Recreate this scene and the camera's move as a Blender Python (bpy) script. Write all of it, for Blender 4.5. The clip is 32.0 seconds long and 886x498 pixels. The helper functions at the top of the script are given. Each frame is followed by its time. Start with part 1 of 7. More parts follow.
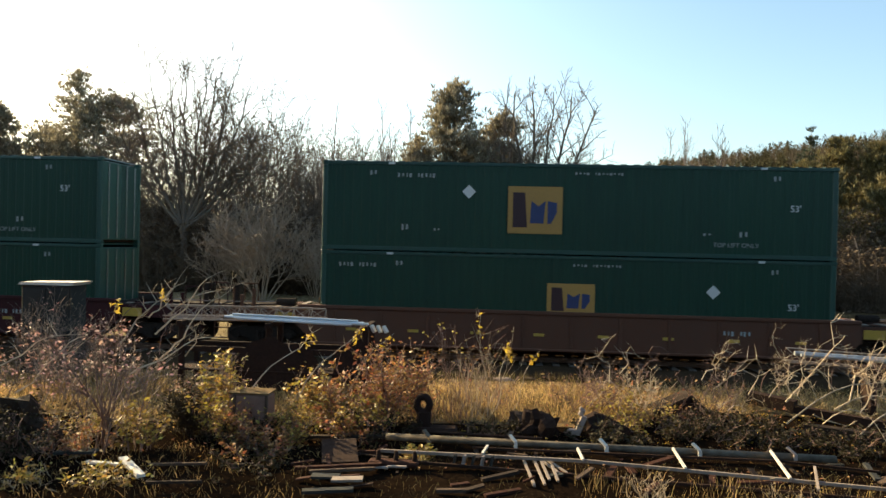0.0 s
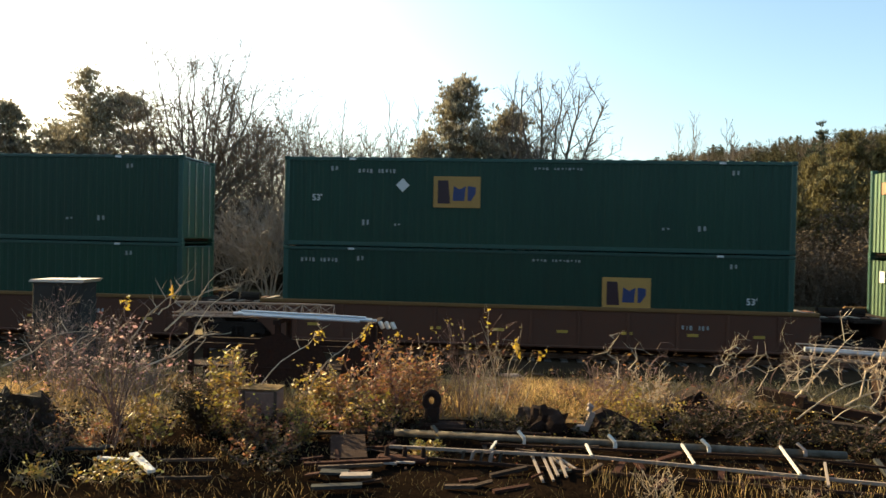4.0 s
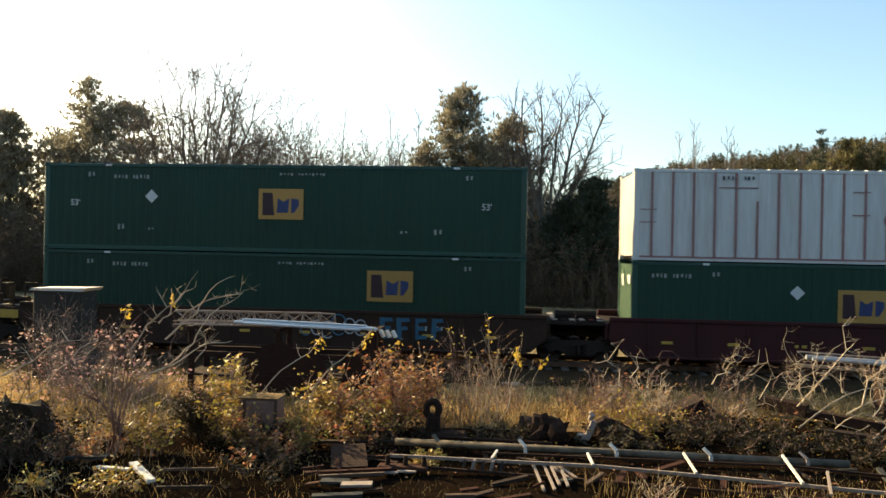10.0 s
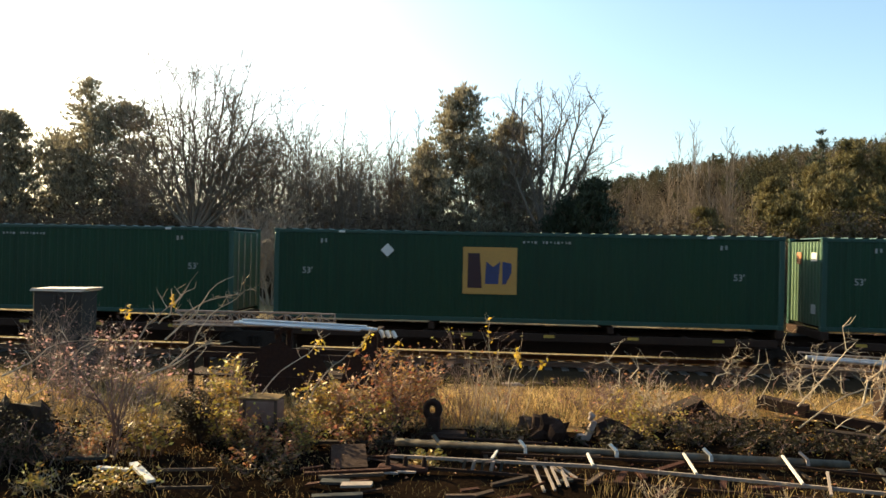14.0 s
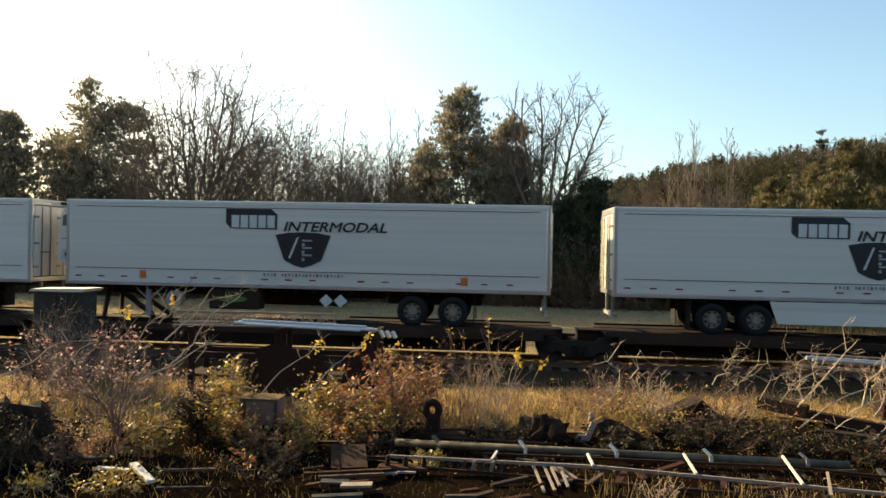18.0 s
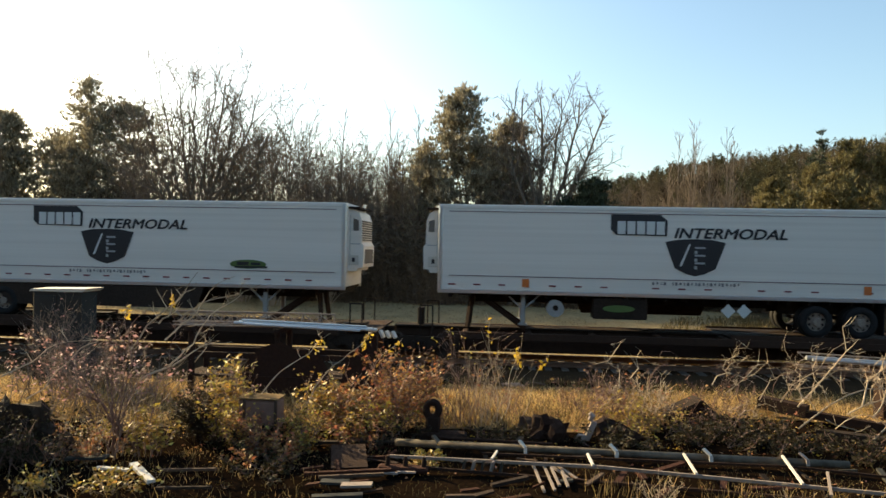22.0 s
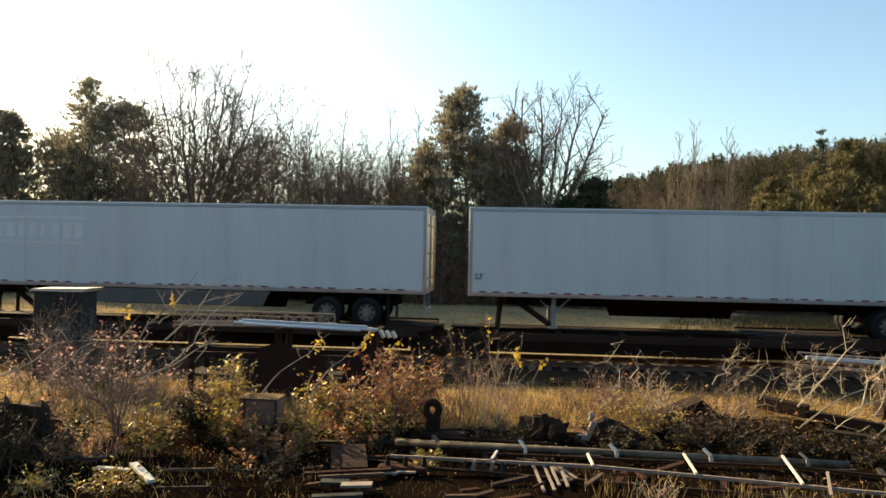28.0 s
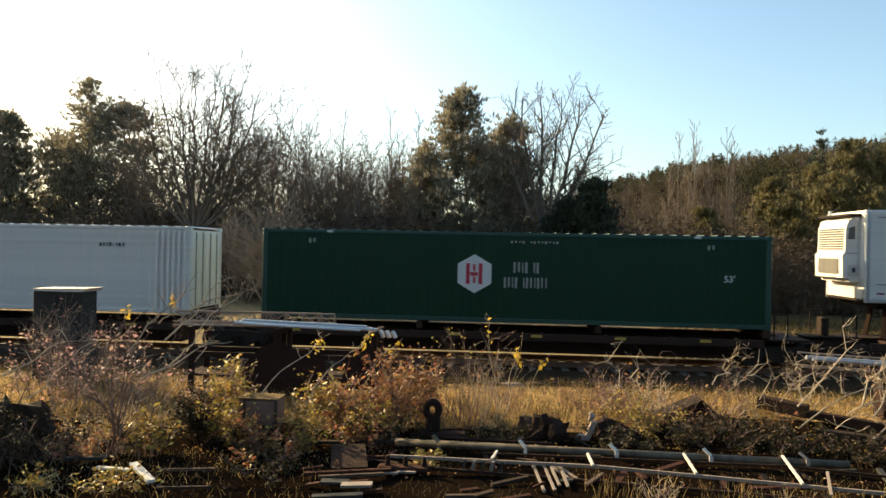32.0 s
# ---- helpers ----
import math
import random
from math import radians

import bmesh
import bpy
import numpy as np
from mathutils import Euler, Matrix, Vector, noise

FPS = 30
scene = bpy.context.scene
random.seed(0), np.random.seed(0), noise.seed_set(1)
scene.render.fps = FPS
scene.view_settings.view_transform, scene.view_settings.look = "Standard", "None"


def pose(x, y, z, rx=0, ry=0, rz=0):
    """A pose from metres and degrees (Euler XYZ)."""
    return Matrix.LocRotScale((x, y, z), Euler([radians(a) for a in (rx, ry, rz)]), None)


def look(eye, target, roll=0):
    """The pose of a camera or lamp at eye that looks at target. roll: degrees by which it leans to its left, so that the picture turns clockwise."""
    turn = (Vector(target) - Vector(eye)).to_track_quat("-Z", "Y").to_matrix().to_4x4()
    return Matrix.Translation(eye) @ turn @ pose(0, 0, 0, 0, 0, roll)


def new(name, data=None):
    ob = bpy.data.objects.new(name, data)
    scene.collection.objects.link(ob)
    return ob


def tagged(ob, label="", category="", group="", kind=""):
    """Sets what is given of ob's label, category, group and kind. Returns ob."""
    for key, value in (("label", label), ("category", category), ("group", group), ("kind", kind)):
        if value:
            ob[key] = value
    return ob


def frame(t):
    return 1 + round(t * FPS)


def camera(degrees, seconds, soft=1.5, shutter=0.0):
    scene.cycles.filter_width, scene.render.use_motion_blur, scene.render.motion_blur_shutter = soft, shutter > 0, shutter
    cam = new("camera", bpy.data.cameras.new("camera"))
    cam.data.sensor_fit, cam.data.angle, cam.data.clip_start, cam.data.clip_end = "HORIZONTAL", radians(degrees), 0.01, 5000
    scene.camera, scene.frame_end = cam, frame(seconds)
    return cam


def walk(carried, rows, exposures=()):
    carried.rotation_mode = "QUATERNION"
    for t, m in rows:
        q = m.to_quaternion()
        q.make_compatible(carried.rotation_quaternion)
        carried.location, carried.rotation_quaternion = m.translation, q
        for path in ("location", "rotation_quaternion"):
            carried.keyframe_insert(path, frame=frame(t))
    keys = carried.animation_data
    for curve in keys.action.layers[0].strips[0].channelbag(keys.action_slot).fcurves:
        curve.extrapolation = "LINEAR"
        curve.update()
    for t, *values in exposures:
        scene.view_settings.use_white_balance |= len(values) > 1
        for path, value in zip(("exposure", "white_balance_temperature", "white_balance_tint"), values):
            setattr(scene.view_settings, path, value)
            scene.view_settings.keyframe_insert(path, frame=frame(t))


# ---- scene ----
from mathutils import Quaternion

# One plan: x runs along the track (the train's way), y away from the camera, z = 0 at the rail heads.
YT = 23.77          # centre line of the track
X0 = -1.86          # where the camera's axis meets the near face of the train
LENS = 64.47
F = 784 / math.tan(radians(LENS / 2))
EYE = (0.0, 0.0, 3.6)
cam = camera(LENS, 32.0, soft=1.5, shutter=0.08)


def aim(right, down, roll):
    """The camera's pose on its stand, nudged by small turns (thousandths of the lens's length)."""
    return pose(*EYE) @ pose(0, 0, 0, 90, 0, 4.733) @ pose(0, 0, 0, math.degrees(down / F), math.degrees(right / F), 0) @ pose(0, 0, 0, 0, 0, 1.12 + roll)


NUDGES = [(0.0, -15.3, -9.2, .23), (0.5, -12.2, -15.3, .17), (1.0, -6.1, -19.4, .17), (1.5, -4.5, -18.6, .12), (2.0, -3.0, -17.2, .08),
          (3.0, -1.6, -17.2, .08), (3.5, -1.5, -16.6, .06), (5.5, -1.6, -13.7, .05), (6.0, -1.6, -10.0, .03), (6.5, -1.5, -8.0, .02), (7.0, -1.5, -0.5, .03),
          (7.5, -1.5, 2.6, .04), (8.0, -1.5, 2.6, .06), (8.5, -1.5, 4.4, .06), (9.0, -1.2, 4.2, .05), (9.5, -0.4, 1.5, .03), (10.0, 0, -1.5, 0),
          (10.5, 0, -2.6, 0), (11.0, 0, -1.4, 0), (11.5, 0, -0.2, 0), (14.0, 0, -0.8, 0), (17.0, 0, -0.3, 0), (24.0, 0, -0.5, 0), (32.0, 0, -0.7, 0)]
walk(cam, [(t, aim(r, d, a)) for t, r, d, a in NUDGES], exposures=[(0.0, 1.46, 6900, -1), (17.0, 1.50, 6900, -1), (18.0, 1.30, 6900, -1), (30.0, 1.29, 6900, -1), (32.0, 1.31, 6900, -1)])

# ---- light ----
SUN_AZ, SUN_EL = 55.0, 23.5   # degrees to the left of the track's normal, and up
world = bpy.data.worlds.new("world")
scene.world = world
world.use_nodes = True
wn, wl = world.node_tree.nodes, world.node_tree.links
sky = wn.new("ShaderNodeTexSky")
sky.sky_type, sky.sun_disc = "NISHITA", False
sky.sun_elevation, sky.sun_rotation = radians(SUN_EL), radians(-SUN_AZ)
sky.air_density, sky.dust_density, sky.ozone_density = 1.0, 1.9, 2.0
wl.new(sky.outputs[0], wn["Background"].inputs[0])
wn["Background"].inputs[1].default_value = 0.109
sun = new("sun", bpy.data.lights.new("sun", "SUN"))
sun.data.energy, sun.data.angle, sun.data.color = 5.0, radians(0.5), (1.0, 0.74, 0.45)
SUN = Vector((-math.sin(radians(SUN_AZ)) * math.cos(radians(SUN_EL)), math.cos(radians(SUN_AZ)) * math.cos(radians(SUN_EL)), math.sin(radians(SUN_EL))))
sun.matrix_world = look(SUN * 100, (0, 0, 0))


# ---- materials ----
def material(name, base, rough=0.6, metal=0.0, second=None, grain=8.0, stain=0.6, bump=0.0, bump_scale=40.0, shift=0.0, streak=False, leaf=0.0, stain_amount=0.5, coat=0.0, by="object", spec=0.5, hue=0.0):
    """A surface with a fine grain and broad stains towards a second colour; shift varies its value from thing to thing."""
    m = bpy.data.materials.new(name)
    m.use_nodes = True
    n, l = m.node_tree.nodes, m.node_tree.links
    b = n["Principled BSDF"]
    b.inputs["Roughness"].default_value, b.inputs["Metallic"].default_value = rough, metal
    b.inputs["Coat Weight"].default_value, b.inputs["Specular IOR Level"].default_value = coat, spec
    tc = n.new("ShaderNodeTexCoord")
    mp = n.new("ShaderNodeMapping")
    l.new(tc.outputs["Object"], mp.inputs[0])
    mp.inputs["Scale"].default_value = (0.05, 1, 4) if streak == "along" else (1, 1, 0.12) if streak else (1, 1, 1)
    second = second or tuple(c * 0.6 for c in base)
    fine, broad = n.new("ShaderNodeTexNoise"), n.new("ShaderNodeTexNoise")
    fine.inputs["Scale"].default_value, fine.inputs["Detail"].default_value = grain, 5
    broad.inputs["Scale"].default_value, broad.inputs["Detail"].default_value = stain, 4
    l.new(mp.outputs[0], fine.inputs[0]), l.new(mp.outputs[0], broad.inputs[0])
    add = n.new("ShaderNodeMath")
    add.operation = "MULTIPLY"
    l.new(fine.outputs[0], add.inputs[0]), l.new(broad.outputs[0], add.inputs[1])
    ramp = n.new("ShaderNodeMapRange")
    ramp.inputs[1].default_value, ramp.inputs[2].default_value = 0.16, 0.42
    ramp.inputs[4].default_value = stain_amount
    l.new(add.outputs[0], ramp.inputs[0])
    mix = n.new("ShaderNodeMix")
    mix.data_type = "RGBA"
    mix.inputs[6].default_value, mix.inputs[7].default_value = (*base, 1), (*second, 1)
    l.new(ramp.outputs[0], mix.inputs[0])
    out = mix.outputs[2]
    if shift:
        if by == "island":
            src = n.new("ShaderNodeNewGeometry").outputs["Random Per Island"]
        else:
            src = n.new("ShaderNodeObjectInfo").outputs["Random"]
        mr = n.new("ShaderNodeMapRange")
        mr.inputs[3].default_value, mr.inputs[4].default_value = 1 - shift, 1 + shift
        l.new(src, mr.inputs[0])
        hsv = n.new("ShaderNodeHueSaturation")
        l.new(mr.outputs[0], hsv.inputs["Value"])
        if hue:
            again, turn = n.new("ShaderNodeMath"), n.new("ShaderNodeMapRange")
            again.operation = "FRACT"
            many = n.new("ShaderNodeMath")
            many.operation, many.inputs[1].default_value = "MULTIPLY", 13.7
            l.new(src, many.inputs[0]), l.new(many.outputs[0], again.inputs[0])
            turn.inputs[3].default_value, turn.inputs[4].default_value = 0.5 - hue, 0.5 + hue
            l.new(again.outputs[0], turn.inputs[0]), l.new(turn.outputs[0], hsv.inputs["Hue"])
        l.new(out, hsv.inputs["Color"])
        out = hsv.outputs[0]
    l.new(out, b.inputs["Base Color"])
    rr = n.new("ShaderNodeMapRange")
    rr.inputs[3].default_value, rr.inputs[4].default_value = max(0.05, rough - 0.12), min(1, rough + 0.12)
    l.new(broad.outputs[0], rr.inputs[0]), l.new(rr.outputs[0], b.inputs["Roughness"])
    if bump:
        bt = n.new("ShaderNodeTexNoise")
        bt.inputs["Scale"].default_value, bt.inputs["Detail"].default_value = bump_scale, 6
        l.new(tc.outputs["Object"], bt.inputs[0])
        bn = n.new("ShaderNodeBump")
        bn.inputs["Strength"].default_value, bn.inputs["Distance"].default_value = bump, 0.03
        l.new(bt.outputs[0], bn.inputs["Height"]), l.new(bn.outputs[0], b.inputs["Normal"])
    if leaf:
        tr = n.new("ShaderNodeBsdfTranslucent")
        l.new(out, tr.inputs[0])
        ms = n.new("ShaderNodeMixShader")
        ms.inputs[0].default_value = leaf
        l.new(b.outputs[0], ms.inputs[1]), l.new(tr.outputs[0], ms.inputs[2]), l.new(ms.outputs[0], n["Material Output"].inputs[0])
    return m


GREEN = material("green_container_paint", (0.0115, 0.045, 0.027), 0.45, spec=0.3, second=(0.010, 0.034, 0.022), grain=6, stain=0.35, streak=True, shift=0.18, stain_amount=0.7)
GREEN_DEEP = material("deep_green_container_paint", (0.011, 0.044, 0.021), 0.45, spec=0.25, second=(0.010, 0.032, 0.017), grain=6, stain=0.35, streak=True, shift=0.12, stain_amount=0.7)
GREEN_FRAME = material("green_frame_paint", (0.014, 0.060, 0.044), 0.45, second=(0.03, 0.045, 0.03), grain=14, shift=0.15)
# end green lighter than sides and doors: the sun on it is painted in
GREEN_END = material("sunlit_green_end_paint", (0.085, 0.15, 0.085), 0.5, second=(0.055, 0.085, 0.05), grain=10, shift=0.2)
HUB_GREEN = material("bright_green_paint", (0.005, 0.034, 0.016), 0.45, spec=0.25, second=(0.007, 0.034, 0.018), grain=6, stain=0.3, streak=True)
WHITE = material("white_trailer_skin", (0.74, 0.69, 0.62), 0.45, second=(0.52, 0.47, 0.40), grain=1.6, stain=0.25, streak="along", shift=0.06, stain_amount=0.55)
PALE_SKIN = material("pale_blue_white_trailer_skin", (0.71, 0.72, 0.70), 0.5, second=(0.56, 0.56, 0.53), grain=1.4, stain=0.3, streak=True, stain_amount=0.7)
DIRTY_WHITE = material("weathered_white_paint", (0.66, 0.64, 0.60), 0.55, second=(0.42, 0.36, 0.30), grain=9, stain=0.6, streak=True)
CREAM = material("cream_door_paint", (0.78, 0.74, 0.65), 0.5, second=(0.55, 0.48, 0.36), grain=9, stain=0.8, streak=True, shift=0.08)
RIB_RED = material("faded_red_brown_rib", (0.30, 0.135, 0.12), 0.6, second=(0.40, 0.27, 0.24), grain=12)
YELLOW = material("logo_yellow_vinyl", (0.43, 0.235, 0.055), 0.5, second=(0.30, 0.17, 0.05), grain=12, shift=0.12)
ORANGE = material("orange_sticker", (0.62, 0.16, 0.03), 0.5)
WORN_ORANGE = material("weathered_orange_vinyl", (0.40, 0.15, 0.06), 0.6, second=(0.26, 0.12, 0.07), grain=6, stain_amount=0.8)
LOGO_DARK = material("dark_maroon_ink", (0.035, 0.012, 0.016), 0.5)
LOGO_BLUE = material("blue_ink", (0.028, 0.045, 0.13), 0.5)
BLACK = material("black_vinyl", (0.018, 0.016, 0.018), 0.45)
PLATE = material("white_sticker", (0.60, 0.60, 0.57), 0.5, second=(0.6, 0.6, 0.56), grain=20)
STENCIL = material("worn_white_stencil", (0.34, 0.35, 0.33), 0.6, second=(0.16, 0.18, 0.17), grain=25, stain_amount=0.8)
RED = material("red_reflector", (0.22, 0.03, 0.04), 0.4)
SEAM = material("pale_grey_seam", (0.56, 0.53, 0.49), 0.5, second=(0.42, 0.40, 0.37), grain=4)
SEAM_DARK = material("faded_grey_ink", (0.16, 0.15, 0.15), 0.6, second=(0.30, 0.28, 0.27), grain=9)
PINSTRIPE = material("dull_maroon_pinstripe", (0.17, 0.10, 0.11), 0.6, second=(0.24, 0.2, 0.2), grain=3)
HUB_RED = material("hub_red_ink", (0.45, 0.03, 0.05), 0.5)
LIME = material("lime_sticker", (0.09, 0.15, 0.035), 0.5)
NAVY = material("navy_ink", (0.02, 0.03, 0.11), 0.5)
FLAME = material("orange_red_ink", (0.70, 0.13, 0.05), 0.5)
FADED = material("faded_white_lettering", (0.80, 0.79, 0.75), 0.5, second=(0.66, 0.65, 0.62), grain=8)
DARK = material("dark_grime_steel", (0.026, 0.019, 0.015), 0.8, spec=0.06, second=(0.06, 0.042, 0.032), grain=14, bump=0.3, shift=0.2)
STEEL = material("worn_steel", (0.30, 0.29, 0.28), 0.38, 0.9, second=(0.2, 0.14, 0.1), grain=18)
BROWN_CAR = material("rusty_brown_car_paint", (0.11, 0.045, 0.025), 0.7, spec=0.2, second=(0.09, 0.05, 0.035), grain=8, stain=0.8, bump=0.15, shift=0.15)
RED_CAR = material("dark_red_car_paint", (0.060, 0.019, 0.018), 0.75, spec=0.1, second=(0.038, 0.021, 0.018), grain=8, stain=0.8, bump=0.15)
GREY_CAR = material("tan_graffiti_ground", (0.16, 0.112, 0.078), 0.75, spec=0.1, second=(0.042, 0.028, 0.020), grain=4, stain=1.2, stain_amount=0.9)
BLACK_CAR = material("black_brown_car_paint", (0.040, 0.023, 0.016), 0.75, spec=0.08, second=(0.065, 0.038, 0.025), grain=8, stain=0.8, bump=0.15)
DULL_YELLOW = material("grimy_yellow_brown_paint", (0.20, 0.105, 0.035), 0.7, spec=0.2, second=(0.11, 0.055, 0.028), grain=10)
CAR_YELLOW = material("yellow_car_paint", (0.50, 0.30, 0.04), 0.55, second=(0.3, 0.17, 0.05), grain=10)
GRAF_BLUE = material("blue_spray_paint", (0.03, 0.11, 0.17), 0.5, second=(0.02, 0.06, 0.10), grain=9)
GRAF_RUST = material("rust_spray_paint", (0.16, 0.06, 0.04), 0.5)
RUBBER = material("black_rubber", (0.020, 0.019, 0.019), 0.85, spec=0.15, bump=0.2)
ALU = material("brushed_aluminium", (0.62, 0.62, 0.62), 0.35, 0.9, second=(0.5, 0.5, 0.5), grain=30)
RAIL = material("rusty_rail", (0.16, 0.085, 0.05), 0.6, 0.4, second=(0.09, 0.05, 0.035), grain=25)
RAIL_TOP = material("polished_rail_head", (0.105, 0.11, 0.118), 0.6, 1.0)
TIE = material("creosoted_tie", (0.075, 0.058, 0.046), 0.85, second=(0.14, 0.115, 0.09), grain=18, bump=0.5, shift=0.3)
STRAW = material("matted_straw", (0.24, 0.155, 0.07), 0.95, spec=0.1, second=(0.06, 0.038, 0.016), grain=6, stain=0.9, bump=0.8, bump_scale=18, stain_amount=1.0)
VERGE_BLADE = material("dry_verge_blades", (0.28, 0.21, 0.12), 0.9, spec=0.1, second=(0.18, 0.135, 0.075), grain=2, stain=0.3, shift=0.3, by="island", leaf=0.2)
BROWN_GROUND = material("dark_brown_ground", (0.080, 0.060, 0.034), 0.95, spec=0.0, second=(0.045, 0.034, 0.020), grain=3, stain=0.3, bump=0.6)
VERGE = material("short_verge_grass", (0.29, 0.225, 0.125), 0.95, spec=0.0, second=(0.16, 0.125, 0.065), grain=3, stain=0.25, bump=0.5, stain_amount=0.8)
BALLAST = material("grey_ballast", (0.058, 0.038, 0.022), 0.9, spec=0.0, second=(0.028, 0.019, 0.012), grain=6, bump=0.6, shift=0.4, by="island")
# soil darker than its own colour: the foreground's shade is put into it
SOIL = material("shade_dark_soil_and_litter", (0.006, 0.004, 0.0028), 0.95, spec=0.0, second=(0.015, 0.0095, 0.006), grain=5, stain=0.5, bump=0.8, bump_scale=14, stain_amount=0.9)
GRASS_GOLD = material("dry_golden_grass", (0.58, 0.41, 0.18), 0.8, spec=0.2, second=(0.18, 0.105, 0.04), grain=3, stain=0.9, stain_amount=0.9, shift=0.6, by="island", leaf=0.35, hue=0.015)
GRASS_DULL = material("dull_brown_weeds", (0.12, 0.09, 0.04), 0.8, spec=0.2, second=(0.06, 0.06, 0.02), grain=3, stain=0.6, shift=0.4, by="island", leaf=0.3)
LEAF_YELLOW = material("yellow_green_leaf", (0.37, 0.255, 0.055), 0.5, spec=0.35, second=(0.13, 0.10, 0.028), grain=6, shift=0.65, by="island", leaf=0.28, hue=0.03)
LEAF_RED = material("reddish_brown_leaf", (0.35, 0.175, 0.065), 0.5, spec=0.4, second=(0.13, 0.065, 0.03), grain=6, shift=0.7, by="island", leaf=0.3, hue=0.035)
LEAF_PINK = material("dusty_pink_leaf", (0.45, 0.265, 0.22), 0.5, spec=0.35, second=(0.20, 0.11, 0.085), grain=6, shift=0.6, by="island", leaf=0.3, hue=0.025)
LEAF_GOLD = material("bright_yellow_leaf", (0.55, 0.38, 0.05), 0.6, shift=0.3, by="island", leaf=0.4)
BARK = material("grey_brown_bark", (0.165, 0.135, 0.108), 0.9, spec=0.2, second=(0.10, 0.08, 0.062), grain=10, bump=0.4, shift=0.2)
TWIG = material("brown_twig", (0.19, 0.148, 0.115), 0.85, spec=0.2, second=(0.13, 0.098, 0.074), grain=6, shift=0.25)
FAN_TWIG = material("pale_fan_twig", (0.30, 0.235, 0.175), 0.85, spec=0.2, second=(0.21, 0.16, 0.115), grain=6, shift=0.2)
PALE_TWIG = material("pale_dead_branch", (0.50, 0.39, 0.26), 0.8, second=(0.24, 0.165, 0.10), grain=10, shift=0.25)
RED_STEM = material("red_brown_stem", (0.16, 0.09, 0.07), 0.8, second=(0.22, 0.15, 0.11), grain=10, shift=0.25)
PINE = material("pine_needles", (0.225, 0.205, 0.142), 0.7, second=(0.29, 0.235, 0.17), grain=1.5, stain=0.3, shift=0.5, by="island", leaf=0.45)
CEDAR = material("dark_cedar_foliage", (0.022, 0.035, 0.018), 0.8, second=(0.04, 0.045, 0.02), grain=2, shift=0.4, by="island", leaf=0.15)
# olive leaf with the low brush's shade put into its colour
LEAF_DARK = material("shaded_olive_leaf", (0.038, 0.030, 0.012), 0.7, second=(0.03, 0.024, 0.010), grain=6, shift=0.5, by="island", leaf=0.25, spec=0.25)
EVERGREEN = material("far_evergreens", (0.058, 0.056, 0.030), 0.9, spec=0.1, second=(0.10, 0.082, 0.04), grain=0.2, stain=0.05, shift=0.4, by="island", leaf=0.15)
OLIVE = material("olive_foliage", (0.120, 0.102, 0.036), 0.75, second=(0.155, 0.115, 0.050), grain=0.8, stain=0.2, shift=0.45, by="island", leaf=0.25)
FAR_WOOD = material("far_woods", (0.115, 0.09, 0.064), 0.9, spec=0.1, second=(0.08, 0.066, 0.043), grain=0.12, stain=0.03, shift=0.4, by="island", leaf=0.2, stain_amount=1.0)
BRUSH = material("winter_brush", (0.125, 0.094, 0.066), 0.9, spec=0.1, second=(0.070, 0.053, 0.036), grain=0.7, stain=0.15, shift=0.35, by="island", leaf=0.08, stain_amount=0.9)
GALV = material("galvanised_steel", (0.36, 0.37, 0.37), 0.5, 0.4, second=(0.2, 0.2, 0.19), grain=10)
DULL_PIPE = material("weathered_grey_pipe", (0.155, 0.130, 0.098), 0.8, 0.0, spec=0.06, second=(0.05, 0.038, 0.028), grain=5, stain=1.2, bump=0.3, stain_amount=0.9)
PALE_PAINT = material("pale_chipped_paint", (0.58, 0.55, 0.49), 0.6, second=(0.45, 0.38, 0.28), grain=16)
BLUE_WHITE = material("pale_grey_plastic", (0.50, 0.55, 0.58), 0.45, second=(0.40, 0.42, 0.43), grain=5)
RUST_RED = material("dark_red_rust", (0.050, 0.020, 0.013), 0.9, spec=0.1, second=(0.026, 0.013, 0.010), grain=12, bump=0.5)
RUST = material("heavy_rust", (0.026, 0.015, 0.011), 0.9, spec=0.1, second=(0.055, 0.03, 0.02), grain=12, bump=0.5)
OLD_WOOD = material("grey_old_timber", (0.040, 0.028, 0.020), 0.9, spec=0.1, second=(0.024, 0.018, 0.014), grain=14, bump=0.4)
STONE = material("brown_rubble", (0.10, 0.066, 0.046), 0.9, spec=0.15, second=(0.04, 0.03, 0.024), grain=8, bump=0.6)
CASE_GREY = material("weathered_grey_case", (0.15, 0.14, 0.125), 0.8, spec=0.2, second=(0.09, 0.075, 0.06), grain=6, stain=0.8, streak=True)
CABINET = material("weathered_grey_cabinet", (0.04, 0.04, 0.036), 0.75, spec=0.12, second=(0.035, 0.033, 0.028), grain=6, stain=0.8, streak=True)
WHEEL_STEEL = material("rusty_wheel_steel", (0.045, 0.032, 0.025), 0.75, spec=0.2, second=(0.075, 0.05, 0.035), grain=12)
RAIL_GREY = material("scuffed_pale_steel", (0.29, 0.235, 0.19), 0.65, spec=0.15, second=(0.12, 0.082, 0.06), grain=14)
RUSTY_TANK = material("brown_tank_paint", (0.24, 0.145, 0.11), 0.85, spec=0.15, second=(0.12, 0.07, 0.05), grain=9, bump=0.4)
CONCRETE = material("pinkish_concrete", (0.32, 0.25, 0.21), 0.9, second=(0.2, 0.15, 0.12), grain=10, bump=0.4)


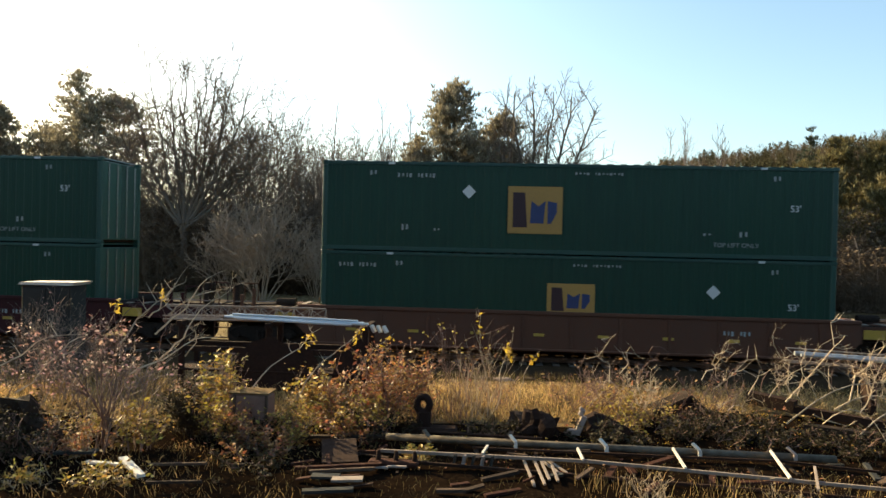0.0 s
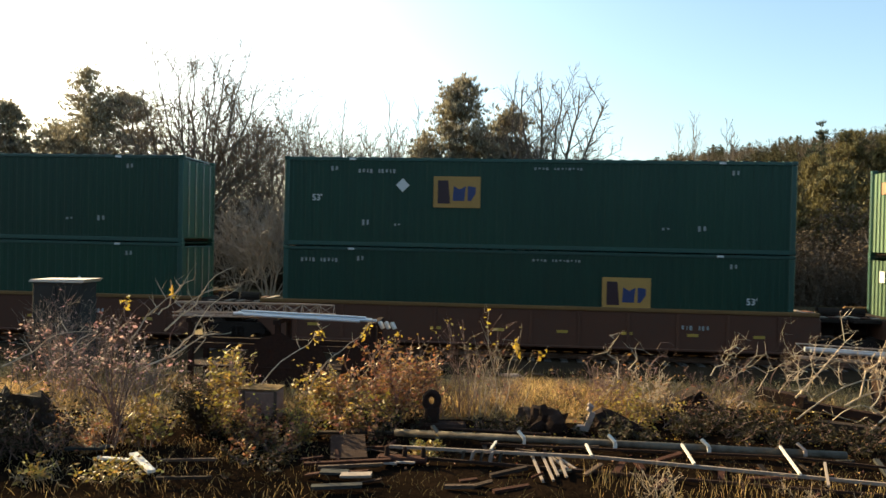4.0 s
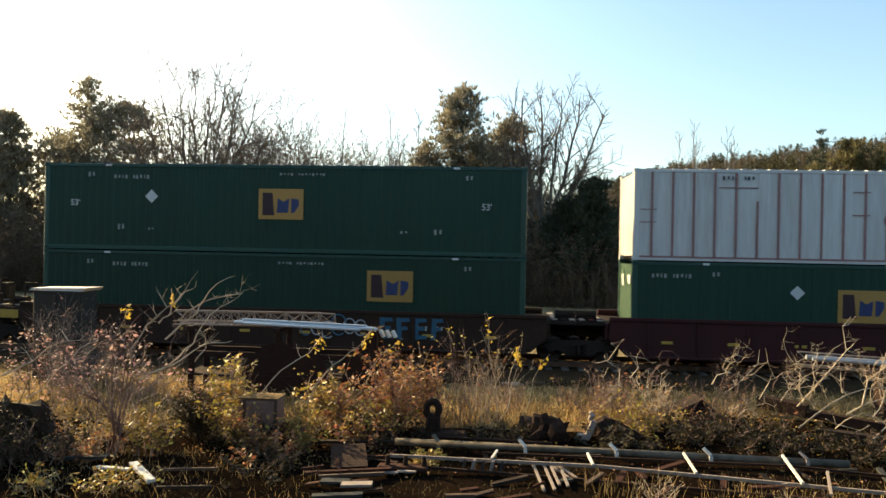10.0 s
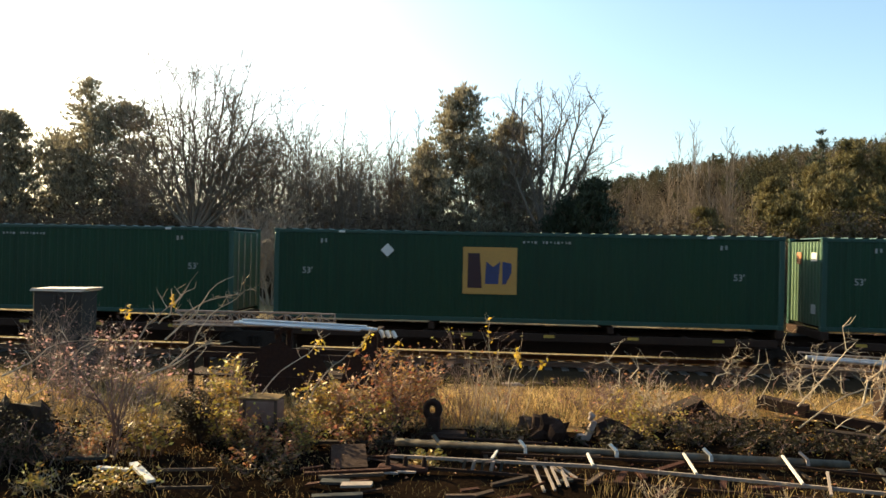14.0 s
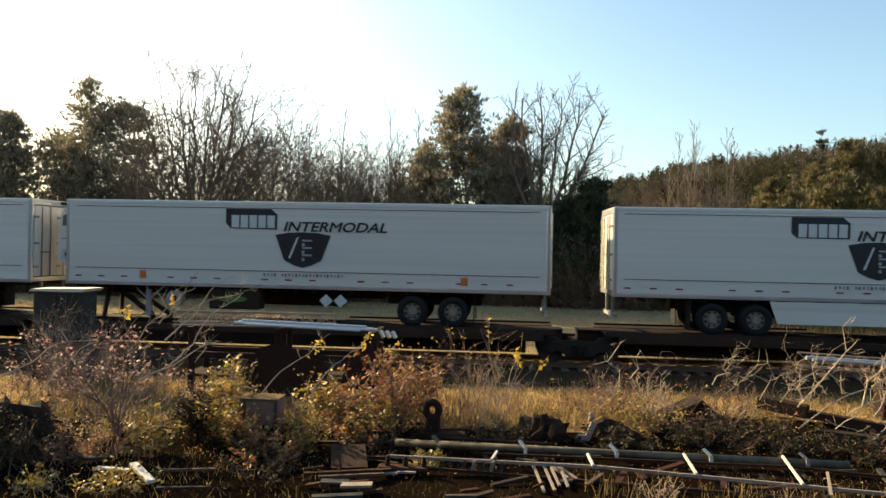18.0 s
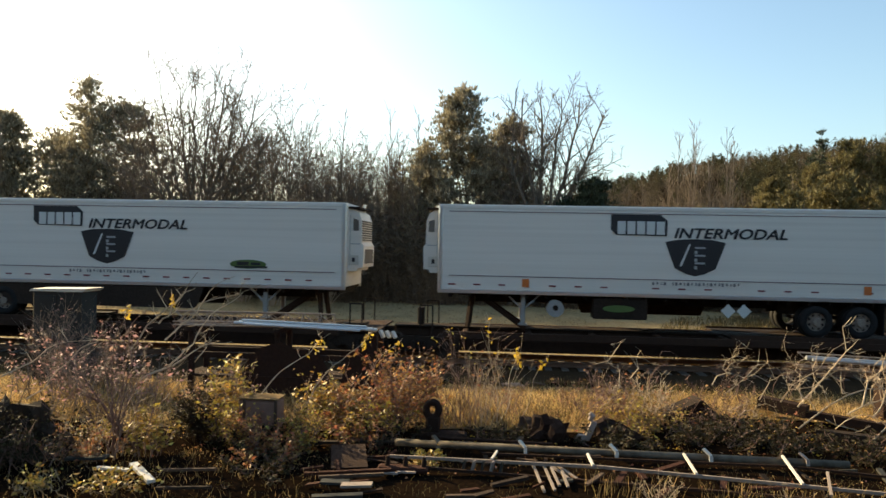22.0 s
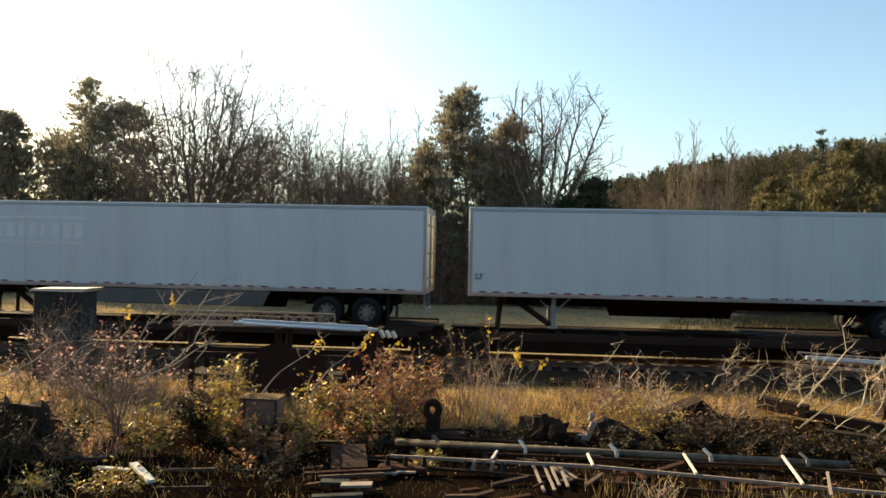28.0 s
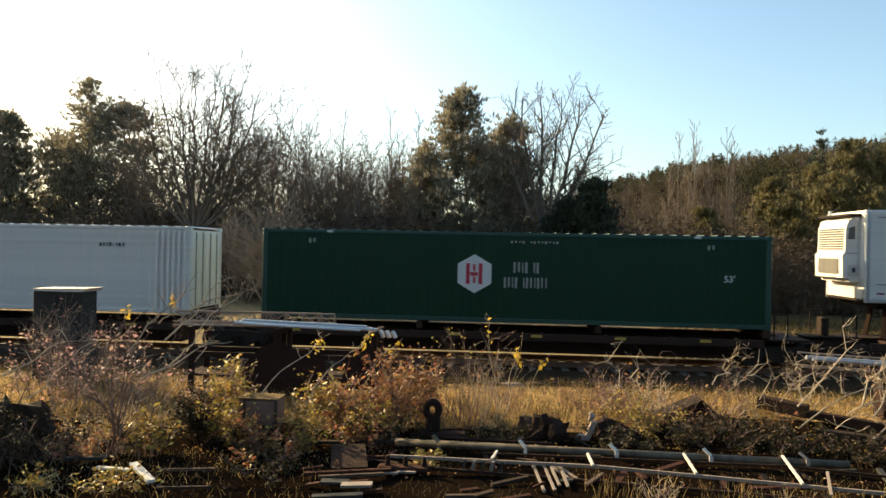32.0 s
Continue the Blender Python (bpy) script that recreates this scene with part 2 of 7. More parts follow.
# ---- mesh building ----
class Form:
    """Collects vertices and faces of one mesh."""

    def __init__(self):
        self.v, self.f = [], []

    def add(self, vs, fs):
        k = len(self.v)
        self.v.extend(vs)
        self.f.extend([tuple(i + k for i in f) for f in fs])
        return self

    def box(self, x0, x1, y0, y1, z0, z1, b=0.012):
        """A box with chamfered edges."""
        b = min(b, (x1 - x0) * 0.3, (y1 - y0) * 0.3, (z1 - z0) * 0.3)
        xs, ys, zs = (x0, x1), (y0, y1), (z0, z1)
        vs, at = [], {}
        for i in (0, 1):
            for j in (0, 1):
                for k in (0, 1):
                    c = (xs[i], ys[j], zs[k])
                    o = (b if i == 0 else -b, b if j == 0 else -b, b if k == 0 else -b)
                    for axis in range(3):
                        p = [c[a] + (0 if a == axis else o[a]) for a in range(3)]
                        at[i, j, k, axis] = len(vs)
                        vs.append(tuple(p))
        fs = []
        for axis in range(3):
            a, c = [q for q in range(3) if q != axis]
            for s in (0, 1):
                loop = []
                for da, dc in ((0, 0), (1, 0), (1, 1), (0, 1)):
                    q = [0, 0, 0]
                    q[axis], q[a], q[c] = s, da, dc
                    loop.append(at[(*q, axis)])
                fs.append(tuple(loop))
            for da in (0, 1):
                for dc in (0, 1):
                    q0, q1 = [0, 0, 0], [0, 0, 0]
                    q0[axis], q1[axis] = 0, 1
                    q0[a] = q1[a] = da
                    q0[c] = q1[c] = dc
                    fs.append((at[(*q0, a)], at[(*q1, a)], at[(*q1, c)], at[(*q0, c)]))
        for i in (0, 1):
            for j in (0, 1):
                for k in (0, 1):
                    fs.append((at[i, j, k, 0], at[i, j, k, 1], at[i, j, k, 2]))
        return self.add(vs, fs)

    def tube(self, p0, p1, r0, r1=None, n=8, caps=True):
        """A tapered round bar from p0 to p1."""
        r1 = r0 if r1 is None else r1
        p0, p1 = Vector(p0), Vector(p1)
        d = (p1 - p0).normalized()
        a = d.orthogonal().normalized()
        c = d.cross(a)
        vs = []
        for p, r in ((p0, r0), (p1, r1)):
            for i in range(n):
                w = 2 * math.pi * i / n
                vs.append(tuple(p + (a * math.cos(w) + c * math.sin(w)) * r))
        fs = [(i, (i + 1) % n, n + (i + 1) % n, n + i) for i in range(n)]
        if caps:
            fs += [tuple(range(n - 1, -1, -1)), tuple(range(n, 2 * n))]
        return self.add(vs, fs)

    def bent(self, pts, radii, n=6, closed=False):
        """One unbroken round bar through the points."""
        pts = [Vector(p) for p in pts]
        m = len(pts)
        vs, ref = [], None
        for i, p in enumerate(pts):
            d = (pts[(i + 1) % m] - pts[i - 1]) if closed else (pts[min(i + 1, m - 1)] - pts[max(i - 1, 0)])
            d.normalize()
            a = d.orthogonal() if ref is None else ref - d * ref.dot(d)
            a.normalize()
            ref = a
            c = d.cross(a)
            for k in range(n):
                w = 2 * math.pi * k / n
                vs.append(tuple(p + (a * math.cos(w) + c * math.sin(w)) * radii[i]))
        fs = [(i * n + k, i * n + (k + 1) % n, ((i + 1) % m) * n + (k + 1) % n, ((i + 1) % m) * n + k) for i in range(m if closed else m - 1) for k in range(n)]
        if not closed:
            fs += [tuple(range(n - 1, -1, -1)), tuple(range((m - 1) * n, m * n))]
        return self.add(vs, fs)

    def bar(self, p0, p1, w, h):
        """A square bar from p0 to p1."""
        p0, p1 = Vector(p0), Vector(p1)
        d = (p1 - p0).normalized()
        a = d.cross(Vector((0, 0, 1)))
        a = a.normalized() if a.length > 1e-3 else Vector((1, 0, 0))
        c = a.cross(d)
        vs = [tuple(p + a * sx * w / 2 + c * sz * h / 2) for p in (p0, p1) for sx, sz in ((-1, -1), (1, -1), (1, 1), (-1, 1))]
        return self.add(vs, [(0, 1, 2, 3), (7, 6, 5, 4), (0, 4, 5, 1), (1, 5, 6, 2), (2, 6, 7, 3), (3, 7, 4, 0)])

    def plate(self, outline, y0, y1):
        """An upright plate: an outline in x and z between two depths."""
        n = len(outline)
        vs = [(x, y0, z) for x, z in outline] + [(x, y1, z) for x, z in outline]
        fs = [tuple(range(n)), tuple(range(2 * n - 1, n - 1, -1))] + [(i, n + i, n + (i + 1) % n, (i + 1) % n) for i in range(n)]
        return self.add(vs, fs)

    def wave(self, x0, x1, z0, z1, y, pitch, depth, thick=0.02, vertical=True, along="x"):
        """A corrugated sheet with trapezoid ribs, standing at depth y; depth < 0 swells towards the camera."""
        n = max(1, round((x1 - x0) / pitch))
        p = (x1 - x0) / n
        prof = []
        for i in range(n):
            a = x0 + i * p
            prof += [(a, 0), (a + p * 0.42, 0), (a + p * 0.5, depth), (a + p * 0.92, depth)]
        prof.append((x1, 0))
        vs = []
        for zz in (z0, z1):
            for a, d in prof:
                vs.append((a, y + d, zz))
        k = len(prof)
        fs = [(i, i + 1, k + i + 1, k + i) for i in range(k - 1)]
        if along == "y":
            vs = [(v[1], v[0], v[2]) for v in vs]
        if along == "roof":
            vs = [(v[0], v[2], v[1]) for v in vs]
        return self.add(vs, fs)

    def mesh(self, name, mat, smooth=False):
        me = bpy.data.meshes.new(name)
        me.from_pydata(self.v, [], self.f)
        me.materials.append(mat)
        if smooth:
            me.polygons.foreach_set("use_smooth", [True] * len(me.polygons))
        me.update()
        return me


MADE = {}


def part(name, form, mat, parent, label="", at=None, smooth=False):
    """Links a form (or a mesh that is shared) as one mesh object under its thing."""
    me = form if isinstance(form, bpy.types.Mesh) else form.mesh(name, mat, smooth)
    ob = new(name, me)
    ob.parent = parent
    if at is not None:
        ob.location = at
    if label:
        ob["label"] = label
    return ob


def thing(name, label, category, group="", kind="", at=(0, 0, 0), turn=0.0):
    ob = new(name)
    ob.empty_display_size = 0.2
    ob.location, ob.rotation_euler = at, (0, 0, radians(turn))
    return tagged(ob, label, category, group, kind)


def lettering(text, size, mat, shear=0.0, bold=0.0, stretch=1.0):
    """Raised letters in the x-z plane, their start at the origin, facing -y; shared by all that use them."""
    key = ("text", text, size, mat.name, shear, bold, stretch)
    if key not in MADE:
        cu = bpy.data.curves.new("lettering", "FONT")
        cu.body, cu.size, cu.shear, cu.extrude, cu.offset = text, size, shear, 0.003, 0.0
        cu.resolution_u = 3
        ob = bpy.data.objects.new("lettering", cu)
        me = bpy.data.meshes.new_from_object(ob)
        if bold:
            vs, fs = [tuple(v.co) for v in me.vertices], [tuple(p.vertices) for p in me.polygons]
            f = Form()
            for dx, dy in ((0, 0), (bold, 0), (bold * 0.5, bold * 0.5), (bold * 0.5, -bold * 0.5)):
                f.add([(x + dx, y + dy, z + dx * 0.01) for x, y, z in vs], fs)
            bpy.data.meshes.remove(me)
            me = f.mesh("lettering", mat)
        me.transform(Euler((radians(90), 0, 0)).to_matrix().to_4x4())
        me.transform(Matrix.Diagonal((stretch, 1, 1, 1)))
        me.materials.clear()
        me.materials.append(mat)
        bpy.data.objects.remove(ob)
        MADE[key] = me
    return MADE[key]


# ---- ground ----
def smooth(a, b, x):
    k = min(1, max(0, (x - a) / (b - a)))
    return k * k * (3 - 2 * k)


NEAR, LIFT = 0.805, 0.702     # the yard before the track: its plan's scale and rise about the camera's eye, keeping its view


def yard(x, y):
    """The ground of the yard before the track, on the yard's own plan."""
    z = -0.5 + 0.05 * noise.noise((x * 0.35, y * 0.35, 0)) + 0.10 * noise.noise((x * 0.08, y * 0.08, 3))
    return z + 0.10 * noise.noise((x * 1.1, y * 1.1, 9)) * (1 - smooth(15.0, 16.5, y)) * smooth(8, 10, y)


def height(x, y):
    """The lie of the land: the yard stands a little above the track; an unseen slope is added behind the camera."""
    z = -0.5 + 0.05 * noise.noise((x * 0.35, y * 0.35, 0)) + 0.10 * noise.noise((x * 0.08, y * 0.08, 3))
    bed = smooth(20.9, 22.2, y) * (1 - smooth(25.4, 27.0, y))
    z = z * (1 - bed) + -0.34 * bed
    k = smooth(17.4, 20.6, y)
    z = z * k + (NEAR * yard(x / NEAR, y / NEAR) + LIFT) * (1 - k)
    z += 0.35 * smooth(30, 60, y)
    # slope behind the camera: unseen, added to hold back sky light
    z += 24 * smooth(6, 60, -y)
    far = smooth(120, 300, y) * (1 - 0.5 * smooth(420, 900, y))
    z += far * (34 * smooth(-60, 90, x - (y - 300) * 0.1) + 13 * smooth(45, 175, x) + 3 * noise.noise((x * 0.02, y * 0.02, 7)))
    return z


def verge_end(y):
    """Where the grass verge gives way to darker brown ground."""
    return 10.6 + 0.3 * (y - 29) + 3.0 * noise.noise((y * 0.4, 0, 5))


def ground_sheet():
    xs = sorted(set([-4000, -2000, -1000, -600, -400, -300, -220] + list(range(-180, -40, 8)) + [i * 0.6 for i in range(-66, 67)] + list(range(44, 300, 8)) + [340, 420, 600, 1000, 2000, 4000]))
    ys = sorted(set([-600, -200, -80, -40, -20, -10, 0, 4, 7] + [9 + i * 0.35 for i in range(70)] + list(range(34, 130, 4)) + list(range(130, 440, 10)) + [480, 560, 700, 1000, 1600, 2600, 4200]))
    v = [(x, y, height(x, y)) for y in ys for x in xs]
    k = len(xs)
    f = [(j * k + i, j * k + i + 1, (j + 1) * k + i + 1, (j + 1) * k + i) for j in range(len(ys) - 1) for i in range(k - 1)]
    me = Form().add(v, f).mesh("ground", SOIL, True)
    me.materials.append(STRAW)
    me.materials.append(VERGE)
    me.materials.append(BROWN_GROUND)
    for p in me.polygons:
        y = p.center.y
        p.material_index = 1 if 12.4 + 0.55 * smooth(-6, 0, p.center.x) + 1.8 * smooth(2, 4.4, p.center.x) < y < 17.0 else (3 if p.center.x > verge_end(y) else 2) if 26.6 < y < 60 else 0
    ob = new("ground", me)
    tagged(ob, "dark soil, shade put into its colour, with dry litter and grass", "ground", kind="structure")


ground_sheet()


def track():
    bed = thing("railway_track", "single railway track on ties and grey ballast", "track", kind="structure", at=(0, YT, 0))
    prof = [(-0.07, -0.16), (0.07, -0.16), (0.07, -0.145), (0.012, -0.125), (0.012, -0.045), (0.036, -0.035), (0.036, -0.004), (0.03, 0), (-0.03, 0), (-0.036, -0.004), (-0.036, -0.035), (-0.012, -0.045), (-0.012, -0.125), (-0.07, -0.145)]
    for side in (-0.7525, 0.7525):
        n = len(prof)
        v = [(x, side + y, z) for x in (-300, 300) for y, z in prof]
        f = [(i, (i + 1) % n, n + (i + 1) % n, n + i) for i in range(n)]
        rail = part("rail", Form().add(v, f), RAIL, bed)
        part("rail_head", Form().box(-300, 300, side - 0.027, side + 0.027, 0.0, 0.003, 0.001), RAIL_TOP, rail, "polished steel running surface")
    tie = Form().box(-0.115, 0.115, -1.3, 1.3, -0.34, -0.162, 0.02).mesh("tie", TIE)
    rng = random.Random(5)
    for i in range(-62, 63):
        ob = part("tie", tie, TIE, bed, at=(i * 0.53, rng.uniform(-0.04, 0.04), rng.uniform(-0.008, 0)))
        ob.rotation_euler = (0, 0, rng.uniform(-0.015, 0.015))
    form = Form()
    for i in range(9000):
        x, y = rng.uniform(-34, 34), rng.choice((rng.gauss(-1.75, 0.35), rng.uniform(-1.4, 1.4), rng.gauss(1.75, 0.35)))
        r = rng.uniform(0.02, 0.05)
        z = height(x, YT + y) + 0.08 * (1 - min(1, abs(y) / 2.4)) + rng.uniform(0, 0.05)
        a = [Vector((rng.uniform(-1, 1), rng.uniform(-1, 1), rng.uniform(-1, 1))).normalized() * r for _ in range(4)]
        v = [tuple(Vector((x, y, z)) + q) for q in a]
        form.add(v, [(0, 1, 2), (0, 3, 1), (1, 3, 2), (2, 3, 0)])
    ob = part("ballast", form, BALLAST, bed, "grey crushed stone")
    ob["kind"] = "stuff"
    shoulder = Form()
    n = 120
    v, f = [], []
    row = [(-2.7, -0.47), (-1.9, -0.25), (-1.35, -0.20), (1.35, -0.20), (1.9, -0.25), (2.8, -0.47)]
    for i in range(n + 1):
        x = -300 + 600 * i / n
        v += [(x, y, z + 0.02 * noise.noise((x * 0.7, y, 1))) for y, z in row]
    k = len(row)
    f = [(i * k + j, (i + 1) * k + j, (i + 1) * k + j + 1, i * k + j + 1) for i in range(n) for j in range(k - 1)]
    part("ballast_bed", Form().add(v, f), BALLAST, bed)


track()
# ---- the train ----
MOVES = []        # (thing, x of its left end in the train, height)
SPINS = []        # (wheelset, x in the train)
WELL_BASE, SPINE_BASE, TRAILER_BASE = 0.43, 1.27, 2.19
LONG = 16.15


def run(t):
    """How far the train has come at t seconds."""
    k = t / 16
    return 260.562 * k - 0.652 * k * k - 0.060 * k ** 3


def shared(key, make):
    if key not in MADE:
        MADE[key] = make()
    return MADE[key]


def wheelset_mesh():
    f = Form()
    for y in (-0.7525, 0.7525):
        s = 1 if y < 0 else -1
        f.tube((0, y - 0.065, 0), (0, y + 0.065, 0), 0.42, n=28)
        f.tube((0, y + s * 0.06, 0), (0, y + s * 0.095, 0), 0.448, n=28)
        f.tube((0, y - s * 0.10, 0), (0, y - s * 0.06, 0), 0.13, n=14)
        for i in range(6):
            w = math.pi / 3 * i
            f.box(math.cos(w) * 0.25 - 0.03, math.cos(w) * 0.25 + 0.03, y - s * 0.072 - 0.01, y - s * 0.072 + 0.01, math.sin(w) * 0.25 - 0.03, math.sin(w) * 0.25 + 0.03)
    f.tube((0, -0.98, 0), (0, 0.98, 0), 0.08, n=12)
    return f.mesh("wheelset", WHEEL_STEEL)


def bogie(car, x, base):
    """A two-axle truck centred at x of its car."""
    def frame_mesh():
        f = Form()
        for y in (-1.0, 1.0):
            f.plate([(-1.15, 0.52), (-0.95, 0.66), (-0.45, 0.74), (0.45, 0.74), (0.95, 0.66), (1.15, 0.52), (1.05, 0.40), (0.62, 0.40), (0.40, 0.24), (-0.40, 0.24), (-0.62, 0.40), (-1.05, 0.40)], y - 0.07, y + 0.07)
            for sx in (-0.88, 0.88):
                f.tube((sx, y - 0.13 * (1 if y < 0 else -1), 0.46), (sx, y + 0.02, 0.46), 0.12, n=12)
        f.box(-0.2, 0.2, -1.0, 1.0, 0.42, 0.66, 0.03)
        return f.mesh("side_frame", DARK)

    def spring_mesh():
        f = Form()
        for k in range(4):
            f.tube((0, 0, 0.30 + k * 0.075), (0, 0, 0.345 + k * 0.075), 0.068, n=10)
        f.tube((0, 0, 0.28), (0, 0, 0.6), 0.045, n=8)
        return f.mesh("spring", DARK)

    b = part("bogie", shared("bogie", frame_mesh), DARK, car, "black cast steel truck frame", at=(x, 0, 0))
    for sx in (-0.17, 0, 0.17):
        part("spring", shared("springs", spring_mesh), DARK, b, at=(sx, -1.09, 0))
    for sx in (-0.88, 0.88):
        w = part("wheelset", shared("wheelset", wheelset_mesh), STEEL, b, "steel wheels on an axle", at=(sx, 0, 0.42))
        SPINS.append((w, base + x + sx))
    return b


def emblem(box, x, z, big, y, seed=0):
    """The yellow logo plate, with plain dark and blue shapes on it."""
    w, h = (1.72, 1.5) if big else (1.5, 1.0)

    def plate_mesh():
        return Form().box(0, w, -0.008, 0.004, 0, h, 0.004).mesh("logo_plate", YELLOW)

    def dark_mesh():
        return Form().plate([(0.09 * w, 0.13 * h), (0.36 * w, 0.13 * h), (0.31 * w, 0.87 * h), (0.09 * w, 0.87 * h)], -0.014, -0.009).mesh("dark_shape", LOGO_DARK)

    def blue_mesh():
        f = Form().plate([(0.41 * w, 0.22 * h), (0.66 * w, 0.22 * h), (0.69 * w, 0.70 * h), (0.56 * w, 0.58 * h), (0.43 * w, 0.70 * h)], -0.014, -0.009)
        f.plate([(0.73 * w, 0.22 * h), (0.80 * w, 0.22 * h), (0.90 * w, 0.46 * h), (0.90 * w, 0.66 * h), (0.73 * w, 0.70 * h)], -0.014, -0.009)
        return f.mesh("blue_shape", LOGO_BLUE)

    p = part("logo_plate", shared(("plate", big), plate_mesh), YELLOW, box, "yellow logo panel with dark and blue shapes", at=(x, y, z))
    part("dark_shape", shared(("dark", big), dark_mesh), LOGO_DARK, p)
    part("blue_shape", shared(("blue", big), blue_mesh), LOGO_BLUE, p)


def placard(box, x, z, y, r=0.22):
    f = shared(("diamond", r), lambda: Form().plate([(-r, 0), (0, -r), (r, 0), (0, r)], -0.01, 0.006).mesh("placard", PLATE))
    part("placard", f, PLATE, box, "white diamond placard", at=(x, y, z))


def marks(box, x, z, y, w, h=0.11, mat=None):
    """A row of plain bars where small stencilled marks stand."""
    mat = mat or STENCIL
    n = max(2, round(w / 0.12))

    def make():
        f = Form()
        for i in range(n):
            if n > 6 and i == 4:
                continue
            f.box((i + 0.12 * (i % 3)) * w / n, (i + 0.52 + 0.08 * (i % 2)) * w / n, -0.006, 0.004, 0.012 * (i * 5 % 3), h, 0.002)
        return f.mesh("stencil", mat)
    part("stencil", shared(("marks", w, h, mat.name), make), mat, box, at=(x, y, z))["kind"] = "stuff"


def container(base, z, logo=None, diamond=None, paint="green", tall=2.9, name="shipping_container", size_at=(1.1, 1.55), far_size=None, extras=True, group="stacked containers", label="", swapped=False):
    """A 53-foot box, its left end at the origin: corrugated panels in a frame of posts and rails."""
    L, W, H = LONG, 2.59, tall
    side_mat = {"green": GREEN, "deep": GREEN_DEEP, "white": DIRTY_WHITE, "hub": HUB_GREEN, "plain": WHITE}[paint]
    frame_mat = {"green": GREEN_FRAME, "deep": GREEN_FRAME, "white": DIRTY_WHITE, "hub": GREEN_FRAME, "plain": WHITE}[paint]
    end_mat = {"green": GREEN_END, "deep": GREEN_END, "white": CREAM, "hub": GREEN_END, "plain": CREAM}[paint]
    door_mat = end_mat if paint in ("white", "plain") else frame_mat
    ob = thing(name, label, "container", group)
    y0, y1 = -W / 2, W / 2
    depth = 0.017 if paint in ("green", "deep", "hub") else 0.012
    pitch = 0.285 if paint in ("green", "deep", "hub") else 0.6
    part("side_panel", shared(("side", paint, H), lambda: Form().wave(0.16, L - 0.16, 0.12, H - 0.1, y0 + 0.015, pitch, depth).mesh("side_panel", side_mat)), side_mat, ob)
    part("side_panel", shared(("back", paint, H), lambda: Form().wave(0.16, L - 0.16, 0.12, H - 0.1, y1 - 0.015, pitch, -depth).mesh("side_panel", side_mat)), side_mat, ob)
    post = shared(("post", paint, H), lambda: Form().box(0, 0.17, 0, 0.14, 0.13, H - 0.13, 0.02).mesh("corner_post", frame_mat))
    cast = shared(("cast", paint), lambda: Form().box(0, 0.19, 0, 0.16, 0, 0.13, 0.015).mesh("corner_casting", frame_mat))
    for x in (0, L - 0.17):
        for y in (y0, y1 - 0.14):
            part("corner_post", post, frame_mat, ob, at=(x, y, 0))
            for zz in (0, H - 0.13):
                part("corner_casting", cast, frame_mat, ob, at=(x - (0.01 if x else 0.01), y - (0.006 if y < 0 else 0.014), zz))
    rail = shared(("toprail", paint), lambda: Form().box(0.17, L - 0.17, 0, 0.07, -0.11, 0, 0.015).mesh("top_rail", frame_mat))
    low = shared(("lowrail", paint), lambda: Form().box(0.17, L - 0.17, 0, 0.09, 0, 0.14, 0.015).mesh("bottom_rail", frame_mat))
    for y in (y0, y1 - 0.07):
        part("top_rail", rail, frame_mat, ob, at=(0, y, H - 0.02))
        part("bottom_rail", low, frame_mat, ob, at=(0, y, 0.01))
    part("roof", shared(("roof", paint), lambda: Form().wave(0.18, L - 0.18, y0 + 0.07, y1 - 0.07, -0.03, 0.42, 0.045, along="roof").mesh("roof", frame_mat)), frame_mat, ob, at=(0, 0, H))
    part("floor_panel", shared(("cfloor", paint), lambda: Form().box(0.17, L - 0.17, y0 + 0.09, y1 - 0.09, 0.05, 0.13).mesh("floor_panel", DARK)), DARK, ob)
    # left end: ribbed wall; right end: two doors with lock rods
    part("end_wall", shared(("end", paint, H), lambda: Form().wave(y0 + 0.14, y1 - 0.14, 0.14, H - 0.12, 0.03, 0.23, 0.04, along="y").mesh("end_wall", end_mat)), end_mat, ob, "ribbed end wall, coloured lighter for the sun on it")
    for k in (0, 1):
        door = part("door", shared(("door", paint, H), lambda: Form().box(-0.03, 0.03, 0.01, 1.145, 0.14, H - 0.12, 0.015).mesh("door", door_mat)), door_mat, ob, at=(L - 0.05, y0 + 0.14 + k * 1.155, 0))
        rod = shared(("rods", H), lambda: Form().tube((0.05, 0, 0.2), (0.05, 0, H - 0.18), 0.02, n=8).mesh("lock_rod", STEEL))
        for ry in (0.3, 0.85):
            part("lock_rod", rod, STEEL, door, at=(0, ry, 0))
    ys = y0 - 0.001
    if logo is not None:
        emblem(ob, logo[0], logo[1], logo[2], ys - 0.004)
    if diamond is not None:
        placard(ob, diamond[0], diamond[1], ys - 0.004)
    if extras:
        ink = STENCIL if paint == "deep" else PLATE
        me = lettering("53'", 0.29, ink, bold=0.006)
        if size_at:
            part("size_mark", me, ink, ob, "white size numerals", at=(size_at[0], ys - 0.006, size_at[1]))
        if far_size:
            part("size_mark", me, ink, ob, "white size numerals", at=(far_size[0], ys - 0.006, far_size[1]))
        alone = paint in ("deep", "hub")
        number, weight = (0.6, 2.45) if swapped else (2.45, 1.55)
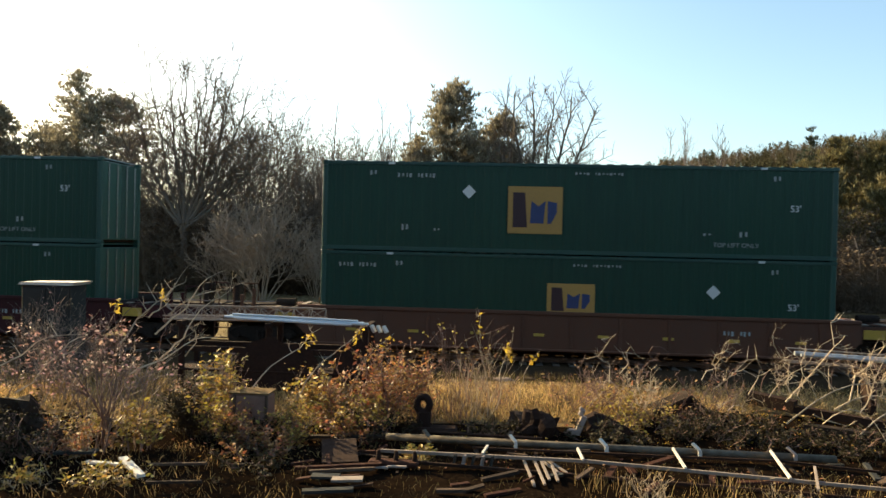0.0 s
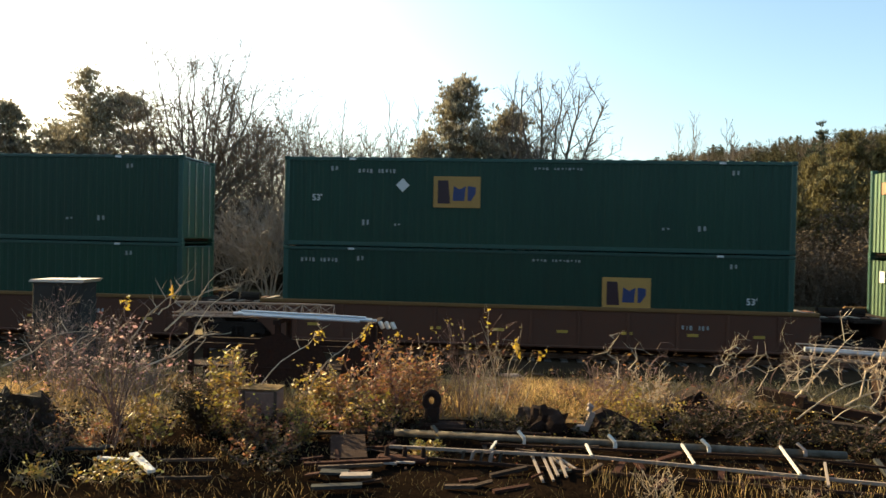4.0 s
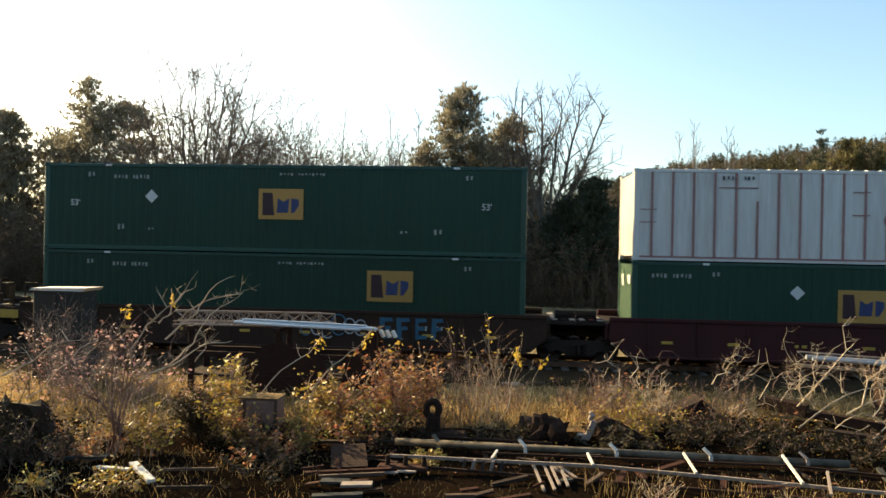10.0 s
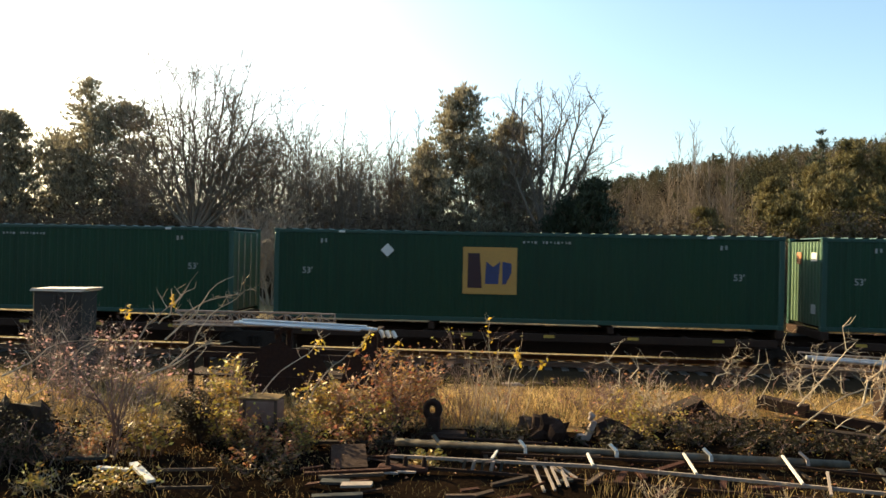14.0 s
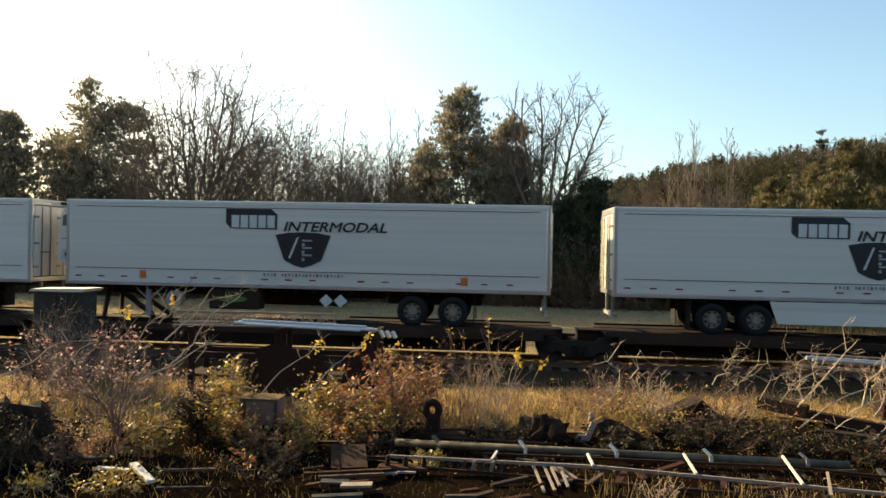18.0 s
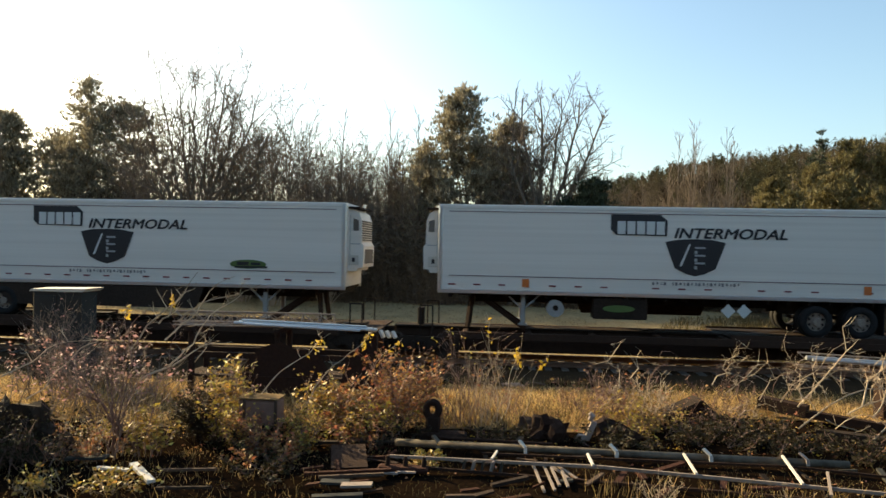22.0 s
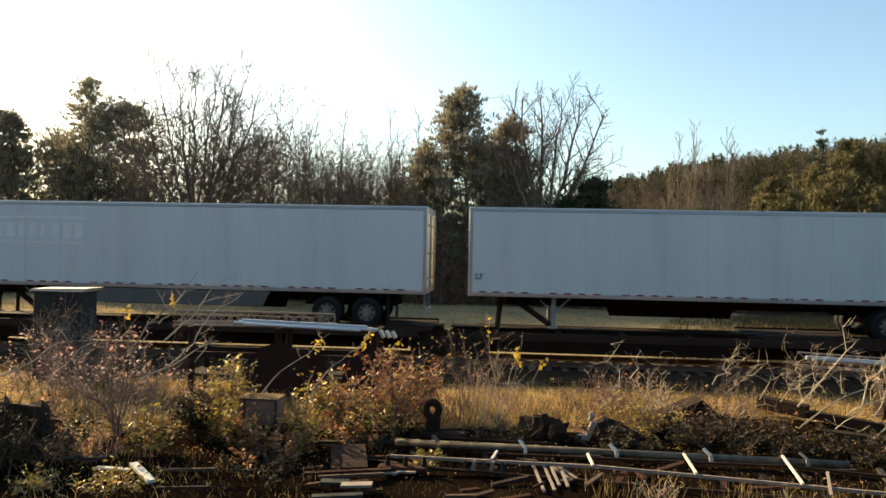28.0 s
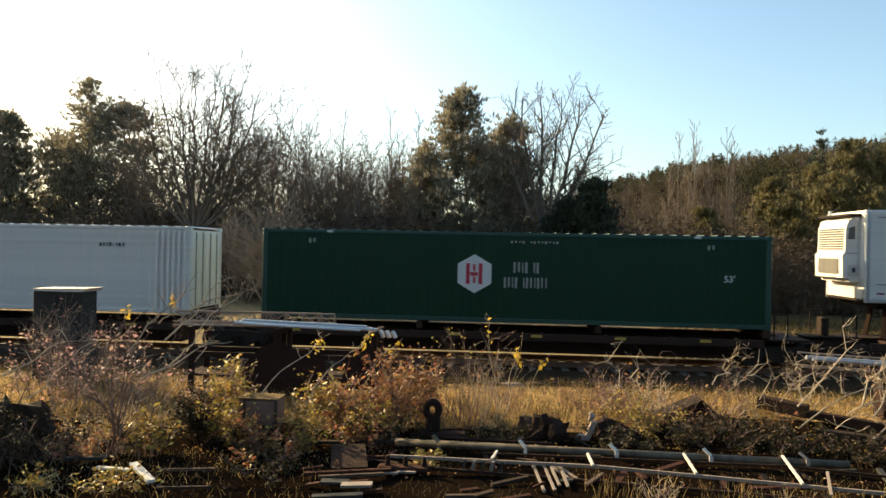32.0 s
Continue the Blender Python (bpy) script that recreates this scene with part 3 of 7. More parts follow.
        for mx, mz, mw, mh in ((number, H - 0.52, 1.25, 0.13), (weight, H - 0.46, 0.26, 0.15), (2.6, 0.68, 0.26, 0.19), (3.65, 0.68, 0.22, 0.08),
                               (8.1, H - 0.36, 1.55, 0.08), (L - 1.95, H - 0.46, 0.26, 0.15), (L - 4.05, 0.70, 0.28, 0.08), (L - 2.95, 0.68, 0.3, 0.17)):
            if not ((swapped or alone) and mz < 1) and not (alone and mw == 1.25) and not (logo and mz < 1 and logo[0] - 0.4 < mx < logo[0] + 1.9 and logo[1] < 1):
                marks(ob, mx, mz, ys - 0.004, mw, mh)
        for mx in (2.15, L - 2.35):
            part("rail_tag", shared("railtag", lambda: Form().box(0, 0.2, -0.006, 0.004, 0, 0.07, 0.002).mesh("rail_tag", PLATE)), PLATE, ob, "small white tag", at=(mx, y0 - 0.004, H - 0.11))
        part("end_placard", shared("endcard", lambda: Form().box(-0.012, 0.004, 0, 0.38, 0, 0.28, 0.003).mesh("end_placard", PLATE)), PLATE, ob, "white card", at=(-0.004, -0.95, H - 0.75))
        part("end_placard", shared(("endcard2", swapped), lambda: Form().box(-0.012, 0.004, 0, 0.32, 0, 0.38, 0.003).mesh("end_placard", PLATE if swapped else WORN_ORANGE)), PLATE, ob, "white card" if swapped else "faded orange card", at=(-0.004, 0.2, H - 0.85))
        part("end_placard", shared("endcard3", lambda: Form().box(-0.012, 0.004, 0, 0.3, 0, 0.3, 0.003).mesh("end_placard", PLATE)), PLATE, ob, "white card", at=(-0.004, -0.9, 0.5))
    MOVES.append((ob, base, z))
    return ob


def wording(ob, x, z, y, text="TOP LIFT ONLY"):
    part("stencil_text", lettering(text, 0.2, STENCIL), STENCIL, ob, "white stencilled words", at=(x, y, z))


def white_ribs(ob):
    """The red-brown posts, cut-outs and small panels on the white container's side."""
    rib = shared("redrib", lambda: Form().box(-0.035, 0.035, -0.02, 0.01, 0.13, 2.79, 0.01).mesh("rib", RIB_RED))
    y = -1.295
    short = shared("redrib_s", lambda: Form().box(-0.035, 0.035, -0.02, 0.01, 0.13, 1.9, 0.01).mesh("rib", RIB_RED))
    for i in range(24):
        x = 15.28 - i * 0.64
        if i == 2:
            part("rib", Form().box(x - 0.07, x + 0.07, -0.026, 0.01, 0.13, 2.79, 0.01), CREAM, ob, "cream repaired post", at=(0, y, 0))
        else:
            part("rib", short if 11.1 < x < 12.7 or i == 18 else rib, RIB_RED, ob, at=(x, y, 0))
    part("lower_stripe", Form().box(0.2, 15.95, y - 0.012, y + 0.004, 0.10, 0.16, 0.004), RIB_RED, ob)
    for x, z, w, h in ((2.6, 2.3, 1.2, 0.03), (0.2, 1.6, 0.5, 0.03), (0.2, 1.2, 0.5, 0.03), (13.0, 0.35, 0.5, 0.03), (6.6, 1.5, 0.5, 0.03), (6.6, 2.2, 0.5, 0.03)):
        part("patch_seam", Form().box(x, x + w, y - 0.012, y + 0.006, z, z + h, 0.004), RIB_RED, ob)
    part("handling_ring", Form().plate([(7.7 + 0.22 * math.cos(i * 0.6283), 1.35 + 0.22 * math.sin(i * 0.6283)) for i in range(10)], y - 0.024, y - 0.021), RIB_RED, ob, "faded round mark")
    part("mark", Form().plate([(7.7 + 0.13 * math.cos(i * 0.6283), 1.35 + 0.13 * math.sin(i * 0.6283)) for i in range(10)], y - 0.028, y - 0.025), DIRTY_WHITE, ob)
    marks(ob, 2.7, 2.55, y - 0.012, 1.0, 0.12, BLACK)
    marks(ob, 8.8, 2.5, y - 0.012, 0.5, 0.12, BLACK)


def deck_clutter(ob, x, end, reach, z, mat):
    """Walkway strips, brake gear, hoses and a hand wheel on an end deck."""
    def put(name, form, m, label=""):
        return part(name, form, m, ob, label)
    e = x + end * reach
    for k in range(3):
        p = x + end * (0.9 + 0.28 * k)
        put("walkway_strip", Form().box(p - 0.09, p + 0.09, -1.22, 1.22 - 0.3 * k, z + 0.03, z + 0.06, 0.008), RAIL_GREY if k % 2 == 0 else mat)
    put("brake_cylinder", Form().tube((x + end * 0.95, -0.55, z + 0.17), (x + end * 1.6, -0.55, z + 0.17), 0.13, n=14), DARK)
    put("brake_rod", Form().tube((x + end * 1.6, -0.55, z + 0.17), (x + end * (reach - 0.2), -0.5, z + 0.12), 0.022, n=6), RAIL_GREY)
    put("air_pipe", Form().bent([(x + end * 0.8, -0.95, z + 0.05), (x + end * 1.5, -0.95, z + 0.12), (x + end * (reach - 0.6), -0.9, z + 0.05), (x + end * (reach - 0.1), -0.6, z + 0.02)], [0.025] * 4, 6), RUST)
    if reach > 2.5:
        put("hand_wheel", Form().bent([(e - end * 0.3, 0.27 * math.cos(i * 0.5236), z + 0.62 + 0.27 * math.sin(i * 0.5236)) for i in range(12)], [0.022] * 12, 6, True).tube((e - end * 0.3, -0.25, z + 0.62), (e - end * 0.3, 0.25, z + 0.62), 0.014).tube((e - end * 0.3, 0, z + 0.37), (e - end * 0.3, 0, z + 0.87), 0.014), RUST, "rusty hand brake wheel")
        put("post", Form().box(e - end * 1.35 - 0.05, e - end * 1.35 + 0.05, -1.05, -0.95, z, z + 0.62, 0.01).box(e - end * 0.95 - 0.05, e - end * 0.95 + 0.05, -1.05, -0.95, z, z + 0.42, 0.01), mat)
        put("hose", Form().bent([(e, -0.25, z - 0.25), (e + end * 0.2, -0.28, z - 0.55), (e + end * 0.45, -0.2, z - 0.6)], [0.03] * 3, 6), RUBBER)
        put("ledge_plate", Form().box(min(e - end * 0.85, e - end * 0.1), max(e - end * 0.85, e - end * 0.1), -1.32, -1.27, z - 0.42, z - 0.10, 0.01), RUST)


def well_car(base, mat, top, lip=None, left=3.7, right=3.7, graffiti=None, name_bars=False, label=""):
    """A container well: two deep side sills, end decks over the bogies, brake stand, steps and couplers."""
    ob = thing("well_car", label, "rail car", "cars of the train")
    L = LONG
    for s in (-1, 1):
        y = s * 1.40
        sill = part("side_sill", Form().plate([(-0.7, 0.85), (-0.2, 0.36), (L + 0.2, 0.36), (L + 0.7, 0.85), (L + 0.7, top - 0.03), (-0.7, top - 0.03)], y - 0.05, y + 0.05), mat, ob)
        part("top_chord", Form().box(-0.7, L + 0.7, y - 0.09, y + 0.07, top - 0.03, top + 0.09, 0.02), lip or mat, sill)
        part("bottom_chord", Form().box(-0.1, L + 0.1, y - 0.10, y + 0.08, 0.28, 0.36, 0.02), mat, sill)
        for i in range(11):
            part("stiffener", shared(("stiff", mat.name, top), lambda: Form().box(-0.05, 0.05, -0.035, 0.03, 0.40, top - 0.06, 0.01).mesh("stiffener", mat)), mat, sill, at=(0.5 + i * 1.515, y - 0.05 if s < 0 else y + 0.05, 0))
    part("well_floor", Form().box(0, L, -1.3, 1.3, 0.28, 0.42), DARK, ob)
    for end, reach in ((-1, left), (1, right)):
        x = -0.05 if end < 0 else L + 0.05
        o = x + end * (reach * 0.5)
        e = x + end * reach
        a, b = min(x, e), max(x, e)
        part("end_deck", Form().box(a, b, -1.25, 1.25, top - 0.22, top - 0.10, 0.02), DARK, ob, "dark grimy end deck")
        deck_clutter(ob, x, end, reach, top - 0.10, mat)
        part("end_sill", Form().box(a, b, -0.35, 0.35, 0.78, top - 0.22, 0.03), DARK, ob)
        k0, k1 = x + end * 0.65, x + end * min(1.9, reach)
        part("bulkhead", Form().box(min(k0, x + end * 0.75), max(k0, x + end * 0.75), -1.35, 1.35, 0.8, top - 0.12, 0.02), mat, ob)
        if reach > 2.5:
            for s in (-1, 1):
                part("side_web", Form().plate([(k0, 0.95), (k0, top - 0.1), (e, top - 0.1), (e, top - 0.5)] if end > 0 else [(k0, 0.95), (e, top - 0.5), (e, top - 0.1), (k0, top - 0.1)], s * 1.3 - 0.04, s * 1.3 + 0.04), mat, ob)
                stand = Form()
                for q in (0.25, 0.75):
                    px = e - end * q
                    stand.tube((px, s * 1.2, top - 0.1), (px, s * 1.2, top + 0.55), 0.022)
                stand.tube((e - end * 0.25, s * 1.2, top + 0.55), (e - end * 0.75, s * 1.2, top + 0.55), 0.022)
                part("handrail", stand, mat, ob)
                step = Form()
                for q in (0, 0.45):
                    step.tube((e - end * (0.15 + q), s * 1.3, 0.35), (e - end * (0.15 + q), s * 1.3, top - 0.15), 0.018)
                for q in range(3):
                    step.box(min(e - end * 0.15, e - end * 0.6), max(e - end * 0.15, e - end * 0.6), s * 1.3 - 0.05, s * 1.3 + 0.05, 0.35 + q * 0.33, 0.375 + q * 0.33)
                part("ladder_step", step, mat, ob)
            part("brake_stand", Form().box(e - end * 0.45 - 0.12, e - end * 0.45 + 0.12, -0.25, 0.25, top - 0.1, top + 0.62, 0.04), DARK, ob)
            part("coupler", Form().box(min(e, e + end * 0.42), max(e, e + end * 0.42), -0.1, 0.1, 0.72, 0.96, 0.03).box(min(e + end * 0.3, e + end * 0.5), max(e + end * 0.3, e + end * 0.5), -0.17, 0.17, 0.68, 1.0, 0.05), DARK, ob)
            part("notice_plate", Form().box(x + end * 1.1 - 0.33, x + end * 1.1 + 0.33, -1.36, -1.345, top - 0.48, top - 0.20, 0.004), CAR_YELLOW, ob, "yellow reflective notice")
    bogie(ob, -1.95 if left > 2.5 else -1.6, base)
    if right > 2.5:
        bogie(ob, L + 1.95, base)
    y = -1.456
    for i in range(8):
        part("reflector", shared("reflector", lambda: Form().box(0, 0.34, -0.008, 0.004, 0, 0.09, 0.003).mesh("reflector", CAR_YELLOW)), CAR_YELLOW, ob, at=(0.9 + i * 2.0, y, 0.75))
    if name_bars:
        marks(ob, 9.6, 0.95, y, 2.3, 0.28)
        marks(ob, 2.0, 0.95, y, 1.2, 0.2)
    else:
        marks(ob, 12.6, 0.95, y, 1.0, 0.14)
    if graffiti == "blue":
        rng = random.Random(4)
        for i in range(6):
            cx, cz, r = 9.1 + i * 0.36, 0.98 + rng.uniform(-0.1, 0.1), rng.uniform(0.16, 0.28)
            ring = [(cx + r * math.cos(k * 0.45), y - 0.004, cz + r * 1.3 * math.sin(k * 0.45)) for k in range(13)]
            part("graffiti_stroke", Form().bent(ring, [0.026] * 13, 5), GALV if i % 3 else GRAF_BLUE, ob)
        for i in range(4):
            cx, lean = 11.55 + i * 0.54, rng.uniform(-0.05, 0.05)
            f = Form().plate([(cx, 0.66), (cx + 0.15, 0.66), (cx + 0.15 + lean, 1.34), (cx + lean, 1.34)], y - 0.008, y + 0.002)
            for z, w in ((0.66, 0.42), (0.93, 0.34), (1.20, 0.40))[i % 2:]:
                f.plate([(cx + 0.1, z), (cx + w, z + 0.03), (cx + w - 0.03, z + 0.14), (cx + 0.1, z + 0.13)], y - 0.009, y + 0.001)
            part("graffiti_block", f, GRAF_BLUE, ob, "chunky blue spray-painted shape")
    if graffiti == "rust":
        rng = random.Random(6)
        for i in range(13):
            cx, cz, w = 0.5 + i * 0.66, 1.02, rng.uniform(0.22, 0.36)
            if i % 3 != 1:
                ring = [(cx + w * math.cos(a * 0.7854) * rng.uniform(0.6, 1.1), cz + 0.36 * math.sin(a * 0.7854) * rng.uniform(0.55, 1.0)) for a in range(8)]
                part("graffiti_blot", Form().plate(ring, y - 0.006, y + 0.002), (GRAF_RUST, DARK, BROWN_CAR, DARK)[i % 4], ob)
            pts = [(cx + w * math.cos(k * 0.55 + i), y - 0.008, cz + 0.34 * math.sin(k * 0.55 + i)) for k in range(rng.randint(5, 10))]
            part("graffiti_stroke", Form().bent(pts, [rng.uniform(0.02, 0.045)] * len(pts), 5), (DARK, GRAF_RUST, BLACK_CAR, ORANGE if i == 3 else DARK)[i % 4], ob)
        part("graffiti_block", Form().box(3.6, 6.6, y - 0.006, y + 0.004, 0.62, 0.86, 0.003), DARK, ob)
        marks(ob, 3.75, 0.66, y - 0.012, 1.1, 0.16, PLATE)
        marks(ob, 5.2, 0.66, y - 0.012, 1.2, 0.16, PLATE)
    MOVES.append((ob, base, 0))
    return ob


def spine_car(base, front, trailer=True, length=LONG, left_gap=1.2, right_end=False, left_end=False, trim=False):
    """A low spine with cross arms, wheel decks and a trailer hitch; front: the end at which the trailer's nose stands."""
    ob = thing("spine_car", "black low spine car with cross arms" + (" and a trailer hitch stand" if trailer else " and container pedestals"), "rail car", "cars of the train")
    L = length
    part("centre_sill", Form().box(-left_gap * 0.5 + 1.2, L - 0.7, -0.3, 0.3, 0.205, 0.98, 0.03).box(-left_gap * 0.5, L + 0.5, -0.25, 0.25, 0.66, 0.97, 0.03), BLACK_CAR, ob)
    part("sill_cap", Form().box(-left_gap * 0.5, L + 0.5, -0.42, 0.42, 0.98, 1.03, 0.01), DARK, ob)
    for i in range(8):
        x = 0.9 + i * (L - 1.8) / 7
        part("cross_arm", shared("crossarm", lambda: Form().box(-0.09, 0.09, -1.3, 1.3, 0.78, 0.97, 0.02).mesh("cross_arm", BLACK_CAR)), BLACK_CAR, ob, at=(x, 0, 0))
    for s in (-1, 1):
        part("side_stringer", Form().box(0.2, L - 0.2, s * 1.3 - 0.06, s * 1.3 + 0.06, 0.72, 0.96, 0.02), BLACK_CAR, ob)
    if trailer:
        wx0, wx1 = (L - 7.0, L + 0.2) if front < 0 else (-0.2, 7.0)
        if length < 10:
            wx0, wx1 = L - 4.4, L + 0.2
        for s in (-1, 1):
            part("wheel_deck", Form().box(wx0, wx1, s * 0.9 - 0.42, s * 0.9 + 0.42, 0.98, 1.04, 0.01), DARK, ob)
            part("deck_edge", Form().box(wx0, wx1, s * 1.33 - 0.015, s * 1.33 + 0.015, 0.93, 1.10, 0.006), BLACK_CAR, ob)
        k = 0.95 if front < 0 else L - 0.95
        d = 1 if front < 0 else -1
        f = Form()
        for s in (-1, 1):
            f.bar((k, s * 0.55, 1.03), (k + d * 0.12, s * 0.40, 2.12), 0.12, 0.12)
            f.bar((k + d * 1.9, s * 0.55, 1.03), (k + d * 0.3, s * 0.40, 2.12), 0.12, 0.14)
        f.box(k - 0.35, k + 0.55, -0.5, 0.5, 2.08, 2.18, 0.03)
        part("hitch_stand", f, BLACK_CAR, ob, "black trailer hitch on struts")
    else:
        for x in (0.12, L - 0.12):
            part("pedestal", Form().box(x - 0.12, x + 0.12, -1.31, 1.31, 1.0, 1.265, 0.02), BLACK_CAR, ob)
        for x in (5.2, 10.9):
            part("pedestal", Form().box(x - 0.1, x + 0.1, -1.25, 1.25, 1.0, 1.24, 0.02), BLACK_CAR, ob)
        for i in range(6):
            part("reflector", shared("reflector", None), CAR_YELLOW, ob, at=(1.0 + i * 2.6, -1.368, 0.84))
    if left_end:
        bogie(ob, -0.6, base)
        part("coupler", Form().box(-1.9, -0.3, -0.1, 0.1, 0.70, 0.94, 0.03), DARK, ob)
        for s in (-1, 1):
            part("handrail", Form().tube((-0.55, s * 1.15, 0.9), (-0.55, s * 1.15, 1.75), 0.025).tube((-0.15, s * 1.15, 0.9), (-0.15, s * 1.15, 1.75), 0.025).tube((-0.55, s * 1.15, 1.75), (-0.15, s * 1.15, 1.75), 0.02), DARK, ob)
        part("brake_stand", Form().box(-0.75, -0.55, -0.25, 0.25, 1.03, 1.62, 0.04), DARK, ob)
    else:
        bogie(ob, -left_gap * 0.5, base)
    if right_end:
        bogie(ob, L + 0.6, base)
        part("coupler", Form().box(L + 0.3, L + 1.9, -0.1, 0.1, 0.70, 0.94, 0.03), DARK, ob)
        for s in (-1, 1):
            part("handrail", Form().tube((L + 0.55, s * 1.15, 0.9), (L + 0.55, s * 1.15, 1.75), 0.025).tube((L + 0.15, s * 1.15, 0.9), (L + 0.15, s * 1.15, 1.75), 0.025).tube((L + 0.55, s * 1.15, 1.75), (L + 0.15, s * 1.15, 1.75), 0.02), DARK, ob)
        part("end_platform", Form().box(L - 0.1, L + 1.2, -1.25, 1.25, 0.92, 0.99, 0.01), BLACK_CAR, ob)
    MOVES.append((ob, base, 0))
    return ob


def road_wheel_mesh():
    f = Form()
    ring = [(0.48, 0.0), (0.495, 0.05), (0.495, 0.20), (0.48, 0.25), (0.30, 0.27), (0.28, 0.2), (0.28, 0.05), (0.30, -0.02)]
    n, k = 24, len(ring)
    v = [(r * math.cos(2 * math.pi * i / n), y - 0.13, r * math.sin(2 * math.pi * i / n)) for i in range(n) for r, y in ring]
    return f.add(v, [(i * k + j, i * k + (j + 1) % k, ((i + 1) % n) * k + (j + 1) % k, ((i + 1) % n) * k + j) for i in range(n) for j in range(k)]).mesh("tyre", RUBBER, True)


def rim_mesh():
    f = Form().tube((0, -0.06, 0), (0, -0.02, 0), 0.285, n=24).tube((0, -0.14, 0), (0, -0.06, 0), 0.12, 0.14, n=14)
    for i in range(10):
        w = 2 * math.pi * i / 10
        f.tube((0.19 * math.cos(w), -0.085, 0.19 * math.sin(w)), (0.19 * math.cos(w), -0.05, 0.19 * math.sin(w)), 0.022, n=6)
    return f.mesh("rim", RAIL_GREY)


def vent_mesh():
    f = Form()
    for i in range(8):
        w = 2 * math.pi * (i + 0.5) / 8
        f.tube((0.215 * math.cos(w), -0.064, 0.215 * math.sin(w)), (0.215 * math.cos(w), -0.05, 0.215 * math.sin(w)), 0.042, n=8)
    return f.mesh("vent_hole", DARK)


def hexagon(r, y0, y1, cx=0, cz=0):
    return Form().plate([(cx + r * math.sin(math.pi / 3 * i), cz + r * math.cos(math.pi / 3 * i)) for i in range(6)], y0, y1)


def trailer(base, front, style, length=LONG, nose=True, skirt=None, skirt_mat=None, skirt_low=-0.72, sticker=None, placards=None, patches=(), words_at=4.9, tandem=None, label="", ribs=0, name="semi_trailer", orange=(), skin=WHITE):
    """A road trailer on its spine car, its left end at the origin of the box; front: -1 nose at the left, 1 at the right."""
    L, W, H = length, 2.6, 2.85
    ob = thing(name, label, "trailer", "trailers on the train")
    y0, y1 = -W / 2, W / 2
    part("side_wall", shared(("tside", L, skin.name), lambda: Form().box(0.05, L - 0.05, 0, 0.03, 0.12, H - 0.06, 0.004).mesh("side_wall", skin)), skin, ob, at=(0, y0 + 0.012, 0))
    part("side_wall", shared(("tside", L, skin.name), None), skin, ob, at=(0, y1 - 0.042, 0))
    part("roof", Form().box(0.02, L - 0.02, y0 + 0.03, y1 - 0.03, H - 0.05, H, 0.01), WHITE, ob)
    part("floor_panel", Form().box(0.05, L - 0.05, y0 + 0.05, y1 - 0.05, 0.02, 0.16), DARK, ob)
    for y in (y0, y1 - 0.05):
        part("top_rail", Form().box(0, L, y, y + 0.05, H - 0.14, H - 0.02, 0.012), ALU if ribs else WHITE, ob)
        part("bottom_rail", Form().box(0, L, y - 0.004, y + 0.06, 0.0, 0.13, 0.012), ALU, ob, "scuffed aluminium lower rail")
    if not ribs:
        part("scuff_line", Form().box(0.35, L - 0.35, y0 - 0.004, y0 + 0.012, 0.555, 0.582, 0.003), PINSTRIPE, ob)
        part("upper_line", Form().box(0.35, L - 0.35, y0 - 0.004, y0 + 0.012, H - 0.238, H - 0.215, 0.003), PINSTRIPE, ob)
    corner = shared("tcorner", lambda: Form().box(0, 0.16, 0, 0.12, 0.02, 2.83, 0.03).mesh("corner_post", ALU))
    for x in (-0.005, L - 0.155):
        for y in (y0 - 0.006, y1 - 0.114):
            part("corner_post", corner, ALU, ob, at=(x, y, 0))
    if ribs:
        n = ribs
        rib = shared(("trib", n > 14, skin.name), lambda: (Form().box(-0.08, 0.08, -0.034, 0.01, 0.13, 2.7, 0.03) if n > 14 else Form().box(-0.03, 0.03, -0.014, 0.01, 0.13, 2.7, 0.012)).mesh("panel_post", skin))
        for i in range(1, n):
            part("panel_post", rib, WHITE, ob, at=(i * L / n, y0 + 0.004, 0))
    back = 1 if front < 0 else -1
    # rear: a pair of doors with hinges and rods, and the guard under them
    xr = L if back > 0 else 0
    part("rear_frame", Form().box(min(xr, xr - back * 0.1), max(xr, xr - back * 0.1), y0, y0 + 0.1, 0.1, H - 0.02).box(min(xr, xr - back * 0.1), max(xr, xr - back * 0.1), y1 - 0.1, y1, 0.1, H - 0.02).box(min(xr, xr - back * 0.1), max(xr, xr - back * 0.1), y0 + 0.1, y1 - 0.1, H - 0.2, H - 0.02).box(min(xr, xr - back * 0.1), max(xr, xr - back * 0.1), y0 + 0.1, y1 - 0.1, 0.02, 0.18), ALU, ob)
    for k in (0, 1):
        d = part("rear_door", shared("rdoor", lambda: Form().box(-0.025, 0.025, 0.0, 1.185, 0.2, 2.62, 0.015).mesh("rear_door", CREAM)), CREAM, ob, "cream swing door", at=(xr + back * 0.005, y0 + 0.11 + k * 1.195, 0))
        rod = shared(("rdrod", back), lambda: Form().tube((back * 0.045, 0, 0.2), (back * 0.045, 0, 2.6), 0.02, n=8).mesh("lock_rod", STEEL))
        for ry in (0.35, 0.8):
            part("lock_rod", rod, STEEL, d, at=(0, ry, 0))
        part("lock_handle", shared(("rdlever", back), lambda: Form().box(min(0, back * 0.06), max(0, back * 0.06), 0.3, 0.85, 1.0, 1.06).mesh("lock_handle", STEEL)), STEEL, d)
        hinge = shared("hinge", lambda: Form().box(-0.05, 0.05, -0.02, 0.2, 0, 0.07).mesh("hinge", STEEL))
        for hz in (0.5, 1.3, 2.2):
            part("hinge", hinge, STEEL, d, at=(0, 0, hz))
    gx = xr - back * 0.12
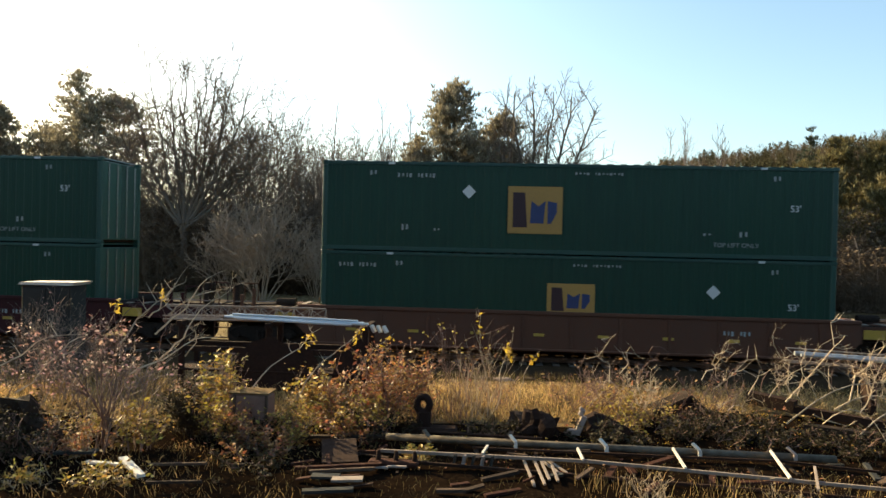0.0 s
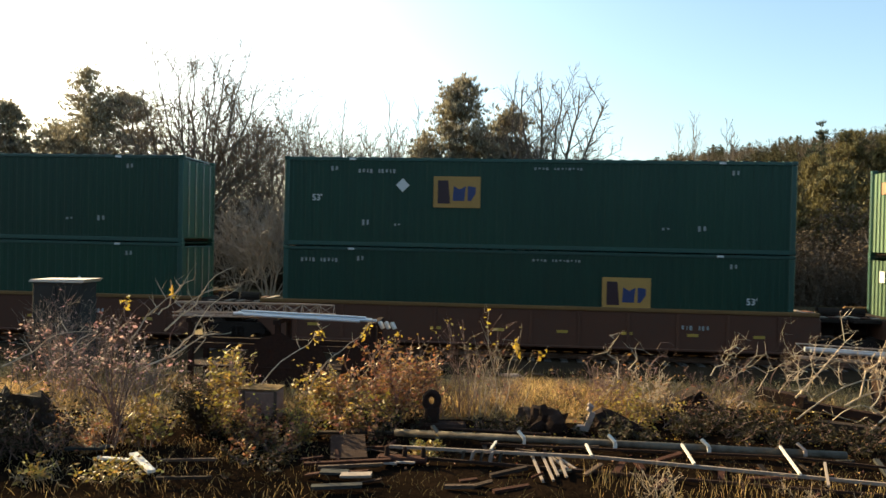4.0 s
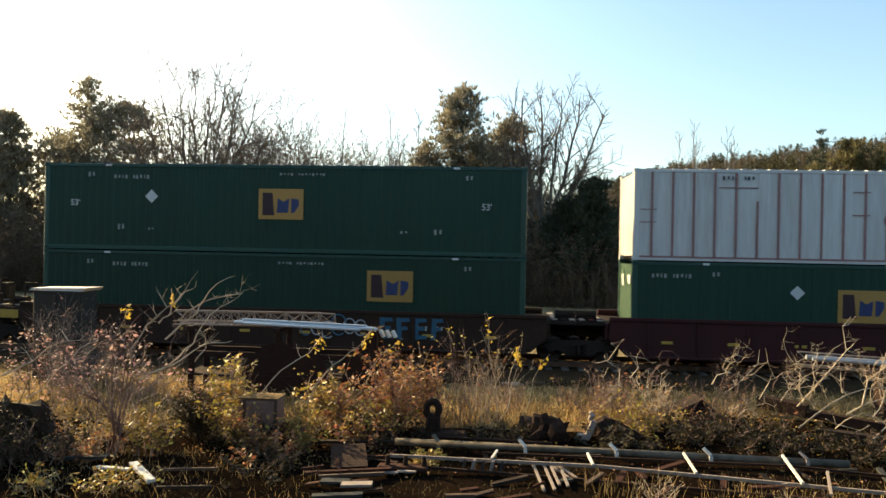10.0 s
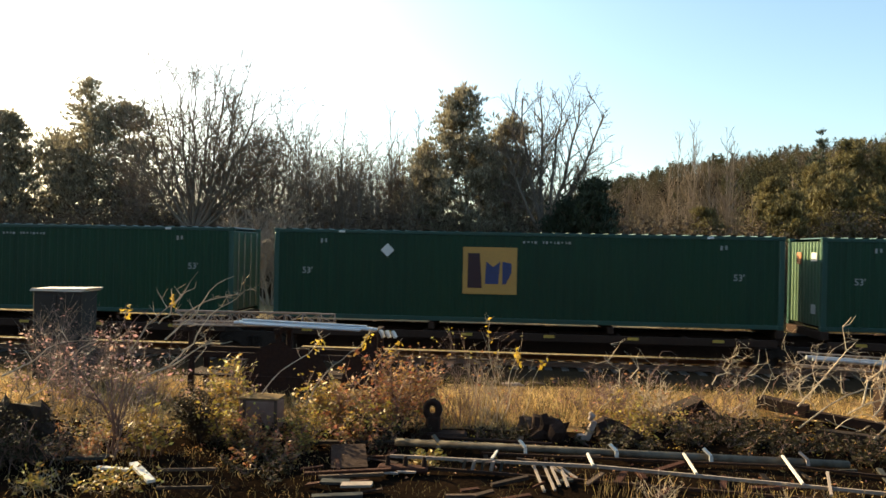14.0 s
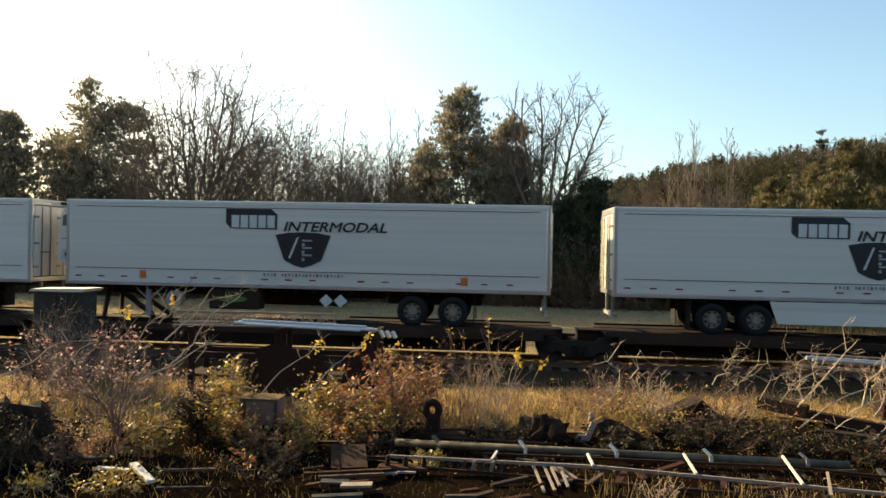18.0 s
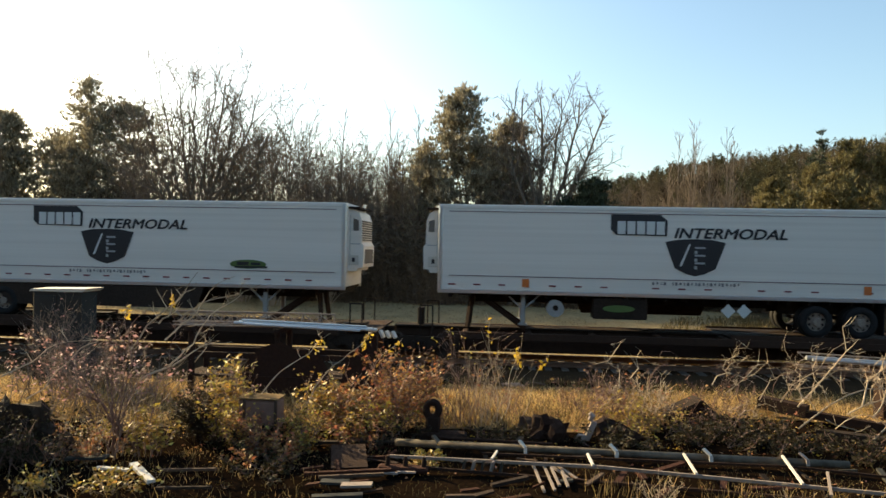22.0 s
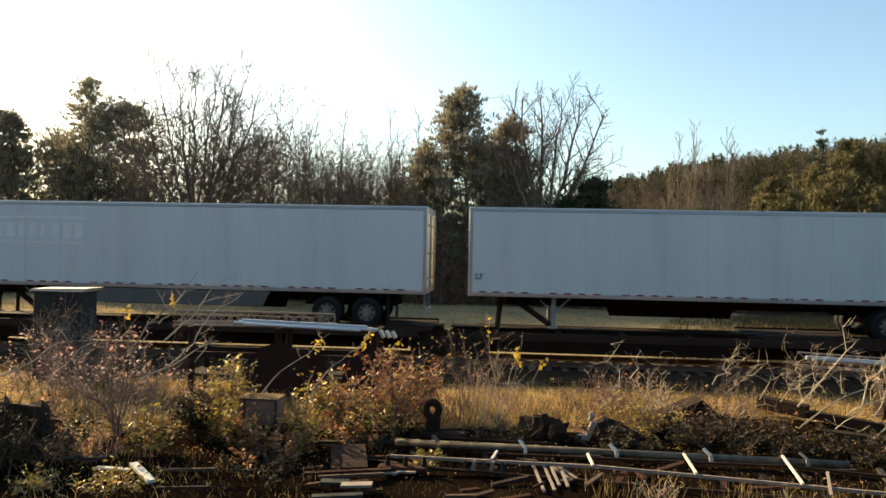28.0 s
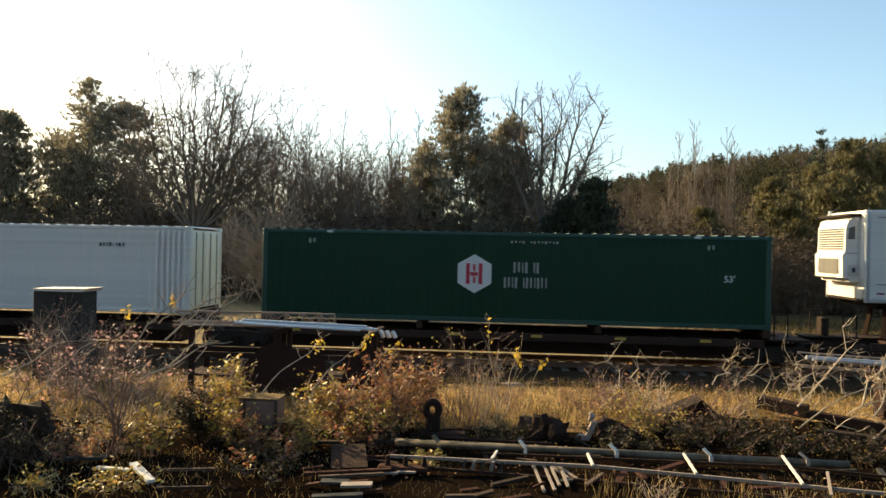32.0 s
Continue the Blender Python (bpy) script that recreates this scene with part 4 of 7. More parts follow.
    part("rear_guard", Form().bar((gx, -1.0, -0.62), (gx, 1.0, -0.62), 0.1, 0.12).bar((gx, -0.6, -0.6), (gx, -0.6, 0.02), 0.08, 0.08).bar((gx, 0.6, -0.6), (gx, 0.6, 0.02), 0.08, 0.08), GALV, ob)
    # running gear
    c = tandem if tandem is not None else (3.75 if L > 10 else 1.5)
    axles = [xr - back * (c - 0.66), xr - back * (c + 0.66)] if L > 10 else [xr - back * c]
    tyre, rim = shared("tyre", road_wheel_mesh), shared("rim", rim_mesh)
    part("bogie_frame", Form().box(min(axles) - 0.9, max(axles) + 0.9, -0.55, -0.4, -0.45, 0.02).box(min(axles) - 0.9, max(axles) + 0.9, 0.4, 0.55, -0.45, 0.02), DARK, ob)
    for ax in axles:
        part("axle", Form().tube((ax, -1.0, -0.62), (ax, 1.0, -0.62), 0.07), DARK, ob)
        for y in (y0 + 0.16, y0 + 0.50, y1 - 0.16, y1 - 0.5):
            w = part("wheel", tyre, RUBBER, ob, "black tyre on an aluminium rim", at=(ax, y, -0.625))
            if y == y0 + 0.16:
                part("rim", rim, ALU, w)
                part("vent_hole", shared("vents", vent_mesh), DARK, w, "dark vent holes round the rim")["kind"] = "stuff"
    for k in (-1, 1):
        part("mud_flap", Form().box(max(axles) + 0.66 if back > 0 else min(axles) - 0.68, max(axles) + 0.68 if back > 0 else min(axles) - 0.66, k * 0.95 - 0.3, k * 0.95 + 0.3, -1.0, 0.0), RUBBER, ob)
    # beams under the floor, and the far side's skirt or boxes
    mid0, mid1 = (1.2, min(axles) - 1.0) if front < 0 else (max(axles) + 1.0, L - 1.2)
    for k in (-0.45, 0.45):
        part("under_beam", Form().box(mid0, mid1, k - 0.06, k + 0.06, -0.30, 0.03, 0.01), DARK, ob)
    beam = shared("tcross", lambda: Form().box(-0.04, 0.04, -1.2, 1.2, -0.13, 0.03, 0.008).mesh("cross_member", DARK))
    for k in range(int(L / 0.62)):
        part("cross_member", beam, DARK, ob, at=(0.4 + k * 0.62, 0, 0))
    far0, far1 = skirt if skirt else ((4.6, 9.2) if front < 0 else (L - 9.2, L - 4.6))
    part("far_skirt", Form().plate([(far0 + 0.25, -0.74), (far1 - 0.25, -0.74), (far1, -0.02), (far0, -0.02)], y1 - 0.05, y1 - 0.03), DARK, ob, "dark skirt on the far side")
    # landing legs
    lx = 2.75 if front < 0 else L - 2.75
    if L < 10:
        lx = 2.1
    f = Form()
    for s in (-1, 1):
        f.box(lx - 0.07, lx + 0.07, s * 0.95 - 0.07, s * 0.95 + 0.07, -0.95, 0.03, 0.01)
        f.box(lx - 0.15, lx + 0.15, s * 0.95 - 0.15, s * 0.95 + 0.15, -1.0, -0.95, 0.01)
        f.bar((lx, s * 0.95, -0.5), (lx + 0.55, s * 0.95, 0.0), 0.05, 0.05)
        f.bar((lx, s * 0.95, -0.5), (lx - 0.55, s * 0.95, 0.0), 0.05, 0.05)
    f.bar((lx, -0.95, -0.3), (lx, 0.95, -0.3), 0.06, 0.06)
    part("landing_leg", f, GALV, ob, "grey landing legs with braces")
    if skirt:
        s0, s1 = skirt
        part("side_skirt", Form().plate([(s0 + 0.25, skirt_low), (s1 - 0.25, skirt_low), (s1, -0.02), (s0, -0.02)], y0 + 0.03, y0 + 0.05), skirt_mat or WHITE, ob, "aerodynamic side skirt")
        if sticker == "skirt":
            cx = s0 + (s1 - s0) * (0.78 if front > 0 else 0.25)
            part("oval_sticker", Form().plate([(cx + 0.5 * math.cos(i * 0.3927), -0.36 + 0.13 * math.sin(i * 0.3927)) for i in range(16)], y0 + 0.018, y0 + 0.028), LIME, ob, "green oval sticker")
    elif not ribs:
        tank = Form().tube((lx + back * 1.0, y0 + 0.35, -0.42), (lx + back * 1.02, y0 + 0.05, -0.42), 0.27, n=20)
        tank_end = part("spare_tank", tank, GALV, ob, "round grey tank end")
        part("cap", Form().tube((lx + back * 1.02, y0 + 0.06, -0.40), (lx + back * 1.02, y0 + 0.03, -0.40), 0.09, n=12), DARK, tank_end)
        part("fuel_box", Form().box(min(lx + back * 2.2, lx + back * 3.9), max(lx + back * 2.2, lx + back * 3.9), y0 + 0.1, y0 + 0.7, -0.72, -0.05, 0.04), DARK, ob)
        cx = lx + back * 3.0
        part("oval_sticker", Form().plate([(cx + 0.5 * math.cos(i * 0.3927), -0.38 + 0.11 * math.sin(i * 0.3927)) for i in range(16)], y0 + 0.085, y0 + 0.095), LIME, ob, "green oval sticker")
    if placards:
        for px in (placards, placards + 0.48):
            placard(ob, px, -0.36, y0 + 0.09, 0.22)
    if sticker and sticker != "skirt":
        f = Form().plate([(sticker + 0.62 * math.cos(i * 0.3927), 0.78 + 0.15 * math.sin(i * 0.3927)) for i in range(16)], y0 - 0.006, y0 + 0.006)
        st = part("oval_sticker", f, LIME, ob, "green and black oval sticker")
        part("sticker_rim", Form().box(sticker - 0.45, sticker + 0.65, y0 - 0.010, y0 - 0.002, 0.655, 0.72, 0.002).box(sticker - 0.38, sticker + 0.02, y0 - 0.010, y0 - 0.002, 0.74, 0.86, 0.002).box(sticker + 0.10, sticker + 0.42, y0 - 0.010, y0 - 0.002, 0.75, 0.84, 0.002), BLACK, st, "black marks on the sticker")
    # red and white reflectors
    refl = shared("redtape", lambda: Form().box(0, 0.22, -0.008, 0.004, 0, 0.045, 0.002).mesh("reflector", RED))
    even = front > 0 and sticker is not None and sticker != "skirt"
    pitch, of, kept = (0.45, 5, 4) if ribs else (0.69, 1, 1) if even else (0.80, 4, 3)
    for i in range(int((L - 0.6) / pitch)):
        if i % of < kept:
            part("reflector", refl, RED, ob, at=(0.35 + i * pitch, y0 - 0.001, 0.27 if not ribs else 0.12))
    for ox in orange:
        part("orange_sticker", shared("osticker", lambda: Form().box(0, 0.22, -0.008, 0.004, 0, 0.26, 0.002).mesh("orange_sticker", ORANGE)), ORANGE, ob, at=(ox, y0 - 0.002, 0.24))
    for px, pz, pw, ph in patches:
        part("panel_seam", Form().box(px, px + pw, y0 - 0.006, y0 + 0.01, pz, pz + ph, 0.003), GALV if ph > 0.1 else SEAM, ob)
    if style == "shield":
        x, z = words_at + 0.25, 2.02
        blk = shared("wordblock", lambda: Form().plate([(0, 0.10), (0.16, -0.06), (1.72, -0.08), (1.74, 0.40), (1.52, 0.58), (0, 0.58)], -0.008, 0.004).mesh("word_block", BLACK))
        b = part("word_block", blk, BLACK, ob, "black block with white bars", at=(x, y0 - 0.002, z))

        def bars():
            f = Form()
            for i in range(5):
                f.box(0.20 + i * 0.30, 0.45 + i * 0.30, -0.014, -0.008, -0.04, 0.37, 0.003)
            return f.mesh("white_bar", PLATE)
        part("white_bar", shared("wordbars", bars), PLATE, b)
        part("word", lettering("INTERMODAL", 0.44, BLACK, shear=0.25, bold=0.022, stretch=1.25), BLACK, ob, "black slanted capital letters", at=(x + 1.9, y0 - 0.006, z - 0.13))
        cx = x + 2.6
        shield = shared("shield", lambda: Form().plate([(-0.92, 0.70), (-0.5, 0.78), (0, 0.80), (0.5, 0.78), (0.92, 0.70), (0.62, -0.12), (0.3, -0.28), (0, -0.36), (-0.3, -0.28), (-0.62, -0.12)], -0.008, 0.004).mesh("shield", BLACK))
        s = part("shield", shield, BLACK, ob, "dark shield emblem with a slanted stroke", at=(cx, y0 - 0.002, 1.06))
        part("shield_stroke", shared("stroke", lambda: Form().plate([(-0.48, -0.05), (-0.41, -0.05), (-0.14, 0.64), (-0.20, 0.64)], -0.014, -0.008).mesh("shield_stroke", PLATE)), PLATE, s)

        def dashes():
            f = Form()
            for i in range(3):
                f.box(-0.02, 0.30, -0.014, -0.009, 0.50 - i * 0.24, 0.56 - i * 0.24, 0.003)
                f.box(-0.03, 0.06, -0.0145, -0.0095, 0.34 - i * 0.24, 0.44 - i * 0.24, 0.003)
            return f.mesh("shield_bar", GALV)
        part("shield_bar", shared("dashes", dashes), GALV, s)
        marks(ob, cx - 1.3, 0.40, y0 - 0.002, 2.7, 0.1, SEAM_DARK)
    if style == "faded":
        for k in range(8):
            lx0, w = 1.42 + k * 0.40, 0.16 if k == 4 else 0.32
            part("faded_shape", Form().plate([(lx0, 1.62), (lx0 + w, 1.62), (lx0 + w * 0.9, 2.10), (lx0 + 0.05, 2.10)], y0 - 0.003, y0 + 0.02), FADED, ob, "ghost of a removed letter")
        part("faded_line", Form().box(1.40, 4.62, y0 - 0.003, y0 + 0.02, 2.24, 2.32, 0.001), FADED, ob)
        part("faded_line", Form().box(1.40, 4.62, y0 - 0.003, y0 + 0.02, 1.42, 1.49, 0.001), FADED, ob)
    if style == "freight":
        f = Form()
        f.plate([(0.78, 2.42), (1.5, 2.42), (1.2, 1.62), (0.9, 1.62)], y0 - 0.042, y0 - 0.032)
        f.plate([(1.62, 2.42), (2.28, 2.42), (2.16, 1.62), (1.45, 1.62)], y0 - 0.042, y0 - 0.032)
        f.plate([(2.45, 2.42), (2.98, 2.42), (2.86, 1.62), (2.3, 1.62)], y0 - 0.042, y0 - 0.032)
        part("navy_shape", f, NAVY, ob, "three slanted navy shapes")
        part("flame", Form().plate([(0.78, 1.52), (2.85, 1.52), (0.9, 1.38)], y0 - 0.042, y0 - 0.032).plate([(0.75, 1.32), (2.3, 1.38), (0.65, 0.98)], y0 - 0.042, y0 - 0.032), FLAME, ob, "orange-red pointed stripes")
        part("word", lettering("FREIGHT", 0.25, NAVY, shear=0.2, bold=0.012), NAVY, ob, "navy slanted capital letters", at=(1.6, y0 - 0.036, 0.92))
    if style == "size":
        part("size_mark", lettering("53'", 0.26, BLACK), BLACK, ob, "black size numerals", at=(0.2, y0 - 0.02, 0.55))
    # cooling unit on the nose
    xf = 0 if front < 0 else L
    part("nose_wall", Form().box(min(xf, xf - front * 0.06), max(xf, xf - front * 0.06), y0 + 0.06, y1 - 0.06, 0.1, H - 0.04, 0.02), WHITE, ob)
    if nose:
        q = front
        u = part("cooling_unit", Form().plate([(0, 0.62), (0.30 * q, 0.62), (0.33 * q, 0.72), (0.50 * q, 0.74), (0.52 * q, 1.45), (0.44 * q, 1.56), (0.43 * q, 2.30), (0.34 * q, 2.55), (0.12 * q, 2.68), (0, 2.68)], -0.95, 0.95), WHITE, ob, "white refrigeration unit", at=(xf, 0, 0))
        part("door_seam", Form().box(min(0.05 * q, 0.40 * q), max(0.05 * q, 0.40 * q), -0.956, -0.944, 1.50, 1.53, 0.004).box(min(0.05 * q, 0.07 * q), max(0.05 * q, 0.07 * q), -0.956, -0.944, 0.80, 2.50, 0.004), GALV, u)
        part("grille", Form().plate([(0.16 * q, 1.95), (0.36 * q, 1.95), (0.34 * q, 2.30), (0.16 * q, 2.36)], -0.957, -0.945), CASE_GREY, u, "grey air grille")
        part("control_box", Form().box(min(0.03 * q, 0.36 * q), max(0.03 * q, 0.36 * q), -0.98, -0.94, 0.82, 1.15, 0.01), PALE_PAINT, u)
        part("display", Form().box(min(0.14 * q, 0.24 * q), max(0.14 * q, 0.24 * q), -0.99, -0.975, 0.92, 1.06, 0.005), BLACK, u)
        fr = Form()
        for i in range(9):
            fr.box(min(0.42 * q, 0.455 * q), max(0.42 * q, 0.455 * q), -0.84, 0.84, 1.62 + i * 0.078, 1.67 + i * 0.078, 0.004)
        part("louvre", fr, CASE_GREY, u, "grey louvred grille")
        part("shroud", Form().box(min(0.0, 0.40 * q), max(0.0, 0.40 * q), -1.05, 1.05, 2.66, 2.74, 0.02), DARK, u, "dark top shroud")
        part("lower_panel", Form().box(min(0.49 * q, 0.53 * q), max(0.49 * q, 0.53 * q), -0.7, 0.7, 0.86, 1.34, 0.01), CASE_GREY, u)
        part("exhaust", Form().tube((0.22 * q, 0.6, 2.5), (0.22 * q, 0.6, 2.9), 0.05, n=10), ALU, u)
    MOVES.append((ob, base, TRAILER_BASE - (0.085 if ribs else 0)))
    return ob


# Left ends of the loads, in metres along the train, from its head backwards
AT = [-3.68, -27.27, -50.73, -70.31, -89.88, -113.42, -137.07, -156.60, -176.08, -197.23, -215.76, -233.0, -250.51, -267.9,
      -286.85, -304.93, -322.29, -339.64, -357.04, -376.2, -394.88, -415.49, -434.54, -452.84, -470.33, -487.73, -505.07, -523.97, -542.56]
GREEN_LABEL = "dark green corrugated 53-foot container with a yellow logo"
UP, LOW = "upper ", "lower "

# double stacks: (upper logo, upper diamond, lower logo, lower diamond, car paint, sill top, lip)
STACKS = [
    ((6.0, 0.65, True), (4.75, 1.95), (7.3, 1.0, False), (12.45, 1.85), BROWN_CAR, 1.45, BROWN_CAR, None, 3.6, 3.6),
    ((4.25, 1.45, False), (11.2, 2.05), (10.1, 1.35, False), (12.2, 1.85), RED_CAR, 1.45, RED_CAR, None, 3.6, 3.6),
    ((7.2, 1.1, False), (3.65, 1.85), (10.2, 1.52, False), (12.3, 2.0), BROWN_CAR, 1.50, DULL_YELLOW, None, 1.6, 3.5),
    ((4.9, 1.3, False), (3.9, 2.0), (10.3, 1.1, False), None, BROWN_CAR, 1.50, DULL_YELLOW, None, 1.6, 1.6),
    ((4.5, 1.5, False), (3.7, 2.2), (7.4, 0.86, False), (12.6, 1.5), BROWN_CAR, 1.50, DULL_YELLOW, None, 3.6, 1.6),
    ((7.4, 1.05, False), (3.75, 1.75), (4.55, 1.35, False), (3.75, 1.95), GREY_CAR, 1.68, GREY_CAR, "rust", 3.6, 3.6),
    ((10.97, 1.45, False), (7.95, 2.05), (4.45, 1.42, False), (3.75, 2.08), RED_CAR, 1.45, RED_CAR, None, 1.6, 3.6),
    (None, None, (6.2, 1.12, False), (5.0, 2.0), RED_CAR, 1.45, RED_CAR, None, 1.6, 1.6),
    ((7.4, 1.1, False), (3.75, 1.8), (11.05, 1.4, False), None, BLACK_CAR, 1.45, BLACK_CAR, "blue", 2.6, 1.6),
]
for i, (ul, ud, ll, ld, paint, top, lip, graf, lg, rg) in enumerate(STACKS):
    x = AT[i]
    tone = {BROWN_CAR: "rusty brown", RED_CAR: "dark red", GREY_CAR: "grey graffiti-covered", BLACK_CAR: "dark brown graffiti-marked"}[paint]
    well_car(x, paint, top, lip, lg, rg, graf, name_bars=(i in (6,)), label=tone + " well car carrying two stacked containers")
    c = container(x, WELL_BASE, ll, ld, size_at=((1.55, 1.25) if i == 6 else (0.95, 1.45)) if i in (2, 4, 5, 6) else None, far_size=(14.7, 1.34) if i in (0, 1, 3, 5, 7) else None, swapped=(i != 8), label=LOW + GREEN_LABEL)
    if i == 7:
        c = container(x, WELL_BASE + 2.905, paint="white", extras=False, label="upper of two stacked, white container with faded red-brown ribs")
        white_ribs(c)
        part("logo_plate", Form().box(11.25, 12.6, -1.325, -1.312, 1.72, 2.66, 0.004), WORN_ORANGE, c, "weathered orange logo panel")
        part("dark_shape", Form().plate([(11.4, 1.85), (11.75, 1.85), (11.75, 2.5), (11.4, 2.5)], -1.334, -1.327).plate([(11.85, 1.9), (12.45, 1.9), (12.4, 2.4), (12.15, 2.1), (11.9, 2.4)], -1.334, -1.327), LOGO_DARK, c)
    else:
        c = container(x, WELL_BASE + 2.905, ul, ud, size_at=(0.92, 1.75 if i == 1 else 1.47) if i in (1, 2, 3, 4, 5, 8) else None, far_size=(14.7, 1.72 if i == 1 else 1.5) if i in (0, 1, 2, 5, 8) else None, label=UP + GREEN_LABEL)
        for at_x in {0: (12.4,), 1: (2.2, 12.5), 6: (2.6, 12.4)}.get(i, ()):
            wording(c, at_x, 0.36, -1.302)

SINGLES = {9: ((4.3, 1.52, False), (3.6, 1.95)), 10: ((4.65, 1.5, False), (4.0, 2.05)), 11: ((6.2, 0.9, True), (3.75, 2.25)), 12: (None, (4.1, 1.9)), 13: ((6.1, 0.85, True), (5.0, 2.0))}
for i, (lo, di) in SINGLES.items():
    spine_car(AT[i], 0, trailer=False, left_gap=(AT[i] - AT[i + 1] - LONG) if i < 13 else 1.0, left_end=(i == 13), right_end=(i == 9))
    c = container(AT[i], SPINE_BASE, lo, di, paint="deep", size_at=(0.95, 1.45), far_size=(14.6, 1.5), group="single containers", label="dark green corrugated 53-foot container standing alone on a spine car")
    if i == 9:
        for k in range(26):
            part("reflector", shared("whitetape", lambda: Form().box(0, 0.29, -0.008, 0.004, 0, 0.055, 0.002).mesh("reflector", PLATE)), PLATE, c, "white reflective tape", at=(0.2 + k * 0.62, -1.302, 0.16))
    if i == 13:
        wording(c, 2.3, 0.42, -1.302)

SHIELD = "white refrigerated trailer with a dark shield and slanted lettering"
TR = {14: dict(front=1, skirt=(4.8, 12.2), sticker="skirt", words_at=5.15), 15: dict(front=-1, placards=8.9, words_at=5.27, orange=(2.6, 13.3)),
      16: dict(front=-1, words_at=5.25, skirt=(5.25, 11.2), sticker="skirt"), 17: dict(front=-1, words_at=5.15, placards=9.0, orange=(2.7, 13.0)),
      18: dict(front=-1, words_at=5.2, placards=9.1, orange=(2.7, 13.1)), 19: dict(front=1, words_at=5.2, sticker=12.9, skirt=(4.2, 11.4), skirt_mat=DARK), 20: dict(front=1, words_at=5.03, sticker=12.8, skirt=(5.2, 11.6), skirt_mat=DARK),
      21: dict(front=-1, words_at=5.2, sticker=3.1, skirt=(3.0, 10.4), skirt_mat=CASE_GREY), 22: dict(front=1, words_at=5.2),
      26: dict(front=-1, words_at=5.1, sticker=3.0, tandem=4.3, patches=((1.45, 0.55, 0.02, 2.0), (2.62, 0.15, 0.02, 2.45)) + tuple((2.7, 0.66 + 0.165 * k, 13.2, 0.011) for k in range(12)))}
for i, kw in TR.items():
    spine_car(AT[i], kw["front"], left_gap=(AT[i] - AT[i + 1] - LONG), left_end=(i in (18, 20, 21, 26)), right_end=(i in (14, 19, 21, 22)))
    trailer(AT[i], style="shield", label=SHIELD, **kw)
for i in (23, 24):
    spine_car(AT[i], -1, left_gap=1.2 if i == 23 else 2.0, left_end=(i == 24))
    trailer(AT[i], -1, "size" if i == 23 else "faded", skin=PALE_SKIN, nose=False, ribs=13, tandem=2.6, skirt=None if i == 23 else (3.6, 11.0), skirt_mat=CASE_GREY, skirt_low=-0.5, label="plain white ribbed trailer" + (" with faded lettering" if i == 24 else " with riveted panels"))
spine_car(AT[25], -1, length=LONG, left_gap=1.1, right_end=True)
PUP = trailer(AT[25], -1, "freight", length=8.42, nose=False, ribs=18, tandem=0.9, skirt=(2.7, 5.9), label="short white ribbed trailer with navy shapes and an orange stripe")
# dark plate added in front of the wheels to hide them
part("wheel_box", Form().box(6.95, 8.45, -1.345, -1.30, -1.0, -0.02, 0.02), DARK, PUP, "dark plate before the wheels")
marks(PUP, 3.75, 2.52, -1.345, 0.35, 0.10, BLACK)
spine_car(AT[27], 0, trailer=False, left_gap=1.8, right_end=True)
hub = container(AT[27], SPINE_BASE, None, None, paint="hub", size_at=None, far_size=(14.7, 1.45), group="single containers", label="bright green corrugated container with a white hexagon emblem")
part("hexagon_emblem", hexagon(0.62, -1.312, -1.302, 6.96, 1.55), PLATE, hub, "white hexagon with red bars")
part("red_bar", Form().box(6.58, 6.70, -1.32, -1.313, 1.22, 1.88, 0.003).box(6.98, 7.10, -1.32, -1.313, 1.22, 1.88, 0.003).box(6.72, 6.96, -1.32, -1.313, 1.48, 1.60, 0.003).box(6.80, 6.88, -1.32, -1.313, 1.25, 1.45, 0.003).box(6.80, 6.88, -1.32, -1.313, 1.63, 1.85, 0.003), HUB_RED, hub, at=(0.11, 0, 0))
marks(hub, 8.2, 1.6, -1.303, 0.85, 0.34)
marks(hub, 7.9, 1.12, -1.303, 1.4, 0.34)
spine_car(AT[28], 0, trailer=False, left_gap=1.2)
pale = container(AT[28], SPINE_BASE, None, None, paint="plain", extras=False, group="single containers", label="white smooth container with a ribbed end bay")
for k in range(6):
    part("rib", shared("palerib", lambda: Form().box(-0.05, 0.05, -0.04, 0.01, 0.14, 2.75, 0.015).mesh("rib", WHITE)), WHITE, pale, at=(15.0 + k * 0.19, -1.30, 0))
marks(pale, 13.0, 2.2, -1.303, 0.9, 0.12, BLACK)


def motions():
    """Keys the train: every load and car runs along the track, and the wheelsets roll."""
    times = [0, 4, 8, 12, 16, 20, 24, 28, 32]
    for ob, base, z in MOVES:
        walk(ob, [(t, pose(X0 + base + run(t), YT, z)) for t in times])
    for w, base in SPINS:
        x, z = w.location.x, w.location.z
        t0 = max(0.0, min(30.0, (-20 - X0 - base) / 16.2))
        t1 = min(32.0, t0 + 2.6)
        if t0 <= 0 and (X0 + base > 24):
            t1 = 0.2
        rows, turned, last = [], 0.0, run(t0)
        steps = [t0 + k / 30 for k in range(int((t1 - t0) * 30) + 1)]
        for t in ([0.0] if t0 > 0.05 else []) + steps + ([32.0] if steps[-1] < 31.9 else []):
            here = run(min(max(t, t0), t1))
            turned = (here - run(t0)) / 0.42
            rows.append((t, pose(x, 0, z) @ Matrix.Rotation(turned, 4, "Y")))
        walk(w, rows)


